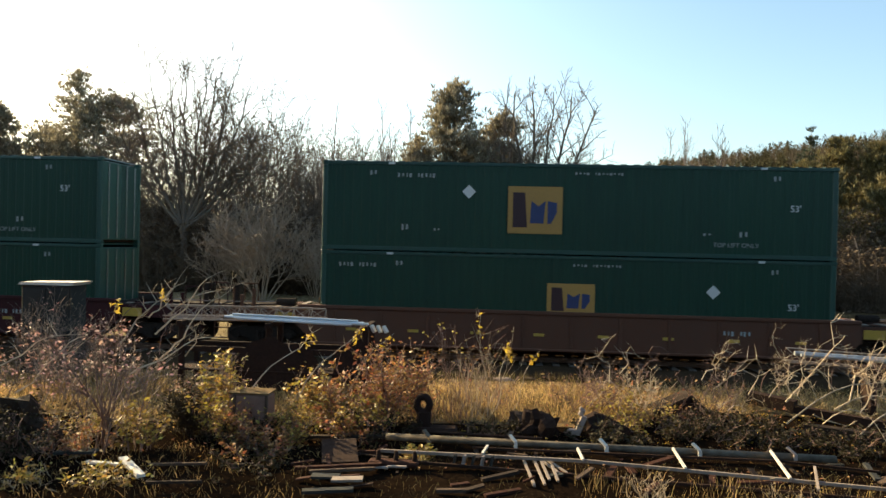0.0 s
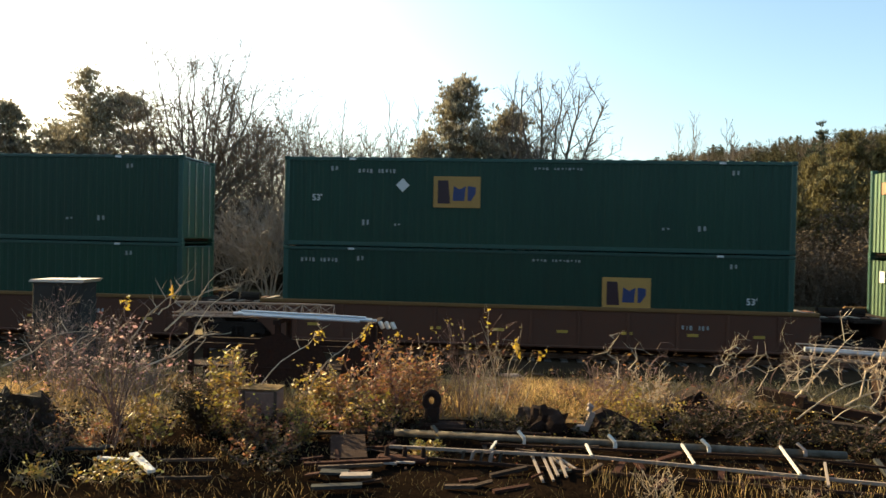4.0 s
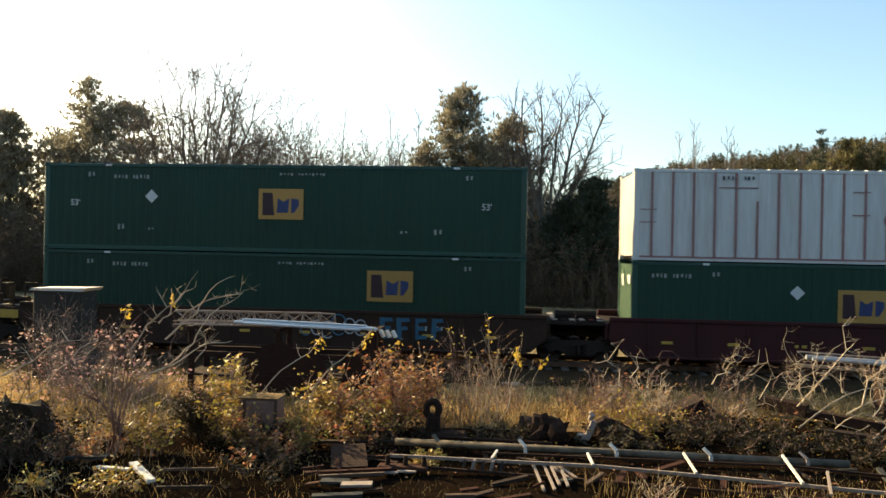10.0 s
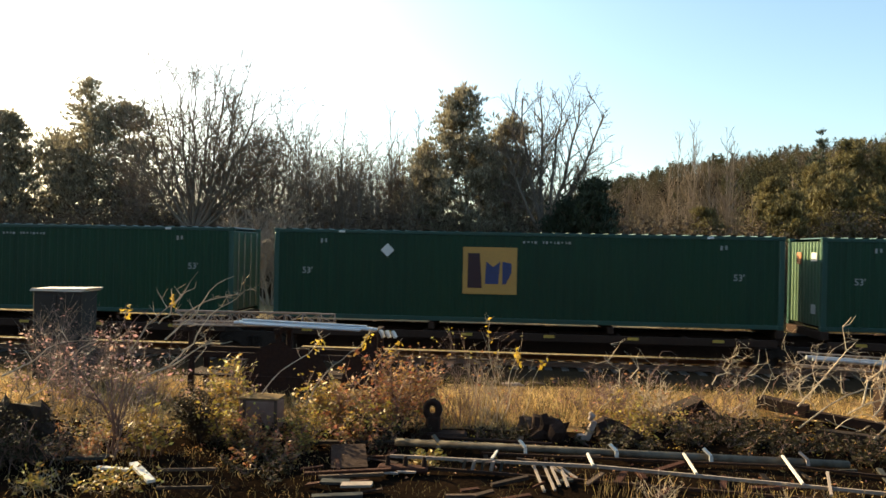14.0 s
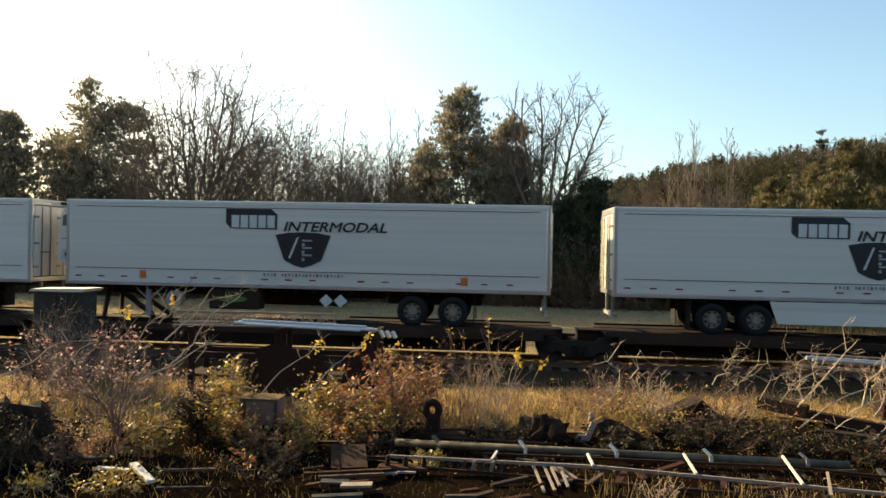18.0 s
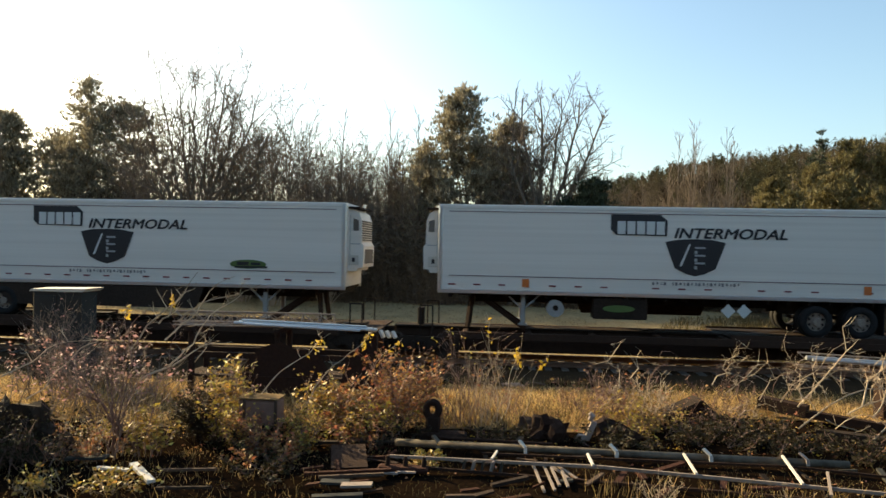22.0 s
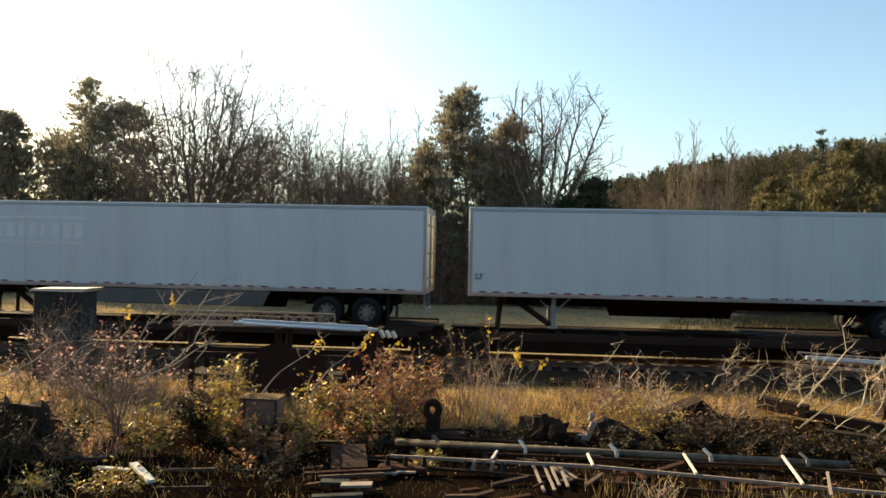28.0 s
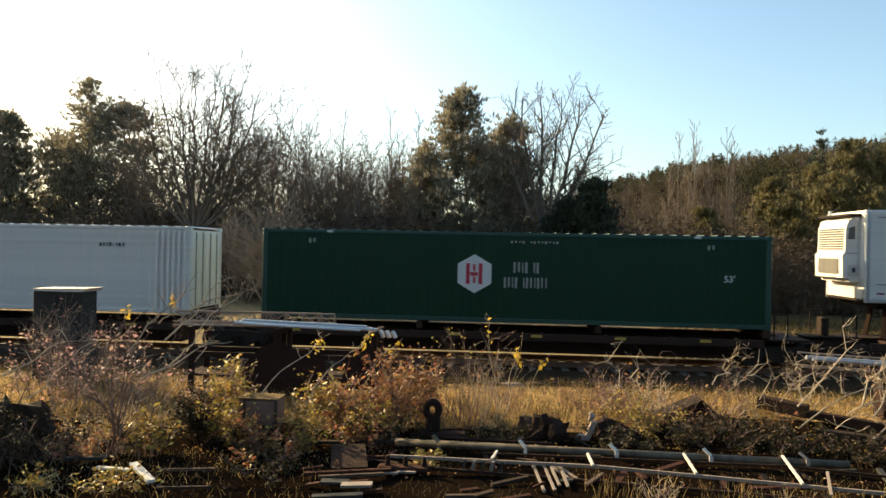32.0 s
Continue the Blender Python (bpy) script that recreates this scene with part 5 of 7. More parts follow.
# ---- trees and woods ----
def limb(wood, twig, rng, p, d, length, r, level, kids, up=0.04, wob=0.22, angle=(30, 62), pts=None, reach=1.0):
    """Grows a limb in short bends, its side shoots, and at last straight twigs; pts: a line that it follows instead."""
    if level == 0:
        d = Vector(d).normalized()
        a = d.orthogonal().normalized() * r
        b = d.cross(a)
        p = Vector(p)
        q = p + d * length
        twig.add([tuple(p + a), tuple(p - a * 0.5 + b * 0.87), tuple(p - a * 0.5 - b * 0.87), tuple(q)], [(0, 1, 3), (1, 2, 3), (2, 0, 3)])
        return
    if pts is None:
        n = 5 if level > 1 else 3
        p, d = Vector(p), Vector(d).normalized()
        pts = [p.copy()]
        for _ in range(n):
            d = (d + Vector((rng.uniform(-wob, wob), rng.uniform(-wob, wob), rng.uniform(-wob, wob) + up))).normalized()
            p = p + d * (length / n)
            pts.append(p.copy())
    n = len(pts) - 1
    (wood if level > 1 else twig).bent(pts, [r * (1 - 0.78 * i / n) for i in range(n + 1)], 6 if level > 2 else 4 if level > 1 else 3)
    m, spin = kids[level - 1], rng.uniform(0, 6.28)
    for i in range(m):
        k = 0.22 + 0.77 * (i + rng.random()) / m
        j = min(n - 1, int(k * n))
        at = pts[j].lerp(pts[j + 1], k * n - j)
        way = (pts[j + 1] - pts[j]).normalized()
        side = way.orthogonal().normalized()
        side.rotate(Quaternion(way, spin + 2.4 * i + rng.uniform(-0.4, 0.4)))
        w = radians(rng.uniform(*angle))
        nd = way * math.cos(w) + side * math.sin(w) + Vector((0, 0, 0.10))
        limb(wood, twig, rng, at, nd, length * reach * rng.uniform(0.34, 0.60) * (1.15 - 0.55 * k), max(r * 0.55 * (1 - 0.6 * k), (0.017, 0.022, 0.03)[level - 1]), level - 1, kids, up, wob, angle, None, reach)


def fan_tree(seed, fork, tips, r=0.17, kids=(7, 8, 9), skin=None, bow=0.25, up=0.04, angle=(30, 62), foot=0.0, reach=1.0, stout=1.0):
    """A leafless tree that forks low into limbs; tips: where each limb ends, from the foot of the trunk."""
    rng = random.Random(seed)
    wood, twig = Form(), Form()
    base = Vector((foot, 0, fork))
    if fork > 0.3:
        wood.bent([Vector((0, 0, -0.3)), Vector((foot * 0.4 + 0.05, 0.03, fork * 0.4)), base, base + Vector((0.02, 0, 0.25))], [r * 1.15, r, r * 0.92, r * 0.6], 8)
    for x, y, z in tips:
        tip = Vector((x, y, z))
        if fork <= 0.3:
            base = Vector((x * 0.12, y * 0.12, -0.2))
        mid = base.lerp(tip, 0.45) + Vector(((x - base.x) * bow, (y - base.y) * bow, 0))
        pts = []
        for i in range(8):
            k = i / 7
            q = base * (1 - k) ** 2 + mid * 2 * k * (1 - k) + tip * k * k
            pts.append(q + Vector((rng.uniform(-1, 1), rng.uniform(-1, 1), 0)) * 0.16 * min(1, 3 * k))
        limb(wood, twig, rng, None, None, (tip - base).length, r * stout * rng.uniform(0.48, 0.66), 3, kids, up, 0.22, angle, pts, reach)
    return wood.mesh("trunk", skin or BARK), twig.mesh("crown", skin or TWIG)


def wild_tips(seed, n, tall, wide):
    """Limb ends of a wild tree: the outer ones lower."""
    rng = random.Random(seed)
    out = []
    for i in range(n):
        a, k = 2.4 * i + rng.uniform(-0.5, 0.5), math.sqrt((i + 0.4) / n)
        out.append((wide * k * math.cos(a), wide * k * math.sin(a), tall * (1.0 - 0.30 * k * k) * rng.uniform(0.88, 1.03)))
    return out


def sapling_mesh(seed, tall, stems=1, r=0.06, kids=(4, 9, 16), skin=None):
    """A slim upright tree with short steep shoots."""
    rng = random.Random(seed)
    wood, twig = Form(), Form()
    for s in range(stems):
        x, y = (rng.uniform(-0.5, 0.5), rng.uniform(-0.5, 0.5)) if stems > 1 else (0, 0)
        lx, ly, h = rng.uniform(-0.5, 0.5), rng.uniform(-0.4, 0.4), tall * (1 if s == 0 else rng.uniform(0.7, 0.95))
        pts = [Vector((x + lx * k * k + rng.uniform(-0.06, 0.06), y + ly * k * k, -0.2 + (h + 0.2) * k)) for k in (0, 0.2, 0.4, 0.6, 0.8, 1.0)]
        wood.bent(pts, [r * (1.05 - 0.68 * i / 5) for i in range(6)], 5)
        for i in range(kids[2]):
            k = 0.25 + 0.73 * (i + rng.random()) / kids[2]
            j = min(4, int(k * 5))
            a = 2.4 * i
            limb(wood, twig, rng, pts[j].lerp(pts[j + 1], k * 5 - j), (0.5 * math.cos(a), 0.5 * math.sin(a), 1), tall * 0.20 * (1.3 - k) * rng.uniform(0.7, 1.3), max(0.016, r * 0.4), 1, (kids[0],), 0.06, 0.1, (18, 38))
    return wood.mesh("trunk", skin or BARK), twig.mesh("crown", skin or TWIG)


def scatter_leaves(form, rng, centre, spread, count, size, flat=0.5):
    """Small folded leaves about a point."""
    for _ in range(count):
        c = Vector((rng.gauss(0, spread[0]), rng.gauss(0, spread[1]), rng.gauss(0, spread[2]))) + Vector(centre)
        a = Vector((rng.uniform(-1, 1), rng.uniform(-1, 1), rng.uniform(-1, 1) * flat)).normalized()
        b = a.cross(Vector((rng.uniform(-1, 1), rng.uniform(-1, 1), rng.uniform(-1, 1)))).normalized()
        s = size * rng.uniform(0.6, 1.3)
        n = a.cross(b) * s * 0.15
        form.add([tuple(c - a * s), tuple(c + b * s * 0.5 + n), tuple(c + a * s), tuple(c - b * s * 0.5 + n)], [(0, 1, 2), (0, 2, 3)])


def place_tree(meshes, x, y, scale, turn, name="bare_tree", label="leafless tree with grey-brown twigs behind the track", lean=0.0):
    ob = thing(name, label, "tree", "bare trees behind the track", at=(x, y, height(x, y)))
    ob.rotation_euler, ob.scale = (0, lean, radians(turn)), (scale, scale, scale)
    part("trunk", meshes[0], BARK, ob)
    part("crown", meshes[1], TWIG, ob, "fine brown twigs")
    return ob


def pine_tree(x, y, tall, wide, seed, mat=PINE, name="pine_tree", label="tall olive-green pine with an uneven crown", first=0.30, whorls=26, clumps=16, needles=9, puff=0.20, cone=0.62, blade=0.40, rise=(0.1, 0.75), dome=0.0):
    """A conifer: a straight trunk, limbs in loose whorls that turn up at their ends, and clumps of upright needle tufts along them."""
    rng = random.Random(seed)
    ob = thing(name, label, "tree", "evergreens", at=(x, y, height(x, y)))
    trunk, crown = Form(), Form()
    line = [Vector((0.02 * tall * math.sin(i * 1.3 + seed) * (i > 0), 0, -0.3 + (tall + 0.1) * i / 8)) for i in range(9)]
    trunk.bent(line, [0.24 * (1 - i / 8.6) for i in range(9)], 8)
    for w in range(whorls):
        k = first + (1 - first) * (w + rng.random()) / whorls
        reach = wide * (0.08 + 0.92 * ((1 - k) / (1 - first)) ** cone) * rng.uniform(0.62, 1.12)
        if dome:
            reach = wide * math.sqrt(1 - (1 - min(1, (1 - k) / (1 - first) / dome)) ** 2) * rng.uniform(0.7, 1.08)
        for j in range(rng.randint(3, 5)):
            a = rng.uniform(0, 2 * math.pi)
            L = reach * rng.uniform(0.55, 1.1)
            s = Vector((line[min(7, int(k * 8))].x, 0, tall * k))
            slope = rng.uniform(*rise)
            e = s + Vector((math.cos(a) * L, math.sin(a) * L, L * slope))
            m = s.lerp(e, 0.5) - Vector((0, 0, 0.12 * L))
            trunk.bent([s, m, e], [0.055 * (1.15 - k), 0.035 * (1.15 - k), 0.012], 4)
            for c in range(max(2, round(clumps * min(1, L / 1.6)))):
                f = 1.0 if c == 0 else rng.uniform(0.45, 0.98)
                o = (m.lerp(e, (f - 0.5) * 2) if f > 0.5 else s.lerp(m, f * 2)) + Vector((rng.gauss(0, 0.17), rng.gauss(0, 0.17), rng.gauss(0, 0.10))) * (0.8 + L)
                q = puff * rng.uniform(0.6, 1.15)
                for _ in range(needles):
                    d = Vector((rng.gauss(0, 1), rng.gauss(0, 1), rng.gauss(0.25, 0.7))).normalized()
                    p = o + Vector((d.x * q, d.y * q, d.z * q * 0.7)) * rng.uniform(0.35, 1.0)
                    b = (d * 0.8 + Vector((0, 0, 0.9))).normalized() * blade * rng.uniform(0.6, 1.2)
                    n = b.cross(Vector((rng.uniform(-1, 1), rng.uniform(-1, 1), rng.uniform(-1, 1)))).normalized() * blade * 0.13
                    crown.add([tuple(p - n), tuple(p + n), tuple(p + b)], [(0, 1, 2)])
    part("trunk", trunk, BARK, ob)
    part("crown", crown, mat, ob)
    return ob


pine_tree(-3.0, 55, 16.2, 5.2, 3, first=0.12, whorls=50, clumps=16, cone=0.62)
pine_tree(0.6, 57, 14.0, 3.8, 4, first=0.12, whorls=42, clumps=18, cone=0.5, label="shorter olive-green pine beside the tall one")
pine_tree(-6.1, 56, 12.0, 3.2, 19, first=0.12, whorls=30, clumps=16, cone=0.5, label="low olive-green pine at the foot of the tall one")
pine_tree(-37.5, 60, 18.4, 3.2, 5, first=0.40, whorls=30, clumps=10, cone=0.5, label="slender pine with open tufts against the sky")
pine_tree(-33.8, 60, 15.5, 4.4, 6, first=0.25, whorls=44, clumps=16, dome=0.45, label="round-topped pine in the glare")
pine_tree(-44.2, 60, 15.0, 4.4, 7, first=0.2, whorls=40, clumps=16, cone=0.5)
pine_tree(-48.0, 61, 16.0, 4.6, 8, first=0.2, whorls=40, clumps=16, cone=0.5)
pine_tree(-40.6, 62, 13.4, 4.2, 9, first=0.2, whorls=36, clumps=16, cone=0.45)
pine_tree(6.5, 50, 8.6, 2.4, 10, CEDAR, "cedar_tree", "dark dense cedar behind the track", first=0.05, whorls=36, cone=0.5, rise=(0.5, 1.2))
pine_tree(4.4, 51, 7.2, 2.0, 18, CEDAR, "cedar_tree", "dark dense cedar behind the track", first=0.05, whorls=28, cone=0.5, rise=(0.5, 1.2))
for x, y, h, w, s in ((35.0, 75, 15.3, 4.2, 12), (31.0, 72, 12.6, 4.0, 13), (38.5, 73, 14.6, 4.2, 14), (43.0, 78, 15.4, 4.0, 15), (28.0, 76, 11.5, 3.6, 16)):
    pine_tree(x, y, h, w, s, OLIVE, "hillside_tree", "olive-brown tree at the foot of the hill", first=0.1, whorls=32, puff=0.28, clumps=18, blade=0.45, cone=0.45, rise=(0.0, 0.6))
for x, y, h, w, s in ((22.0, 56, 8.4, 2.6, 60), (25.8, 57, 9.9, 3.0, 61), (30.0, 56, 9.6, 3.0, 62), (34.5, 57, 10.8, 3.2, 63), (39.5, 56, 10.0, 3.2, 64), (16.6, 59, 7.2, 2.2, 65)):
    pine_tree(x, y, h, w, s, OLIVE, "hillside_tree", "olive-brown tree before the thicket", first=0.08, whorls=28, puff=0.28, clumps=18, blade=0.4, cone=0.45, rise=(0.0, 0.6))
pine_tree(32.7, 76, 16.6, 1.3, 17, CEDAR, "ridge_pine", "slim dark pine rising over the ridge", first=0.5, whorls=16, clumps=8)

rng = random.Random(77)
OAK = fan_tree(11, 5.2, [(-2.0, 0.3, 16.6), (-3.2, -1.5, 12.6), (-0.4, 0.8, 17.0), (1.2, -0.6, 16.6), (2.8, 0.4, 16.4), (4.5, -0.3, 15.2), (3.6, 1.6, 12.4), (4.6, 0.2, 10.4)], r=0.26, kids=(7, 8, 12), reach=0.74, stout=1.25)
place_tree(OAK, 3.2, 54, 0.93, 0, label="broad leafless tree with upswept limbs beside the pines")
TALL = fan_tree(12, 4.6, [(-3.0, 0.2, 17.3), (-5.2, -0.6, 12.8), (-1.7, 1.0, 16.4), (0.1, -0.5, 16.8), (2.2, 0.5, 16.3), (4.7, -0.2, 14.6), (3.6, 1.4, 11.6), (-4.2, -0.3, 15.0), (3.5, 0.2, 15.7), (5.8, 0.3, 12.4), (1.1, 0.9, 17.0), (6.0, -0.6, 10.4)], r=0.26, kids=(8, 8, 12), reach=0.85, stout=0.95)
place_tree(TALL, -22.6, 50, 0.97, 0, label="tall leafless tree with several leaning limbs")
WILD = [fan_tree(31 + k, (0.1, 2.2, 1.2, 0.1)[k], wild_tips(51 + k, (7, 8, 8, 9)[k], (12.5, 13.0, 11.5, 11.0)[k], (3.0, 3.4, 3.6, 2.6)[k]), r=0.15, kids=(5, 6, 7)) for k in range(4)]
THIN = [sapling_mesh(21, 12), sapling_mesh(22, 11, 2), sapling_mesh(23, 12, 3, 0.05)]
FINE = [sapling_mesh(26, 12, 1, 0.04, (5, 9, 22)), sapling_mesh(27, 12, 3, 0.034, (4, 9, 18))]
BUSHY = [fan_tree(41 + k, 0.0, wild_tips(61 + k, 16, 5.6, 3.0), r=0.06, kids=(6, 6, 7), skin=FAN_TWIG, bow=0.1) for k in range(2)]
for x, y, k, s in ((-18.2, 52, 0, 1.12), (-26.5, 54, 1, 0.95), (-15.6, 55, 2, 1.12), (-20.4, 56, 3, 1.25), (-24.2, 57, 2, 1.2), (-29.4, 56, 0, 0.95), (-17.0, 58, 1, 1.05),
                   (1.4, 57, 3, 1.2), (6.4, 57, 1, 0.85), (-13.2, 57, 3, 1.08), (-10.8, 58, 0, 0.92), (-7.8, 59, 2, 0.98), (-12.0, 56, 1, 0.9), (-9.6, 56, 3, 1.0)):
    place_tree(WILD[k], x, y, s, rng.uniform(0, 360))
for i in range(8):
    place_tree(WILD[i % 4], -34 + i * 3.6 + rng.uniform(-0.5, 0.5), rng.uniform(59, 66), rng.uniform(0.92, 1.08), rng.uniform(0, 360))
for i in range(20):
    x = -18 + i * 0.68 + rng.uniform(-0.3, 0.3)
    place_tree(THIN[i % 3], x, rng.uniform(53, 60), rng.uniform(0.85, 1.1), rng.uniform(0, 360), "sapling", "slim leafless sapling in the wood's edge")
for x, y, s, k in ((-13.1, 56, 1.22, 0), (-15.9, 56, 1.18, 1), (-9.4, 57, 1.25, 2), (-8.6, 57, 1.2, 1), (-6.8, 56, 1.22, 0), (0.6, 55, 1.36, 0), (20.6, 60, 0.8, 1), (24.0, 60, 0.85, 0), (27.5, 61, 0.8, 1), (31.5, 58, 0.72, 2)):
    place_tree(THIN[k], x, y, s, rng.uniform(0, 360), "sapling", "slim leafless sapling in the wood's edge")
for x, y, s, k in ((14.6, 60, 1.16, 0), (15.3, 60.5, 1.22, 1), (16.0, 60, 1.06, 0), (13.6, 61, 0.95, 1), (18.3, 60, 1.16, 1), (18.9, 61, 1.1, 0), (17.6, 60, 0.98, 1), (12.2, 62, 0.86, 0), (10.0, 60, 0.85, 1)):
    place_tree(FINE[k], x, y, s, rng.uniform(0, 360), "sapling", "slim leafless sapling rising over the brush")
PALE = [sapling_mesh(24, 5.2, 1, 0.085, (2, 3, 6), FAN_TWIG), sapling_mesh(25, 4.6, 2, 0.07, (2, 3, 6), FAN_TWIG)]
for x, y, s, k in ((20.8, 50.0, 0.85, 1), (25.6, 50.2, 0.95, 0), (26.8, 50.4, 0.8, 1), (17.2, 50, 0.9, 0), (14.6, 50.4, 0.8, 1), (11.4, 50, 0.75, 0), (22.6, 50.2, 0.7, 0)):
    place_tree(PALE[k], x, y, s, rng.uniform(0, 360), "pale_sapling", "pale slim trunk in the dark thicket", lean=rng.uniform(-0.12, 0.12))
place_tree(BUSHY[0], -15.0, 45, 1.12, 20, "bare_shrub", "fan-shaped leafless shrub on the grass verge")
place_tree(BUSHY[1], -17.6, 47, 0.9, 80, "bare_shrub", "fan-shaped leafless shrub on the grass verge")
place_tree(BUSHY[1], -11.8, 47, 0.8, 200, "bare_shrub", "fan-shaped leafless shrub on the grass verge")


def brush_mesh(seed, wide=6.0, tall=6.5, stems=240, leaves=1100):
    """A stretch of winter thicket: upright stems, crossing twigs and some dead leaves."""
    r = random.Random(seed)
    f = Form()
    for _ in range(stems):
        x, y, h = r.uniform(-wide / 2, wide / 2), r.uniform(-1.2, 1.2), tall * r.uniform(0.35, 1.0) * (0.8 + 0.2 * math.sin(seed + r.random() * 6))
        p, d = Vector((x, y, -0.2)), Vector((r.uniform(-0.2, 0.2), r.uniform(-0.2, 0.2), 1))
        rad = r.uniform(0.010, 0.030)
        pts = [p]
        for s in range(4):
            d = d + Vector((r.uniform(-0.22, 0.22), r.uniform(-0.22, 0.22), 0))
            pts.append(pts[-1] + d.normalized() * h / 4)
            for _ in range(4):
                limb(f, f, r, pts[-2].lerp(pts[-1], r.random()), (r.uniform(-0.8, 0.8), r.uniform(-0.5, 0.5), r.uniform(0.2, 1)), r.uniform(0.4, 1.1), rad * 0.6, 0, ())
        f.bent(pts, [rad * (1 - 0.8 * i / 4) for i in range(5)], 3)
    for _ in range(leaves):
        scatter_leaves(f, r, (r.uniform(-wide / 2, wide / 2), r.uniform(-1.2, 1.2), tall * r.random() ** 1.4 * 0.85), (0.12, 0.12, 0.12), 2, 0.13)
    return f.mesh("thicket", BRUSH)


BRUSHES = [brush_mesh(41), brush_mesh(42, tall=7.2), brush_mesh(43, tall=5.6, leaves=900), brush_mesh(44, tall=6.2)]
for row, (y, s) in enumerate(((49.5, 0.85), (52, 1.02), (55, 1.18), (60, 1.3))):
    for i in range(17):
        x = -48 + i * 5.0 + rng.uniform(-0.8, 0.8)
        k = s * rng.uniform(0.88, 1.12) * (0.92 if x > 8 else 1.0)
        ob = new("thicket", BRUSHES[(i + row) % 4])
        ob.location, ob.rotation_euler, ob.scale = (x, y + rng.uniform(-1, 1), height(x, y)), (0, 0, rng.choice((0, math.pi)) + rng.uniform(-0.2, 0.2)), (1, 1, k)
        tagged(ob, "dense brown winter thicket along the wood's edge", "thicket", "thicket", "stuff")


def far_woods():
    """The wooded hill behind: bare crowns of upright twigs, and evergreens among them."""
    r = random.Random(51)
    bare, dark = Form(), Form()
    for i in range(2300):
        y = r.uniform(170, 335) if i < 1800 else r.uniform(74, 110)
        x = r.uniform(0.08, 0.68) * y + r.uniform(-6, 10) if i < 1800 else r.uniform(-95, 42)
        z = height(x, y)
        h = r.uniform(4, 8) if i < 1800 else r.uniform(6, 10)
        w = h * r.uniform(0.30, 0.45)
        ever = (noise.noise((x * 0.03, y * 0.03, 2)) > 0.2 or r.random() < (0.06 if y < 285 else 0.45)) and y > 115
        f = dark if ever else bare
        f.tube((x, y, z - 0.3), (x, y, z + h * 0.8), 0.14, 0.04, n=3, caps=False)
        if ever:
            for _ in range(150):
                k = r.random()
                c = Vector((x + r.gauss(0, w * 0.6 * (1.1 - k)), y + r.gauss(0, w * 0.6 * (1.1 - k)), z + h * (0.15 + 0.85 * k * (1 - 0.15 * r.random()))))
                a = Vector((r.uniform(-1, 1), r.uniform(-1, 1), r.uniform(-0.6, 0.6))).normalized()
                b = a.cross(Vector((r.uniform(-1, 1), r.uniform(-1, 1), r.uniform(-1, 1)))).normalized()
                s = r.uniform(0.16, 0.38)
                f.add([tuple(c - a * s), tuple(c + b * s * 0.6), tuple(c + a * s), tuple(c - b * s * 0.6)], [(0, 1, 2), (0, 2, 3)])
        else:
            for _ in range(85):
                k = r.random()
                a = r.uniform(0, 2 * math.pi)
                q = w * 1.3 * math.sin(math.pi * min(1, 0.15 + 0.8 * k)) * math.sqrt(r.random())
                c = Vector((x + q * math.cos(a), y + q * math.sin(a), z + h * (0.2 + 0.7 * k)))
                t = c + Vector((math.cos(a) * 0.35, math.sin(a) * 0.35, 1)) * r.uniform(0.5, 1.3)
                o = Vector((math.sin(a), -math.cos(a), 0)) * r.uniform(0.03, 0.08)
                f.add([tuple(c - o), tuple(c + o), tuple(t)], [(0, 1, 2)])
    tagged(new("far_woods", bare.mesh("far_woods", FAR_WOOD)), "brown leafless woods covering the far hill", "woods", kind="stuff")
    tagged(new("far_evergreens", dark.mesh("far_evergreens", EVERGREEN)), "dark evergreens scattered over the far hill", "woods", kind="stuff")


far_woods()


# ---- grass and weeds ----
def blades(name, label, mat, area, count, tall, seed, lean=0.3, wide=0.012, clump=0.5, keep=None, level=yard):
    r = random.Random(seed)
    x0, x1, y0, y1 = area
    v, f = [], []
    made = 0
    while made < count:
        x, y = r.uniform(x0, x1), r.uniform(y0, y1)
        if keep and not keep(x, y):
            made += 0.2
            continue
        if noise.noise((x * 0.9, y * 0.9, seed)) < r.uniform(-1, 0.6) * clump - 0.1:
            made += 0.1
            continue
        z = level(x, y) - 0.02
        h = tall * r.uniform(0.4, 1.2)
        a = r.uniform(0, 2 * math.pi)
        dx, dy = math.cos(a) * wide, math.sin(a) * wide
        lx, ly = r.gauss(0, lean) * h, r.gauss(0, lean) * h
        k = len(v)
        v += [(x - dx, y - dy, z), (x + dx, y + dy, z), (x + lx * 0.4 + dx * 0.7, y + ly * 0.4 + dy * 0.7, z + h * 0.6), (x + lx * 0.4 - dx * 0.7, y + ly * 0.4 - dy * 0.7, z + h * 0.6), (x + lx, y + ly, z + h)]
        f += [(k, k + 1, k + 2, k + 3), (k + 3, k + 2, k + 4)]
        made += 1
    ob = new(name, Form().add(v, f).mesh(name, mat))
    return tagged(ob, label, "grass", kind="stuff")


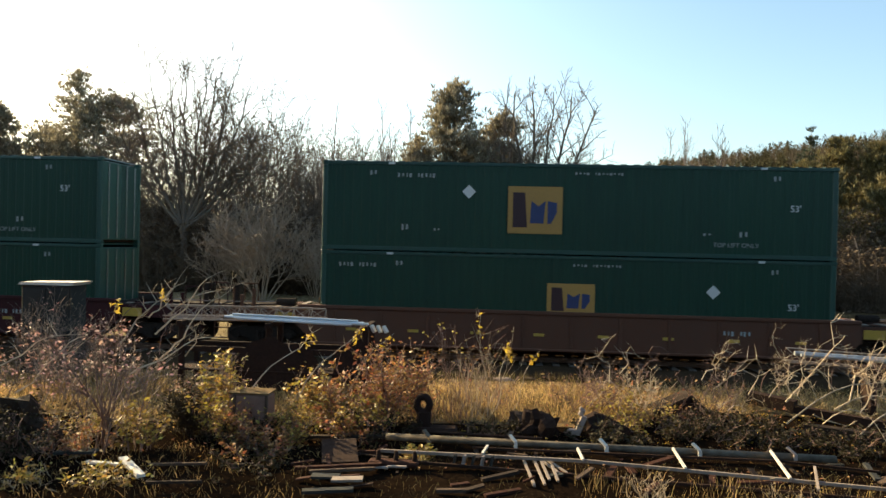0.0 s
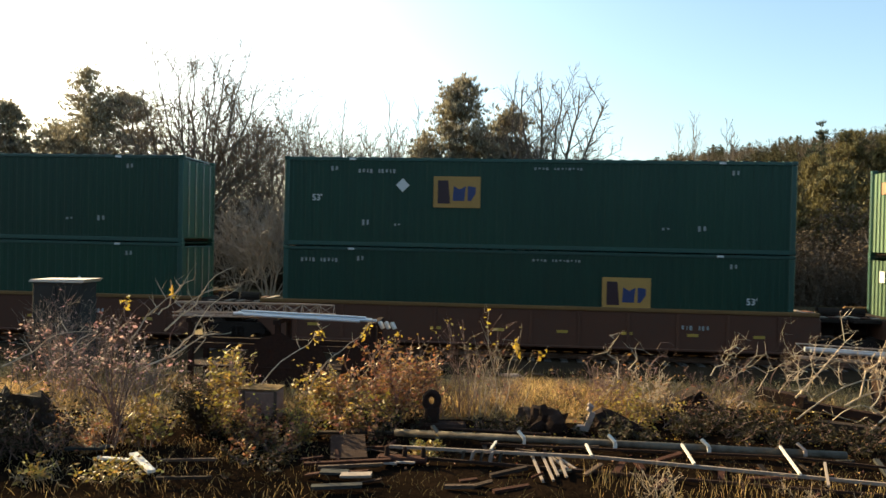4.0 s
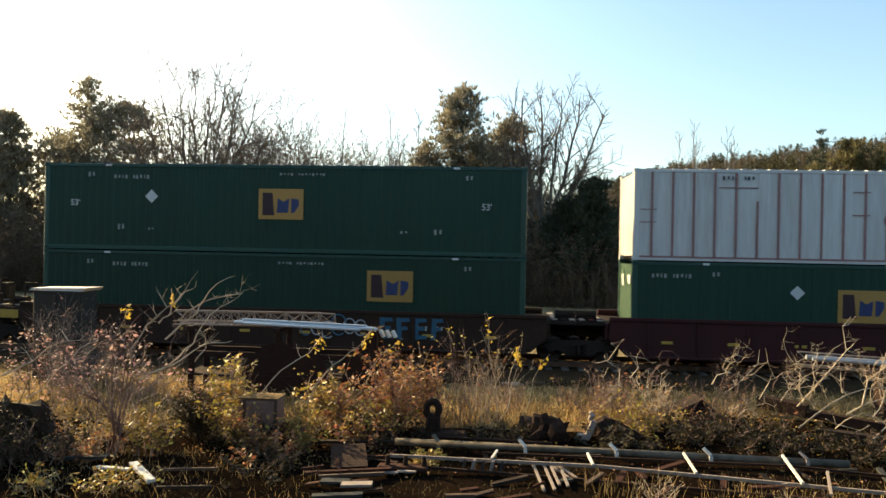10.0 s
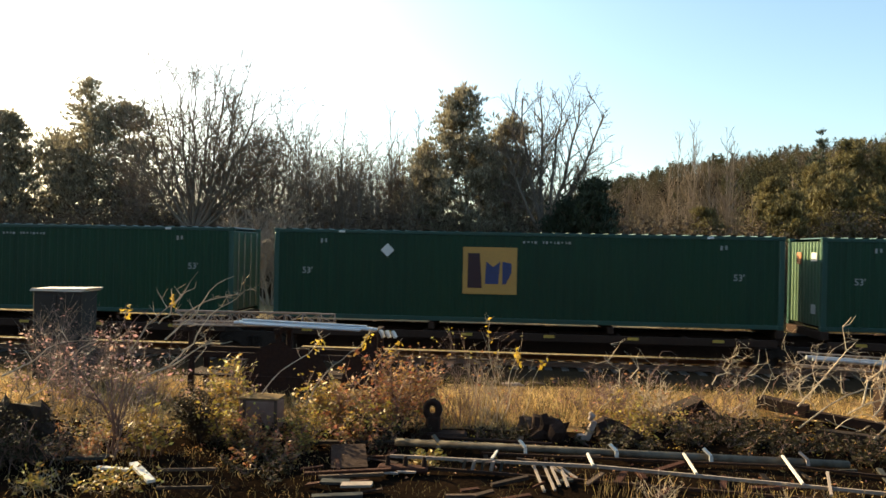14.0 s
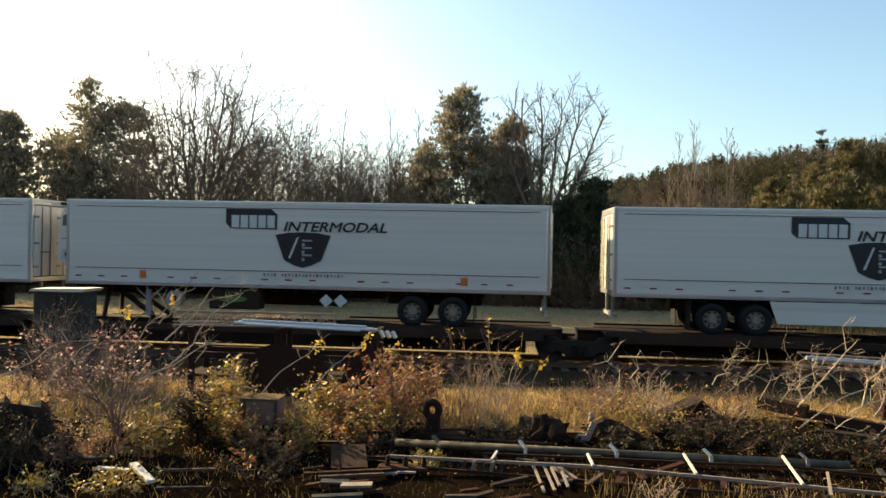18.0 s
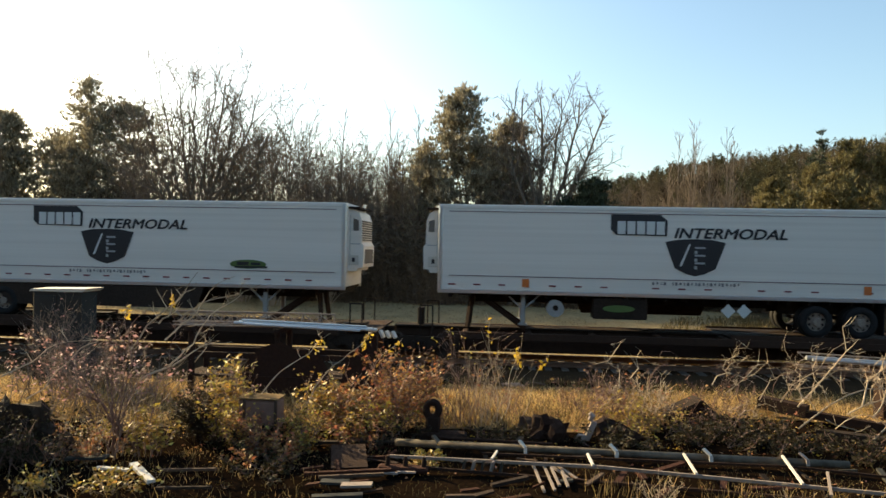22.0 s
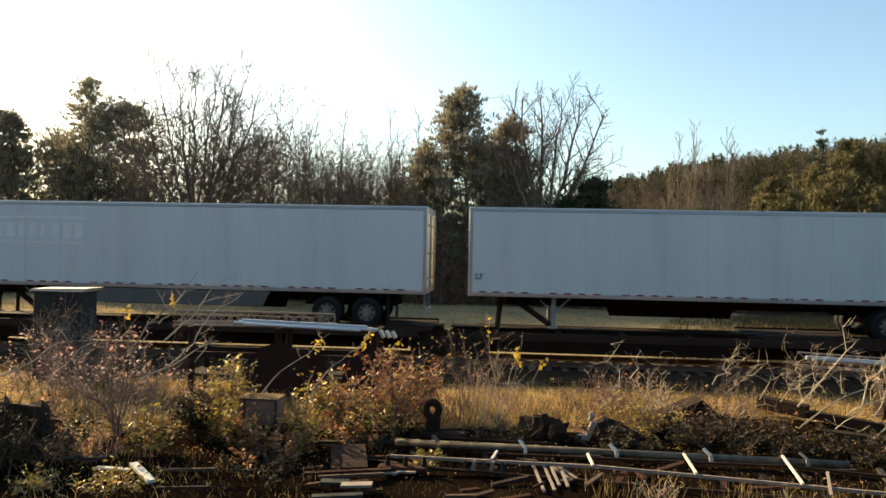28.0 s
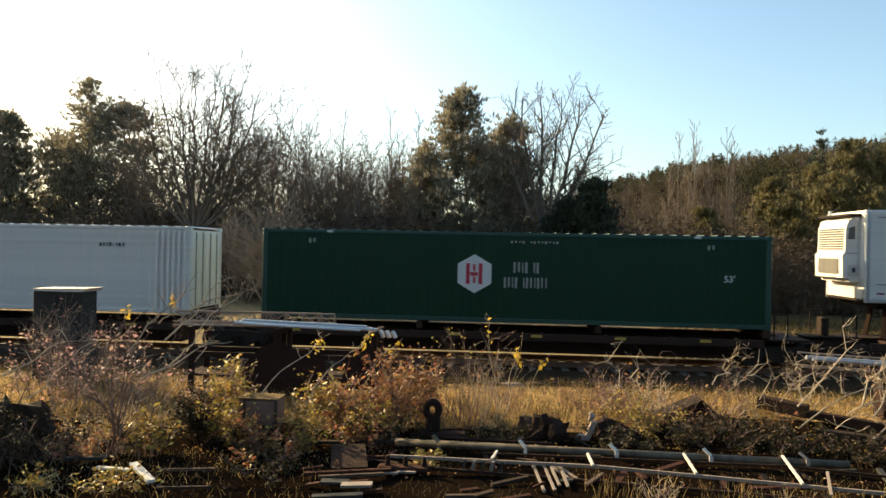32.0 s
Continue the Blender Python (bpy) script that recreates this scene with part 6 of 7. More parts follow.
blades("verge_weeds", "dull brown weeds and brush where the verge ends", GRASS_DULL, (6, 34, 26.9, 44), 16000, 0.38, 69, 0.5, 0.022, 1.2, keep=lambda x, y: x > verge_end(y) - 3.5 - 3 * noise.noise((x * 0.6, y * 0.6, 8)), level=height)
blades("verge_grass", "pale grass verge beyond the track", VERGE_BLADE, (-40, 40, 27, 49), 30000, 0.09, 64, 0.9, 0.028, keep=lambda x, y: x < verge_end(y), level=height)
blades("bank_grass", "sparse dead grass on the bank before the track", GRASS_DULL, (-17, 17, 16.4, 21.4), 4200, 0.13, 69, 0.7, 0.010, 1.6, level=height)
blades("bank_straw", "scattered straw on the bank before the track", GRASS_GOLD, (-17, 17, 16.4, 19.4), 1500, 0.10, 70, 1.1, 0.010, 2.2, level=height)
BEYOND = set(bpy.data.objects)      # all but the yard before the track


def straw_edge(x):
    """The near edge of the straw, on the yard's plan."""
    return 15.4 + 0.7 * smooth(-8, 0, x) + 2.2 * smooth(2.5, 5.5, x) + 0.5 * noise.noise((x * 0.9, 0, 4))


blades("dry_grass", "golden dry grass in the sun before the track", GRASS_GOLD, (-16, 17, 15.8, 21.3), 34000, 0.17, 61, 1.2, 0.011, 2.6, lambda x, y: straw_edge(x) < y < 20.4 + 0.10 * max(-4, min(9, x)))
blades("tall_dry_grass", "tall straw-coloured stalks of dry grass", GRASS_GOLD, (-12, 9, 15.6, 19.6), 5200, 0.40, 62, 0.55, 0.009, 2.6, lambda x, y: y > straw_edge(x))
blades("dark_stalks", "dark dead stalks standing in the straw", GRASS_DULL, (-12, 9, 15.8, 19.8), 1800, 0.42, 68, 0.35, 0.007, 2.6, lambda x, y: y > straw_edge(x))
blades("near_weeds", "sparse golden weeds over dark soil", GRASS_GOLD, (-9.5, -3.0, 10.2, 13.4), 700, 0.20, 66, 0.6, 0.0035, 2.2)
blades("near_weeds", "sparse golden weeds over dark soil", GRASS_GOLD, (1.5, 7.5, 10.8, 12.6), 500, 0.34, 67, 0.35, 0.0035, 2.4)
blades("weeds", "dull brown and green weeds over dark soil", GRASS_DULL, (-13, 12, 9.8, 15.4), 4200, 0.16, 63, 0.7, 0.0045, 2.4)
blades("trackside_weeds", "thin dead weeds beside the ballast", GRASS_DULL, (-16, 16, 20.4, 21.6), 3500, 0.28, 65, 0.3, 0.010, 0.8)


def shrub(name, label, at, tall, wide, stems, leaves, leaf_mat, seed, leaf=0.045, stem_mat=RED_STEM, lean=(0, 0), low=0.15, rad=0.016, kids=4, group="shrubs before the track", stem_label=""):
    """A many-stemmed shrub with twigs and scattered leaves."""
    r = random.Random(seed)
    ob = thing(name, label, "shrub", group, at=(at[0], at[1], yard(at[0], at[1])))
    wood, leafs = Form(), Form()
    tips = []
    for _ in range(stems):
        p = Vector((r.gauss(0, wide * 0.22), r.gauss(0, wide * 0.22), -0.1))
        d = Vector((r.uniform(-1, 1) * wide / tall * 0.6 + lean[0], r.uniform(-1, 1) * wide / tall * 0.5 + lean[1], 1))
        L = tall * r.uniform(0.55, 1.05)
        ra = rad * r.uniform(0.6, 1.2)
        for s in range(5):
            d = d.normalized() + Vector((r.uniform(-0.2, 0.2), r.uniform(-0.2, 0.2), r.uniform(-0.12, 0.08)))
            q = p + d.normalized() * L / 5
            wood.tube(p, q, ra * (1 - s / 6), ra * (1 - (s + 1) / 6), n=5, caps=False)
            if s:
                for _ in range(kids):
                    e = q + Vector((r.uniform(-1, 1), r.uniform(-1, 1), r.uniform(-0.3, 0.9))) * tall * 0.16
                    m = p.lerp(q, r.random())
                    wood.tube(m, e, ra * 0.4, 0.003, n=3, caps=False)
                    tips.append(e)
                    tips.append(m.lerp(e, 0.5))
            tips.append(q)
            p = q
    part("stem", wood, stem_mat, ob, stem_label)["kind"] = "stuff"
    if leaves:
        for _ in range(leaves):
            c = r.choice(tips)
            if c.z > tall * low:
                scatter_leaves(leafs, r, c, (0.05, 0.05, 0.05), 1, leaf)
        part("foliage", leafs, leaf_mat, ob)["kind"] = "stuff"
    return ob


shrub("pink_shrub", "bare-stemmed shrub with dusty pink leaves", (-7.4, 13.3), 2.6, 1.2, 15, 560, LEAF_PINK, 71, 0.051, low=0.58, rad=0.022, lean=(0.06, 0))
shrub("leafy_shrub", "low yellow-green leafy shrub", (-6.8, 13.2), 0.95, 0.45, 9, 240, LEAF_YELLOW, 72, 0.067)
shrub("yellow_shrub", "yellow-green shrub with thin stems in the sun", (-5.6, 14.5), 1.75, 0.6, 13, 560, LEAF_YELLOW, 73, 0.063, low=0.1)
shrub("yellow_shrub", "yellow-green shrub with thin stems in the sun", (-3.9, 15.6), 1.35, 1.1, 14, 660, LEAF_YELLOW, 92, 0.059, low=0.1)
shrub("red_shrub", "reddish-brown leafy shrub before the grass", (-2.35, 15.7), 1.9, 1.1, 20, 1250, LEAF_RED, 74, 0.056, low=0.08)
shrub("red_shrub", "reddish-brown leafy shrub before the grass", (-1.8, 16.3), 1.75, 0.9, 13, 800, LEAF_RED, 93, 0.056, low=0.08)
shrub("mixed_shrub", "brown and yellow shrub before the grass", (-3.35, 15.5), 1.3, 1.5, 18, 850, LEAF_RED, 75, 0.056, low=0.05)
shrub("green_shrub", "low dull green shrub", (-2.9, 14.8), 0.95, 1.3, 14, 560, LEAF_YELLOW, 76, 0.055, low=0.02)
shrub("brown_shrub", "dull brown leafy shrub in the shade", (-4.4, 13.5), 0.6, 1.5, 18, 780, LEAF_RED, 77, 0.055, low=0.02)
shrub("brown_shrub", "dull brown leafy shrub in the shade", (-2.7, 14.6), 0.75, 1.2, 16, 780, LEAF_RED, 94, 0.051, low=0.02)
shrub("dry_weed", "thin upright dead weeds", (-0.3, 16.5), 2.2, 1.0, 22, 72, LEAF_RED, 78, 0.043, PALE_TWIG, rad=0.010, kids=1)
shrub("tall_weed", "slim reddish weeds with a bright tip", (-0.75, 16.2), 2.35, 0.8, 18, 120, LEAF_GOLD, 79, 0.043, RED_STEM, low=0.6, rad=0.010, kids=2)
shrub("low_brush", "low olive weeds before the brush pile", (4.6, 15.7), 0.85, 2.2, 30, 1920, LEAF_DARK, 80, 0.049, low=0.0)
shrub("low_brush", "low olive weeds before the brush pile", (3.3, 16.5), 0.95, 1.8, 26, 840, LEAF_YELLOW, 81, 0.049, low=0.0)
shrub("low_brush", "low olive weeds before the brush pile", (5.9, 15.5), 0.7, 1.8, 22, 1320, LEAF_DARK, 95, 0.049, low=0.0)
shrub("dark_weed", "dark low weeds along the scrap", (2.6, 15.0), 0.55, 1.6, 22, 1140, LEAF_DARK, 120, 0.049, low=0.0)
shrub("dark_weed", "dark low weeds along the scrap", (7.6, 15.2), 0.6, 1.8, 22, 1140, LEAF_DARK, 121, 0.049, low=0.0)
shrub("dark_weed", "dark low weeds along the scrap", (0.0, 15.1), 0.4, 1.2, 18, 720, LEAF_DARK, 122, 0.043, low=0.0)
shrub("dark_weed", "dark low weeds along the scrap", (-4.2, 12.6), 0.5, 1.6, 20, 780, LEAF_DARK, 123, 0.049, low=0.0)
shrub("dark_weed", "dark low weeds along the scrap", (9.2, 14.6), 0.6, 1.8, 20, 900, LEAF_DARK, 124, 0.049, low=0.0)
# brambles added in a dark colour, as the shade between the lit shrubs
shrub("dark_bramble", "dark tangled bramble added for shade between the lit shrubs", (-6.35, 14.6), 1.35, 0.8, 30, 1100, LEAF_DARK, 150, 0.045, OLD_WOOD, low=0.0, kids=6)
shrub("dark_bramble", "dark tangled bramble added for shade between the lit shrubs", (-4.9, 14.1), 0.7, 1.2, 26, 900, LEAF_DARK, 151, 0.045, OLD_WOOD, low=0.0, kids=6)
shrub("dark_bramble", "dark tangled bramble added for shade between the lit shrubs", (-2.6, 15.0), 0.75, 1.3, 26, 900, LEAF_DARK, 152, 0.045, OLD_WOOD, low=0.0, kids=6)
shrub("grey_brush", "tangled grey twigs with a few pale leaves", (-10.4, 16.2), 1.8, 1.8, 14, 252, LEAF_PINK, 82, 0.049, TWIG)
shrub("grey_brush", "tangled grey twigs with a few pale leaves", (-9.0, 16.8), 1.5, 1.8, 12, 228, LEAF_PINK, 83, 0.049, TWIG)
shrub("grey_brush", "tangled grey twigs with a few pale leaves", (-12.0, 17.4), 1.9, 2.0, 14, 252, LEAF_PINK, 96, 0.049, TWIG)
shrub("grey_brush", "tangled grey twigs with a few pale leaves", (-6.9, 16.4), 1.5, 1.8, 12, 180, LEAF_PINK, 97, 0.049, TWIG)
shrub("straw_clump", "clump of straw weeds at the near edge", (2.6, 11.6), 0.65, 0.9, 22, 0, LEAF_RED, 84, 0.037, PALE_TWIG, rad=0.007, kids=1)
shrub("straw_clump", "clump of straw weeds at the near edge", (5.0, 11.8), 0.5, 0.9, 22, 0, LEAF_RED, 98, 0.037, PALE_TWIG, rad=0.007, kids=1)
shrub("straw_clump", "clump of straw weeds at the near edge", (-6.4, 11.4), 0.55, 1.2, 30, 420, LEAF_YELLOW, 85, 0.049, PALE_TWIG, rad=0.007, kids=1)
shrub("straw_clump", "clump of straw weeds at the near edge", (-7.6, 11.2), 0.5, 0.8, 24, 240, LEAF_YELLOW, 99, 0.049, PALE_TWIG, rad=0.007, kids=1)
shrub("pipe_weed", "yellowish weeds growing through the pipe frame", (-1.45, 13.55), 0.36, 0.8, 20, 480, LEAF_YELLOW, 100, 0.049, PALE_TWIG, rad=0.007, low=0.0)
for k, (x, y, h, w) in enumerate(((0.2, 17.6, 1.1, 1.2), (1.3, 16.9, 0.9, 1.5), (2.0, 18.2, 1.0, 1.6), (3.6, 17.2, 0.9, 1.5), (4.9, 16.8, 1.0, 1.6), (6.2, 16.9, 0.9, 1.4))):
    shrub("dead_brush", "brown twiggy dead weeds standing in the straw", (x, y), h, w, 26, 90, LEAF_RED, 160 + k, 0.036, GRASS_DULL if k % 2 else RED_STEM, rad=0.007, kids=2, low=0.1)
shrub("vine_heap", "heap of pale curling vines", (2.7, 17.4), 1.45, 1.8, 26, 96, LEAF_RED, 86, 0.049, RED_STEM, rad=0.014, kids=3)
shrub("vine_heap", "heap of pale curling vines", (3.9, 17.6), 1.35, 1.6, 20, 84, LEAF_RED, 101, 0.049, PALE_TWIG, rad=0.014, kids=3)
shrub("vine_heap", "heap of pale curling vines", (5.4, 18.2), 1.2, 1.9, 20, 72, LEAF_RED, 87, 0.049, RED_STEM, rad=0.014, kids=3)


def litter(name, label, mat, area, count, size, seed):
    """Fallen leaves lying about."""
    r = random.Random(seed)
    f = Form()
    for _ in range(count):
        x, y = r.uniform(*area[:2]), r.uniform(*area[2:])
        if noise.noise((x * 0.8, y * 0.8, seed)) > r.uniform(-0.5, 0.7):
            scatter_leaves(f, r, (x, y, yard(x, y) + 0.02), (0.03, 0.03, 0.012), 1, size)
    return tagged(new(name, f.mesh(name, mat)), label, "leaves", kind="stuff")


litter("leaf_litter", "fallen brown leaves on the soil", LEAF_RED, (-12, 11, 12.5, 17), 4000, 0.035, 103)
litter("pale_litter", "scattered straw-coloured leaves on the soil", LEAF_GOLD, (-12, 11, 14.8, 20), 4000, 0.035, 104)
# long arching stems over the pink shrub
def arching(name, label, start, end, sag, r, mat, seed, shoots=6, leaves=0, curl=0.0):
    q = random.Random(seed)
    ob = thing(name, label, "branch", "loose branches", at=start)
    f, tw, lf = Form(), Form(), Form()
    a, b = Vector((0, 0, 0)), Vector(end) - Vector(start)
    n = 10
    jog = 0.03 + 0.02 * (b.length < 1.2)
    pts = [a.lerp(b, i / n) + Vector((q.uniform(-jog, jog), q.uniform(-jog, jog), sag * math.sin(math.pi * i / n) + q.uniform(-0.02, 0.02))) for i in range(n + 1)]
    w0, w1 = q.uniform(0, 6.28), q.uniform(0.7, 1.2)
    pts = [p + Vector((math.sin(w0 + w1 * i) - math.sin(w0), 0.5 * math.sin(w0 + 0.8 * i) - 0.5 * math.sin(w0), math.cos(w0 + w1 * i) - math.cos(w0))) * curl for i, p in enumerate(pts)]
    f.bent(pts, [r * (1.05 - 0.8 * i / n) for i in range(n + 1)], 6)
    for i in range(2, n):
        p = pts[i]
        if q.random() < shoots / n:
            e = p + Vector((q.uniform(-0.5, 0.6), q.uniform(-0.3, 0.3), q.uniform(-0.1, 0.6))) * (b.length * 0.28)
            m = p.lerp(e, 0.5) + Vector((q.uniform(-0.06, 0.06), 0, q.uniform(-0.06, 0.06)))
            tw.bent([p, m, e], [r * 0.5, r * 0.34, r * 0.12], 4)
            for _ in range(2):
                tw.bent([m, m + Vector((q.uniform(-0.2, 0.2), q.uniform(-0.1, 0.1), q.uniform(0.0, 0.25)))], [r * 0.26, r * 0.1], 3)
        if leaves and i > 0.78 * n:
            scatter_leaves(lf, q, p - Vector((0, 0, 0.06)), (0.05, 0.05, 0.07), leaves * 2, 0.062, 1.0)
    part("stem", f, mat, ob)
    if tw.v:
        part("twig", tw, mat, ob)["kind"] = "stuff"
    if leaves:
        part("foliage", lf, LEAF_GOLD, ob)["kind"] = "stuff"
    return ob


for k, (a, b, sag, r, mat, lv) in enumerate((
        ((-7.47, 13.6, 1.28), (-6.07, 13.9, 2.98), 0.06, 0.019, PALE_TWIG, 0),
        ((-6.97, 13.8, 1.97), (-6.19, 14.0, 2.9), 0.03, 0.016, PALE_TWIG, 0),
        ((-6.82, 13.9, 1.62), (-5.6, 14.1, 2.97), 0.05, 0.018, PALE_TWIG, 0),
        ((-7.13, 13.5, 0.85), (-5.53, 14.0, 1.67), 0.12, 0.02, PALE_TWIG, 0),
        ((-6.71, 13.8, 1.1), (-5.38, 14.2, 2.71), 0.08, 0.017, PALE_TWIG, 0),
        ((-6.58, 14.0, 2.03), (-4.98, 14.3, 2.69), 0.1, 0.015, PALE_TWIG, 0),
        ((-7.81, 13.6, 1.18), (-7.11, 13.7, 2.32), 0.03, 0.014, RED_STEM, 0),
        ((-8.6, 13.4, 1.14), (-7.9, 13.6, 1.76), 0.05, 0.013, PALE_TWIG, 0),
        ((-6.32, 14.2, 1.15), (-6.1, 14.3, 1.87), 0.02, 0.013, PALE_TWIG, 0),
        ((-7.49, 13.8, 1.07), (-7.71, 13.8, 2.42), 0.05, 0.010, RED_STEM, 4), ((-6.78, 14.0, 1.17), (-6.76, 14.1, 2.56), 0.04, 0.010, RED_STEM, 2),
        ((-5.2, 14.4, 0.1), (-3.6, 15.2, 1.65), 0.15, 0.016, PALE_TWIG, 4), ((-4.2, 15.0, 0.1), (-2.75, 15.8, 1.75), 0.1, 0.017, PALE_TWIG, 5),
        ((0.1, 16.2, -0.3), (0.42, 16.5, 1.45), 0.1, 0.010, PALE_TWIG, 6), ((-10.9, 14.6, 0.6), (-8.9, 14.9, 1.5), 0.2, 0.016, PALE_TWIG, 0),
        ((-9.8, 13.9, 0.3), (-8.2, 14.2, 1.6), 0.1, 0.014, PALE_TWIG, 0), ((-3.4, 15.4, 0.0), (-2.2, 15.7, 1.6), 0.1, 0.014, PALE_TWIG, 3),
        ((0.0, 16.4, -0.4), (-0.4, 16.5, 2.2), 0.0, 0.010, PALE_TWIG, 2), ((0.5, 16.4, -0.4), (1.1, 16.6, 1.2), 0.1, 0.009, PALE_TWIG, 2))):
    arching("arching_stem", "stem with yellow leaves at its tip" if lv else "long thin stem arching over the shrubs", a, b, sag, r * 1.1, mat, k + 1, 5, lv, 0.05)
for k, (a, b, s, r) in enumerate((((8.3, 16.4, 0.0), (9.9, 17.4, 1.75), 0.2, 0.026), ((6.6, 16.0, -0.2), (10.0, 16.4, 0.75), 0.35, 0.035), ((7.8, 15.4, -0.2), (10.2, 15.8, 0.9), 0.3, 0.03),
                                     ((6.9, 17.6, 0.2), (8.6, 17.9, 1.6), 0.1, 0.02),
                                     ((8.8, 15.6, -0.1), (10.2, 15.0, 0.3), 0.2, 0.025), ((7.0, 15.2, 0.0), (8.2, 14.8, -0.3), 0.3, 0.022), ((7.4, 17.8, 0.0), (7.0, 18.2, 1.7), 0.0, 0.018), ((9.0, 17.2, 0.2), (8.2, 17.6, 1.5), 0.1, 0.02))):
    arching("dead_branch", "pale dead branch of the brush pile", a, b, s, r * 0.52, PALE_TWIG, 20 + k, shoots=8, curl=0.10)

# crooked pale limbs of the brush pile
CROOKED = (((7.0, 0.05), (7.35, 0.5), (7.75, 1.05), (8.05, 1.4), (8.0, 1.95)), ((7.4, 0.85), (7.7, 0.85), (7.95, 0.68), (8.0, 0.4)), ((8.15, -0.1), (8.5, 0.15), (8.85, 0.28), (9.3, 0.28)), ((8.4, 0.15), (8.6, 0.7), (8.85, 1.0), (9.3, 1.5)),
           ((5.3, 0.3), (5.7, 0.62), (6.1, 1.0), (6.3, 1.05), (6.45, 0.7)), ((6.1, 0.2), (6.35, 0.6), (6.0, 0.78), (5.7, 0.7)), ((6.6, 0.15), (6.8, 0.45), (7.3, 0.55), (7.9, 0.95)),
           ((8.9, 0.2), (8.75, 0.75), (8.95, 1.3), (9.2, 1.45)), ((7.6, -0.2), (7.9, -0.35), (8.4, -0.45), (8.8, -0.25)), ((3.1, 0.6), (3.3, 0.85), (3.25, 1.1), (3.5, 1.05)), ((2.3, 0.9), (2.6, 1.0), (2.8, 1.3), (2.65, 1.4)))
for k, line in enumerate(CROOKED):
    ob = thing("dead_branch", "crooked pale dead limb of the brush pile", "branch", "loose branches", at=(line[0][0], 17.1, line[0][1]))
    q = random.Random(300 + k)
    r = 0.021 if k < 4 else 0.014
    pts = [(x - line[0][0], q.uniform(-0.1, 0.1), z - line[0][1]) for x, z in line]
    tw = Form()
    f = Form().bent(pts, [r * (1 - 0.6 * i / (len(pts) - 1)) for i in range(len(pts))], 6)
    for p in pts[1:]:
        for _ in range(2):
            e = Vector(p) + Vector((q.uniform(-0.3, 0.4), q.uniform(-0.2, 0.2), q.uniform(-0.15, 0.35)))
            tw.bent([p, Vector(p).lerp(e, 0.5) + Vector((0, 0, q.uniform(-0.08, 0.08))), e], [r * 0.5, r * 0.35, r * 0.15], 4)
    part("limb", f, PALE_TWIG, ob)
    part("twig", tw, PALE_TWIG, ob)["kind"] = "stuff"
rng = random.Random(91)
for k in range(38):
    a = Vector((rng.uniform(2.2, 9.8), rng.uniform(16.2, 18.4), rng.uniform(-0.1, 0.7)))
    b = a + Vector((rng.uniform(-0.6, 0.7), rng.uniform(-0.4, 0.4), rng.uniform(0.0, 0.75)))
    arching("dead_branch", "pale dead branch of the brush pile", tuple(a), tuple(b), rng.uniform(-0.2, 0.35), rng.uniform(0.008, 0.014), rng.choice((PALE_TWIG, PALE_TWIG, RED_STEM)), 200 + k, shoots=7, curl=rng.uniform(0.06, 0.16))
rng = random.Random(92)


# ---- loose things on the ground ----
def lattice(name, label, a, b, size, bays, mat, tri=True):
    """A three-legged lattice mast section lying from a to b."""
    ob = thing(name, label, "lattice mast", "steel lattice sections", at=a)
    d = Vector(b) - Vector(a)
    off = [Vector((0, -size / 2, 0)), Vector((0, size / 2, 0)), Vector((0, 0, size * 0.87))]
    for o in off:
        part("leg", Form().tube(o, d + o, 0.022, n=8), mat, ob)
    f = Form()
    for i in range(bays):
        p, q = d * (i / bays), d * ((i + 1) / bays)
        for j in range(3):
            f.tube(p + off[j], q + off[(j + 1) % 3], 0.011, n=5)
            f.tube(q + off[j], q + off[(j + 1) % 3], 0.011, n=5)
    part("lacing", f, mat, ob, "thin diagonal lacing bars")["kind"] = "stuff"
    return ob


rack = thing("steel_rack", "low dark rusty rack that carries the mast sections", "rack", at=(-5.9, 18.9, -0.5))
for x in (-2.4, 0.0, 2.6):
    for y in (-0.5, 0.5):
        part("leg", Form().box(x - 0.07, x + 0.07, y - 0.07, y + 0.07, 0, 1.75, 0.01), RUST, rack)
    part("cross_beam", Form().box(x - 0.08, x + 0.08, -0.7, 0.7, 1.75, 1.88, 0.01), RUST, rack)
for y in (-0.5, 0.5):
    part("long_beam", Form().box(-2.7, 2.9, y - 0.06, y + 0.06, 1.05, 1.2, 0.01), RUST, rack)
part("shelf", Form().box(-2.6, 2.8, -0.6, 0.6, 0.55, 0.60, 0.01), RUST, rack)
# dark irregular sheets added to fill the side of the rack
part("side_sheet", Form().plate([(-0.8, 0.05), (1.5, 0.1), (1.35, 0.9), (1.05, 1.42), (0.5, 1.3), (0.1, 1.55), (-0.5, 1.35), (-0.95, 0.8)], -0.585, -0.57), RUST, rack, "dark irregular sheet filling the rack's side")
part("side_sheet", Form().plate([(1.7, 0.3), (2.8, 0.35), (2.9, 1.0), (2.5, 1.55), (1.9, 1.25)], -0.585, -0.57), RUST, rack, "dark irregular sheet filling the rack's side")
lattice("lattice_mast", "galvanised lattice mast section lying on the rack", (-8.9, 18.75, 1.38), (-4.9, 19.0, 1.38), 0.42, 8, RAIL_GREY)
lattice("lattice_mast", "galvanised lattice mast section lying on the rack", (-9.2, 19.3, 1.40), (-4.6, 19.35, 1.44), 0.30, 10, RAIL_GREY)
bundle = thing("pale_pipe_bundle", "pale grey plastic pipes laid over the mast sections", "pipes", at=(-7.15, 18.45, 1.5))
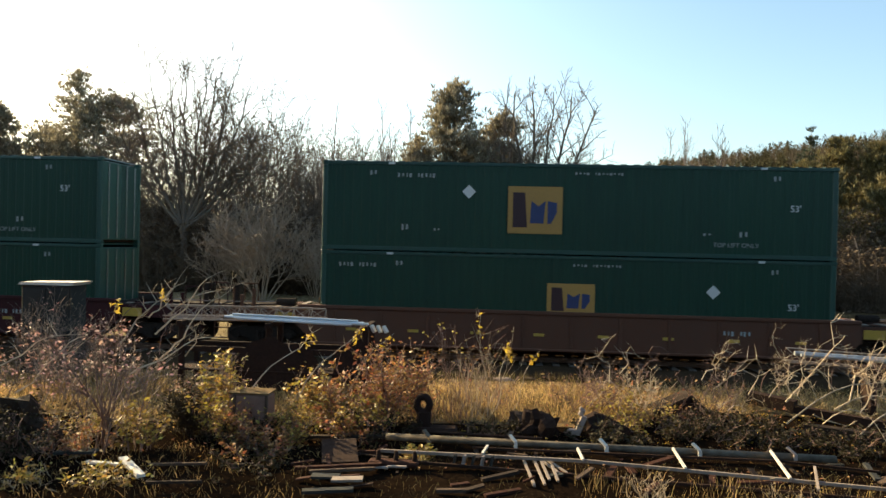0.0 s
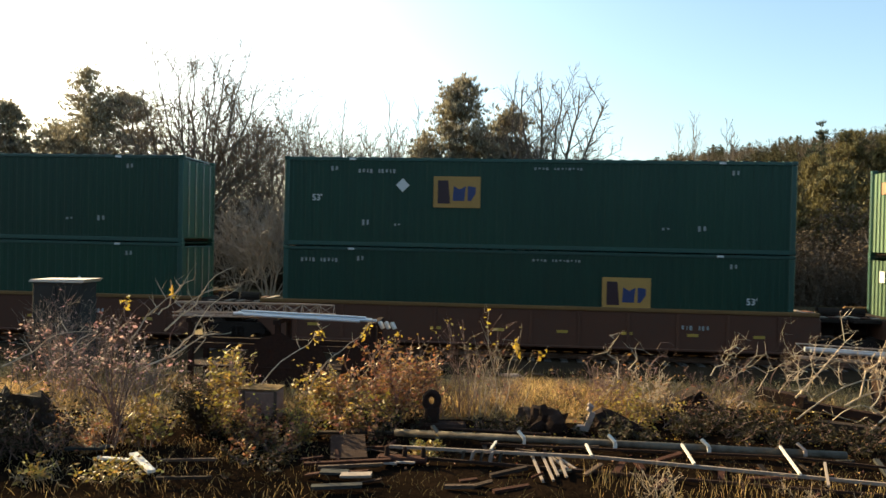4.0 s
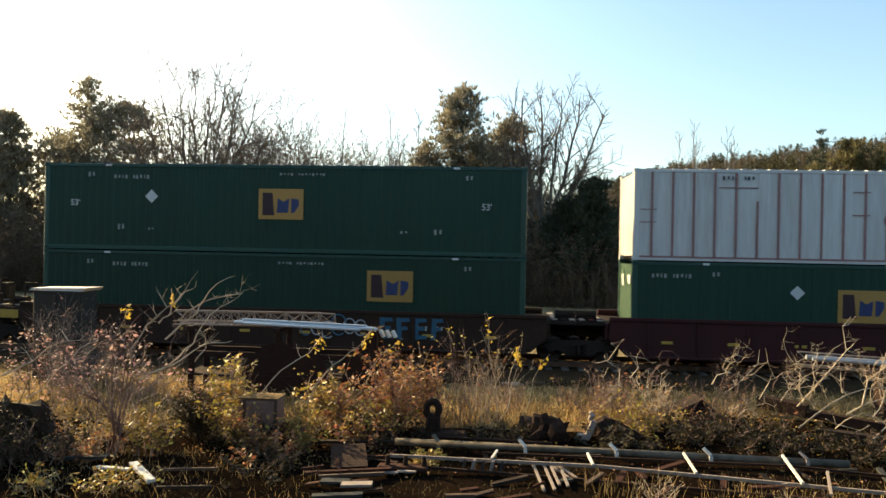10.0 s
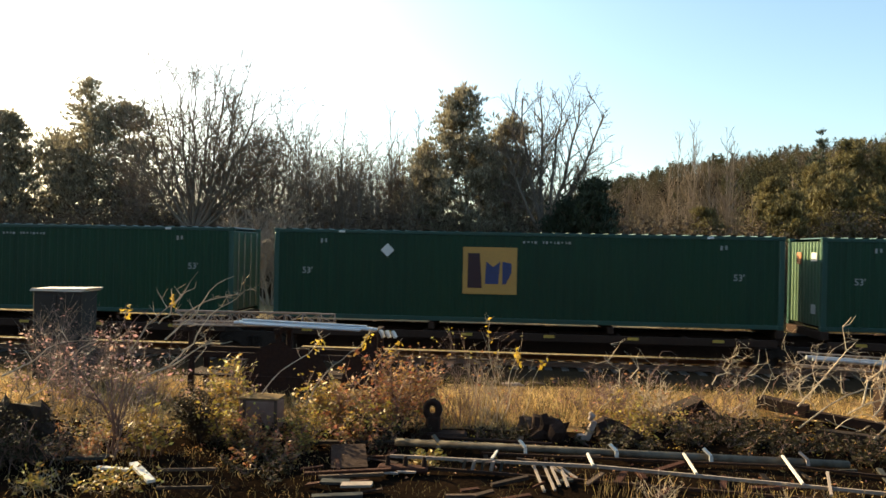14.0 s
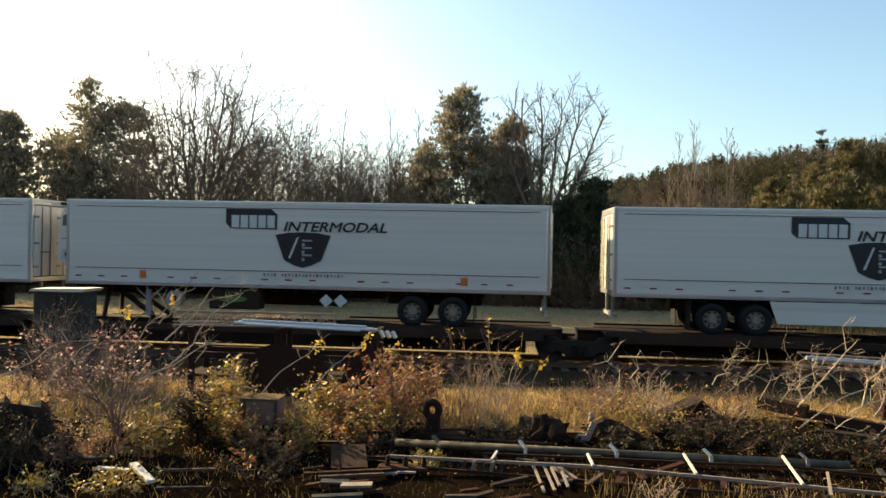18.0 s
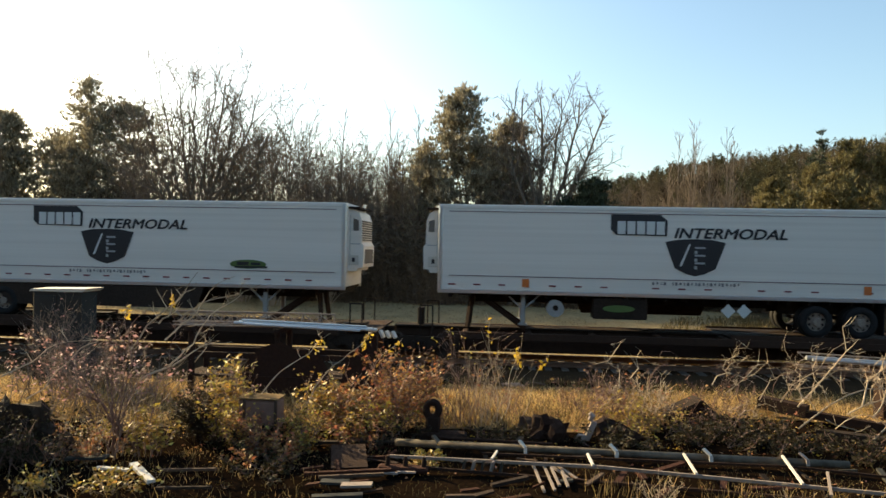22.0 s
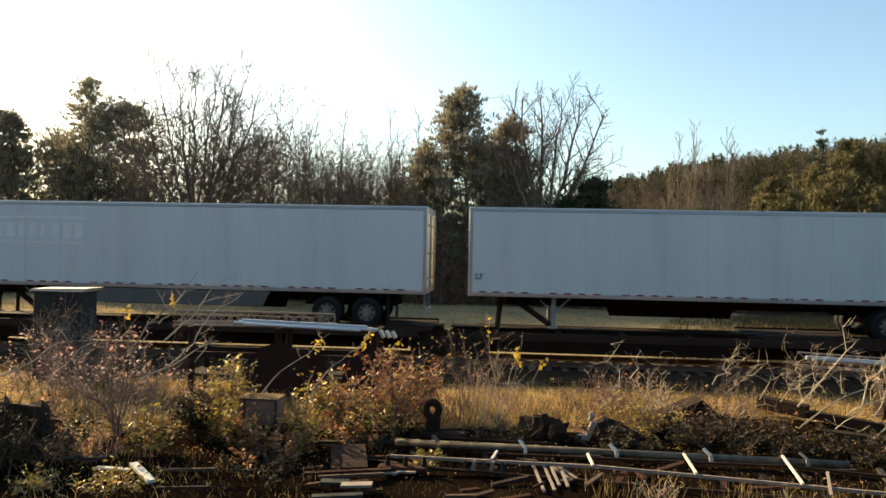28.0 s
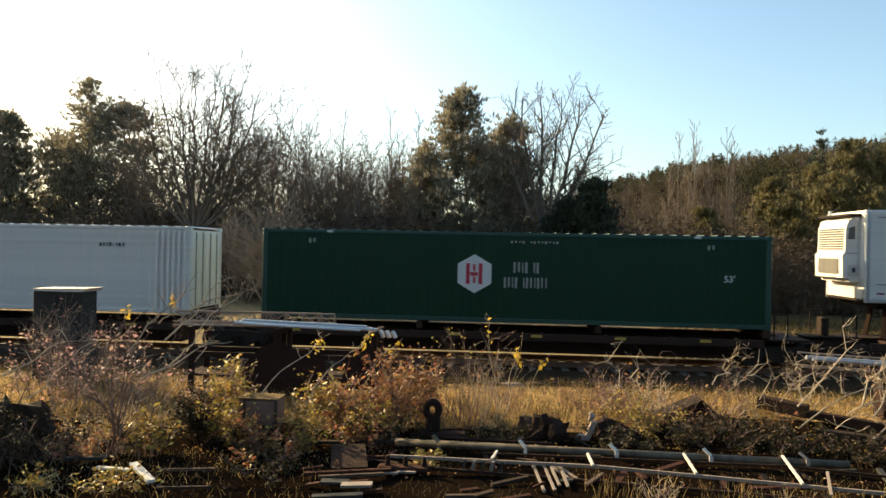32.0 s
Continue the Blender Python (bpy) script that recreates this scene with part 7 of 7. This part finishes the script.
for k, (y, z, r) in enumerate(((0, 0, 0.042), (0.11, 0.01, 0.042), (0.05, 0.07, 0.032), (-0.09, -0.02, 0.034))):
    part("pipe", Form().tube((0.1 * k, y, z), (3.9 - 0.15 * k, y + 0.1, z - 0.10), r, n=10), BLUE_WHITE, bundle)
for k in range(3):
    part("pipe_end", Form().bar((4.0 + k * 0.16, 0, -0.10 - k * 0.01), (4.1 + k * 0.16, -0.05, -0.28), 0.12, 0.06), PALE_PAINT, bundle, "short white end piece")
lattice("lattice_mast", "lattice mast section lying behind the brush pile", (7.7, 18.9, 0.75), (11.4, 18.6, 0.62), 0.4, 9, RAIL_GREY)
right_pipe = thing("pale_pipe", "pale blue pipe lying behind the brush pile", "pipes", at=(7.75, 18.5, 1.02))
part("pipe", Form().tube((0, 0, 0), (3.6, -0.2, -0.12), 0.06, n=10).tube((0.1, -0.14, -0.02), (3.5, -0.3, -0.15), 0.045, n=10), GALV, right_pipe)
trestle = thing("sawhorse", "dark timber trestle under the pipes", "trestle", at=(9.2, 18.7, -0.5))
part("beam", Form().box(0.2, 1.6, -0.3, 0.3, 0.95, 1.22, 0.02), RUST, trestle)
for x in (0.5, 1.4):
    part("leg", Form().box(x - 0.08, x + 0.08, -0.25, 0.25, 0, 0.97, 0.01), RUST, trestle)

shrub("grey_brush", "tangled grey twigs against the cabinet", (-12.3, 18.9), 2.5, 1.5, 26, 300, LEAF_PINK, 141, 0.04, TWIG, rad=0.012, kids=6)
shrub("grey_brush", "tangled grey twigs against the cabinet", (-11.0, 18.6), 2.0, 1.5, 20, 300, LEAF_PINK, 142, 0.04, TWIG, rad=0.012, kids=6)
relay = thing("relay_cabinet", "weathered dark trackside cabinet with a pale flaking top", "cabinet", at=(-12.75, 20.2, -0.5))
part("body", Form().box(-1.02, 0.5, -0.5, 0.3, 0, 2.62, 0.03), CABINET, relay)
part("lid", Form().plate([(-1.10, 2.62), (0.56, 2.62), (0.66, 2.72), (-1.03, 2.69)], -0.56, 0.36), PALE_PAINT, relay, "pale flaking top sheet")
for k in (0, 1):
    d = part("door", Form().box(-0.96 + k * 0.72, -0.28 + k * 0.72, -0.53, -0.5, 0.15, 2.5, 0.01), CABINET, relay)
    part("handle", Form().box(-0.38 + k * 0.2, -0.34 + k * 0.2, -0.57, -0.53, 1.2, 1.4, 0.01), STEEL, d)

# the long ladder-like boom and the pipe at the near edge
boom = thing("scrap_boom", "long grey pipe and thin rail joined by pale cross bars", "scrap metal", at=(-2.1, 14.0, -0.33))
part("main_pipe", Form().tube((0.05, 0.03, 0.02), (8.75, -0.08, -0.02), 0.072, n=16), DULL_PIPE, boom, "thick grey pipe", smooth=True)
part("thin_rail", Form().bar((0.1, -0.97, 0.03), (3.94, -1.06, 0.03), 0.042, 0.055).bar((3.94, -1.06, 0.03), (9.6, -2.0, 0.02), 0.042, 0.055), RAIL_GREY, boom, "thin bright rail")
part("back_rail", Form().tube((0.9, 0.42, 0.04), (3.2, 0.36, 0.02), 0.03, n=8), RUST, boom)
part("middle_rail", Form().bar((1.8, -0.36, -0.02), (7.6, -0.36, -0.02), 0.035, 0.04).bar((7.6, -0.36, -0.02), (9.2, -0.76, -0.02), 0.035, 0.04), RUST, boom)
part("lower_rail", Form().bar((0.4, -1.12, -0.10), (9.4, -2.1, -0.11), 0.05, 0.05), RUST, boom, "dark rusty lower rail")
for (ax, ay), (bx, by) in (((2.1, -0.55), (2.0, -1.03)), ((3.81, -0.48), (3.83, -1.13)), ((5.66, -0.20), (5.59, -1.34)), ((7.54, -0.06), (7.26, -1.66)), ((7.95, -1.0), (7.48, -2.2))):
    part("cross_bar", Form().bar((ax, ay, 0.09), (bx, by, 0.07), 0.042, 0.04), PALE_PAINT if ax < 7.9 else RAIL_GREY, boom, "pale cross bar")
for x, y, w, mat in ((2.6, -0.06, 0.07, PALE_PAINT), (4.36, -0.07, 0.08, PALE_PAINT), (0.88, 0.05, 0.09, DULL_PIPE), (6.13, -0.1, 0.08, PALE_PAINT), (7.92, -0.08, 0.07, CONCRETE)):
    c = part("clamp", Form().bar((x - 0.07, y + 0.03, 0.17), (x + 0.05, y - 0.07, 0.06), w, 0.035).bar((x + 0.05, y - 0.07, 0.06), (x + 0.05, y - 0.09, -0.05), w * 0.9, 0.035), mat, boom, "hooked clamp over the pipe")

hook = thing("iron_hook", "thick rusty iron eye standing in the weeds", "hook", at=(-1.42, 15.2, -0.5))
part("ring", Form().bent([(0.135 * math.cos(k * 0.2618), 0, 0.60 + 0.165 * math.sin(k * 0.2618)) for k in range(24)], [0.078] * 24, 10, True), RUST, hook, smooth=True)
part("shank", Form().box(-0.13, 0.17, -0.09, 0.09, 0, 0.47, 0.04), RUST, hook)
part("foot", Form().box(-0.3, 0.75, -0.2, 0.2, -0.02, 0.13, 0.04), RUST, hook)


def lump(name, label, at, size, mat, seed, category="rubble", rough=0.0):
    bm = bmesh.new()
    bmesh.ops.create_icosphere(bm, subdivisions=3 if rough else 4, radius=1)
    r = random.Random(seed)
    o = Vector((r.uniform(0, 9), r.uniform(0, 9), r.uniform(0, 9)))
    for v in bm.verts:
        k = 1 + 0.45 * noise.noise(v.co * 1.3 + o) + 0.18 * noise.noise(v.co * 4 + o) + rough * noise.cell(v.co * 2.2 + o)
        v.co = Vector((v.co.x * size[0], v.co.y * size[1], v.co.z * size[2])) * k
    me = bpy.data.meshes.new(name)
    bm.to_mesh(me)
    bm.free()
    me.materials.append(mat)
    me.polygons.foreach_set("use_smooth", [not rough] * len(me.polygons))
    ob = new(name, me)
    ob.location = at
    return tagged(ob, label, category)


lump("stump", "dark pointed stump in the grass", (1.12, 15.35, -0.42), (0.40, 0.26, 0.46), RUST, 1, "stump", 0.35)
lump("rubble", "brown rubble beside the stump", (0.74, 15.8, -0.38), (0.28, 0.2, 0.24), STONE, 2, rough=0.35)
lump("dark_mound", "dark mound of earth under the weeds", (2.45, 15.5, -0.55), (0.65, 0.4, 0.42), RUST, 3, rough=0.3)
lump("overgrown_mound", "dark overgrown mound of earth and rotten wood", (-9.35, 13.0, -0.35), (0.85, 0.7, 0.80), OLD_WOOD, 5, "heap", 0.3)
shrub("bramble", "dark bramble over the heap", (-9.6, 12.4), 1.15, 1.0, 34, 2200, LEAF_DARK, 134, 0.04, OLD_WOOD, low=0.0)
hutch = thing("rusty_hutch", "low rusty box with a sagging pitched lid", "box", at=(4.62, 17.5, -0.5))
part("body", Form().box(-0.55, 0.55, -0.3, 0.3, 0, 0.22, 0.03), RUST, hutch)
part("lid", Form().plate([(-0.66, 0.20), (0.22, 0.62), (0.66, 0.22), (0.60, 0.18), (0.22, 0.54), (-0.62, 0.14)], -0.36, 0.36), OLD_WOOD, hutch, "dark pitched lid")
part("gable", Form().plate([(-0.55, 0.2), (0.22, 0.54), (0.55, 0.2)], -0.3, 0.3), RUST, hutch)
box = thing("rusty_tank", "rusty steel box with a sunlit straw-strewn top", "tank", at=(-4.92, 14.3, -0.5))
part("body", Form().box(-0.42, 0.42, -0.26, 0.26, 0, 0.93, 0.06), RUSTY_TANK, box)
part("top_plate", Form().box(-0.44, 0.44, -0.28, 0.28, 0.93, 0.955, 0.01), STRAW, box, "straw-strewn top plate")
shrub("tank_weed", "thin reddish weeds against the tank", (-4.7, 13.7), 0.9, 1.0, 30, 1500, LEAF_RED, 140, 0.04, RED_STEM, low=0.0, rad=0.009)
shrub("tank_weed", "thin yellowish weeds beside the tank", (-4.05, 14.0), 1.05, 0.7, 18, 900, LEAF_YELLOW, 143, 0.045, RED_STEM, low=0.0, rad=0.009)
shrub("tank_weed", "thin yellowish weeds beside the tank", (-5.3, 13.8), 1.0, 0.7, 18, 800, LEAF_YELLOW, 144, 0.045, RED_STEM, low=0.0, rad=0.009)
part("side_rib", Form().box(-0.30, -0.24, -0.29, -0.26, 0.02, 0.92, 0.01), STONE, box)
part("side_rib", Form().box(0.36, 0.42, -0.29, -0.26, 0.02, 0.92, 0.01), STONE, box)
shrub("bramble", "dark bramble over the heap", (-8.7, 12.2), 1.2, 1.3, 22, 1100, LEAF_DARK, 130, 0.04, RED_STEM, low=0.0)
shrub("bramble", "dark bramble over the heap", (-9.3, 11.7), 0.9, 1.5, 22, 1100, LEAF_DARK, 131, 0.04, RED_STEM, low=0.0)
shrub("golden_weed", "sunlit golden weeds by the heap", (-8.2, 14.3), 0.7, 1.4, 24, 1100, LEAF_YELLOW, 132, 0.035, PALE_TWIG, low=0.0, rad=0.007)
shrub("golden_weed", "sunlit golden weeds by the heap", (-7.8, 12.8), 0.8, 1.2, 22, 900, LEAF_RED, 133, 0.035, PALE_TWIG, low=0.0, rad=0.007)
chunk = thing("white_casting", "white broken casting on the dark heap", "scrap", at=(1.85, 15.2, -0.42))
part("body", Form().bar((-0.16, 0, 0.06), (0.10, 0, 0.05), 0.14, 0.11).bar((0.06, 0, 0.05), (0.20, 0, 0.40), 0.12, 0.11), CONCRETE, chunk)
part("knob", Form().bent([(0.10, 0, 0.42), (0.16, 0, 0.52), (0.10, 0, 0.58)], [0.05, 0.07, 0.04], 8), CONCRETE, chunk, "white rounded end")


def timber(name, label, a, b, w, h, mat, category="timber"):
    ob = new(name, Form().bar(a, b, w, h).mesh(name, mat))
    return tagged(ob, label, category, "scrap timber")


timber("log", "dark squared timber sloping into the brush pile", (6.7, 18.7, -0.17), (7.6, 18.0, -0.24), 0.34, 0.30, RUST)
timber("log", "dark squared timber sloping into the brush pile", (7.4, 18.1, -0.28), (10.2, 16.2, -0.40), 0.22, 0.18, RUST)
timber("log", "dark squared timber half sunk in the weeds", (7.2, 16.6, -0.42), (10.4, 15.2, -0.44), 0.26, 0.2, OLD_WOOD)
timber("plank", "long dark plank on the soil", (-5.6, 14.0, -0.44), (-2.1, 14.4, -0.42), 0.12, 0.05, OLD_WOOD)
timber("plank", "long reddish plank on the soil", (-3.4, 12.2, -0.43), (-1.9, 12.55, -0.40), 0.09, 0.05, RUST_RED)
timber("plank", "long reddish plank on the soil", (-3.1, 12.05, -0.43), (-2.0, 12.35, -0.42), 0.06, 0.05, STONE)
timber("plank", "long dark plank on the soil", (-6.0, 12.05, -0.44), (-5.0, 12.2, -0.42), 0.06, 0.04, STONE)
timber("plank", "long dark plank on the soil", (-5.6, 11.16, -0.44), (-4.7, 11.28, -0.42), 0.05, 0.04, OLD_WOOD)
timber("board", "bluish grey board lying in the weeds", (-8.0, 12.5, -0.44), (-7.25, 12.53, -0.40), 0.22, 0.05, CABINET)
timber("board", "white splintered board lying in the weeds", (-7.1, 11.98, -0.42), (-6.45, 11.86, -0.40), 0.09, 0.04, PALE_PAINT)
timber("board", "white splintered board lying in the weeds", (-6.5, 12.1, -0.36), (-5.8, 11.4, -0.42), 0.14, 0.05, PALE_PAINT)
timber("board", "bluish painted board on the soil", (-2.98, 11.75, -0.40), (-2.5, 11.78, -0.40), 0.20, 0.04, CABINET)
timber("board", "bluish painted board on the soil", (-2.60, 11.62, -0.40), (-2.08, 11.66, -0.38), 0.20, 0.04, RAIL_GREY)
timber("board", "bluish painted board on the soil", (-2.95, 11.05, -0.42), (-2.15, 11.2, -0.40), 0.14, 0.05, CABINET)
sheet = new("metal_sheet", Form().add([(-3.26, 13.6, -0.30), (-2.60, 13.7, -0.28), (-2.36, 12.75, -0.43), (-3.02, 12.62, -0.45), (-3.26, 13.6, -0.315), (-2.60, 13.7, -0.295), (-2.36, 12.75, -0.445), (-3.02, 12.62, -0.465)], [(0, 3, 2, 1), (4, 5, 6, 7), (0, 1, 5, 4), (1, 2, 6, 5), (2, 3, 7, 6), (3, 0, 4, 7)]).mesh("metal_sheet", RUST))
tagged(sheet, "dark rusty metal sheet lying tilted on the soil", "sheet metal", "scrap timber")
for k, (a, b) in enumerate((((0.66, 13.15), (0.80, 11.85)), ((0.86, 13.0), (0.98, 11.95)), ((0.98, 12.9), (1.08, 12.2)), ((0.95, 13.2), (1.32, 12.5)), ((1.08, 13.1), (1.42, 12.62)), ((1.16, 12.7), (1.22, 12.15)))):
    timber("slat", "scuffed greyish slat in a small heap", (*a, -0.36 + 0.015 * (k % 3)), (*b, -0.43), 0.045, 0.03, RAIL_GREY)
for k in range(5):
    timber("scrap_piece", "small pale scrap under the pipe frame", (-0.62 + k * 0.17, 12.86, -0.47), (-0.58 + k * 0.17, 12.84, -0.26), 0.07 + 0.03 * (k % 2), 0.03, CONCRETE if k % 2 else CABINET)
clutch = thing("scrap_casting", "rusty casting with upright lugs and a pale strip", "scrap metal", at=(-1.75, 12.75, -0.48))
part("base", Form().box(-0.42, 0.50, -0.15, 0.12, 0, 0.10, 0.03), RUST_RED, clutch)
for x in (-0.25, 0.08, 0.42):
    part("lug", Form().bent([(x, 0, 0.08), (x + 0.01, 0, 0.2), (x, 0, 0.27)], [0.05, 0.045, 0.03], 8), RUST, clutch)
part("strip", Form().bar((-0.45, -0.24, 0.03), (-0.02, -0.24, 0.03), 0.07, 0.03).bar((-0.04, -0.22, 0.05), (0.3, -0.2, 0.05), 0.06, 0.03), CONCRETE, clutch, "pale bent strip")
rng = random.Random(93)
for k in range(60):
    x, y = rng.uniform(-4.6, 8.8), rng.uniform(11.4, 14.4)
    a, L = rng.uniform(-0.5, 0.5) + rng.choice((0, 0, 1.4)), rng.uniform(0.15, 0.75)
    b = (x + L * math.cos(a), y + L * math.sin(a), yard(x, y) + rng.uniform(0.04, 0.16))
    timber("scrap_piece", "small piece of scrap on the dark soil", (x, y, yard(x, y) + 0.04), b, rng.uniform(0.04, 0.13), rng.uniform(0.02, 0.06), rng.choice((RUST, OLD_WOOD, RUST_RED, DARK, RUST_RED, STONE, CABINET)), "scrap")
for k, (x, y) in enumerate(((-0.2, 21.3), (0.4, 21.2), (1.1, 21.4), (-3.6, 21.3))):
    lump("pale_stone", "pale stone at the foot of the ballast", (x, y, -0.44), (0.34, 0.14, 0.055), CONCRETE if k % 2 else STONE, 30 + k, "stone")

# shrink the yard towards the camera's eye, keeping its look from there
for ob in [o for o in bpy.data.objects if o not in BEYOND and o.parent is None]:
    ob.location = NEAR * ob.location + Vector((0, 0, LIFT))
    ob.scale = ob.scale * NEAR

motions()
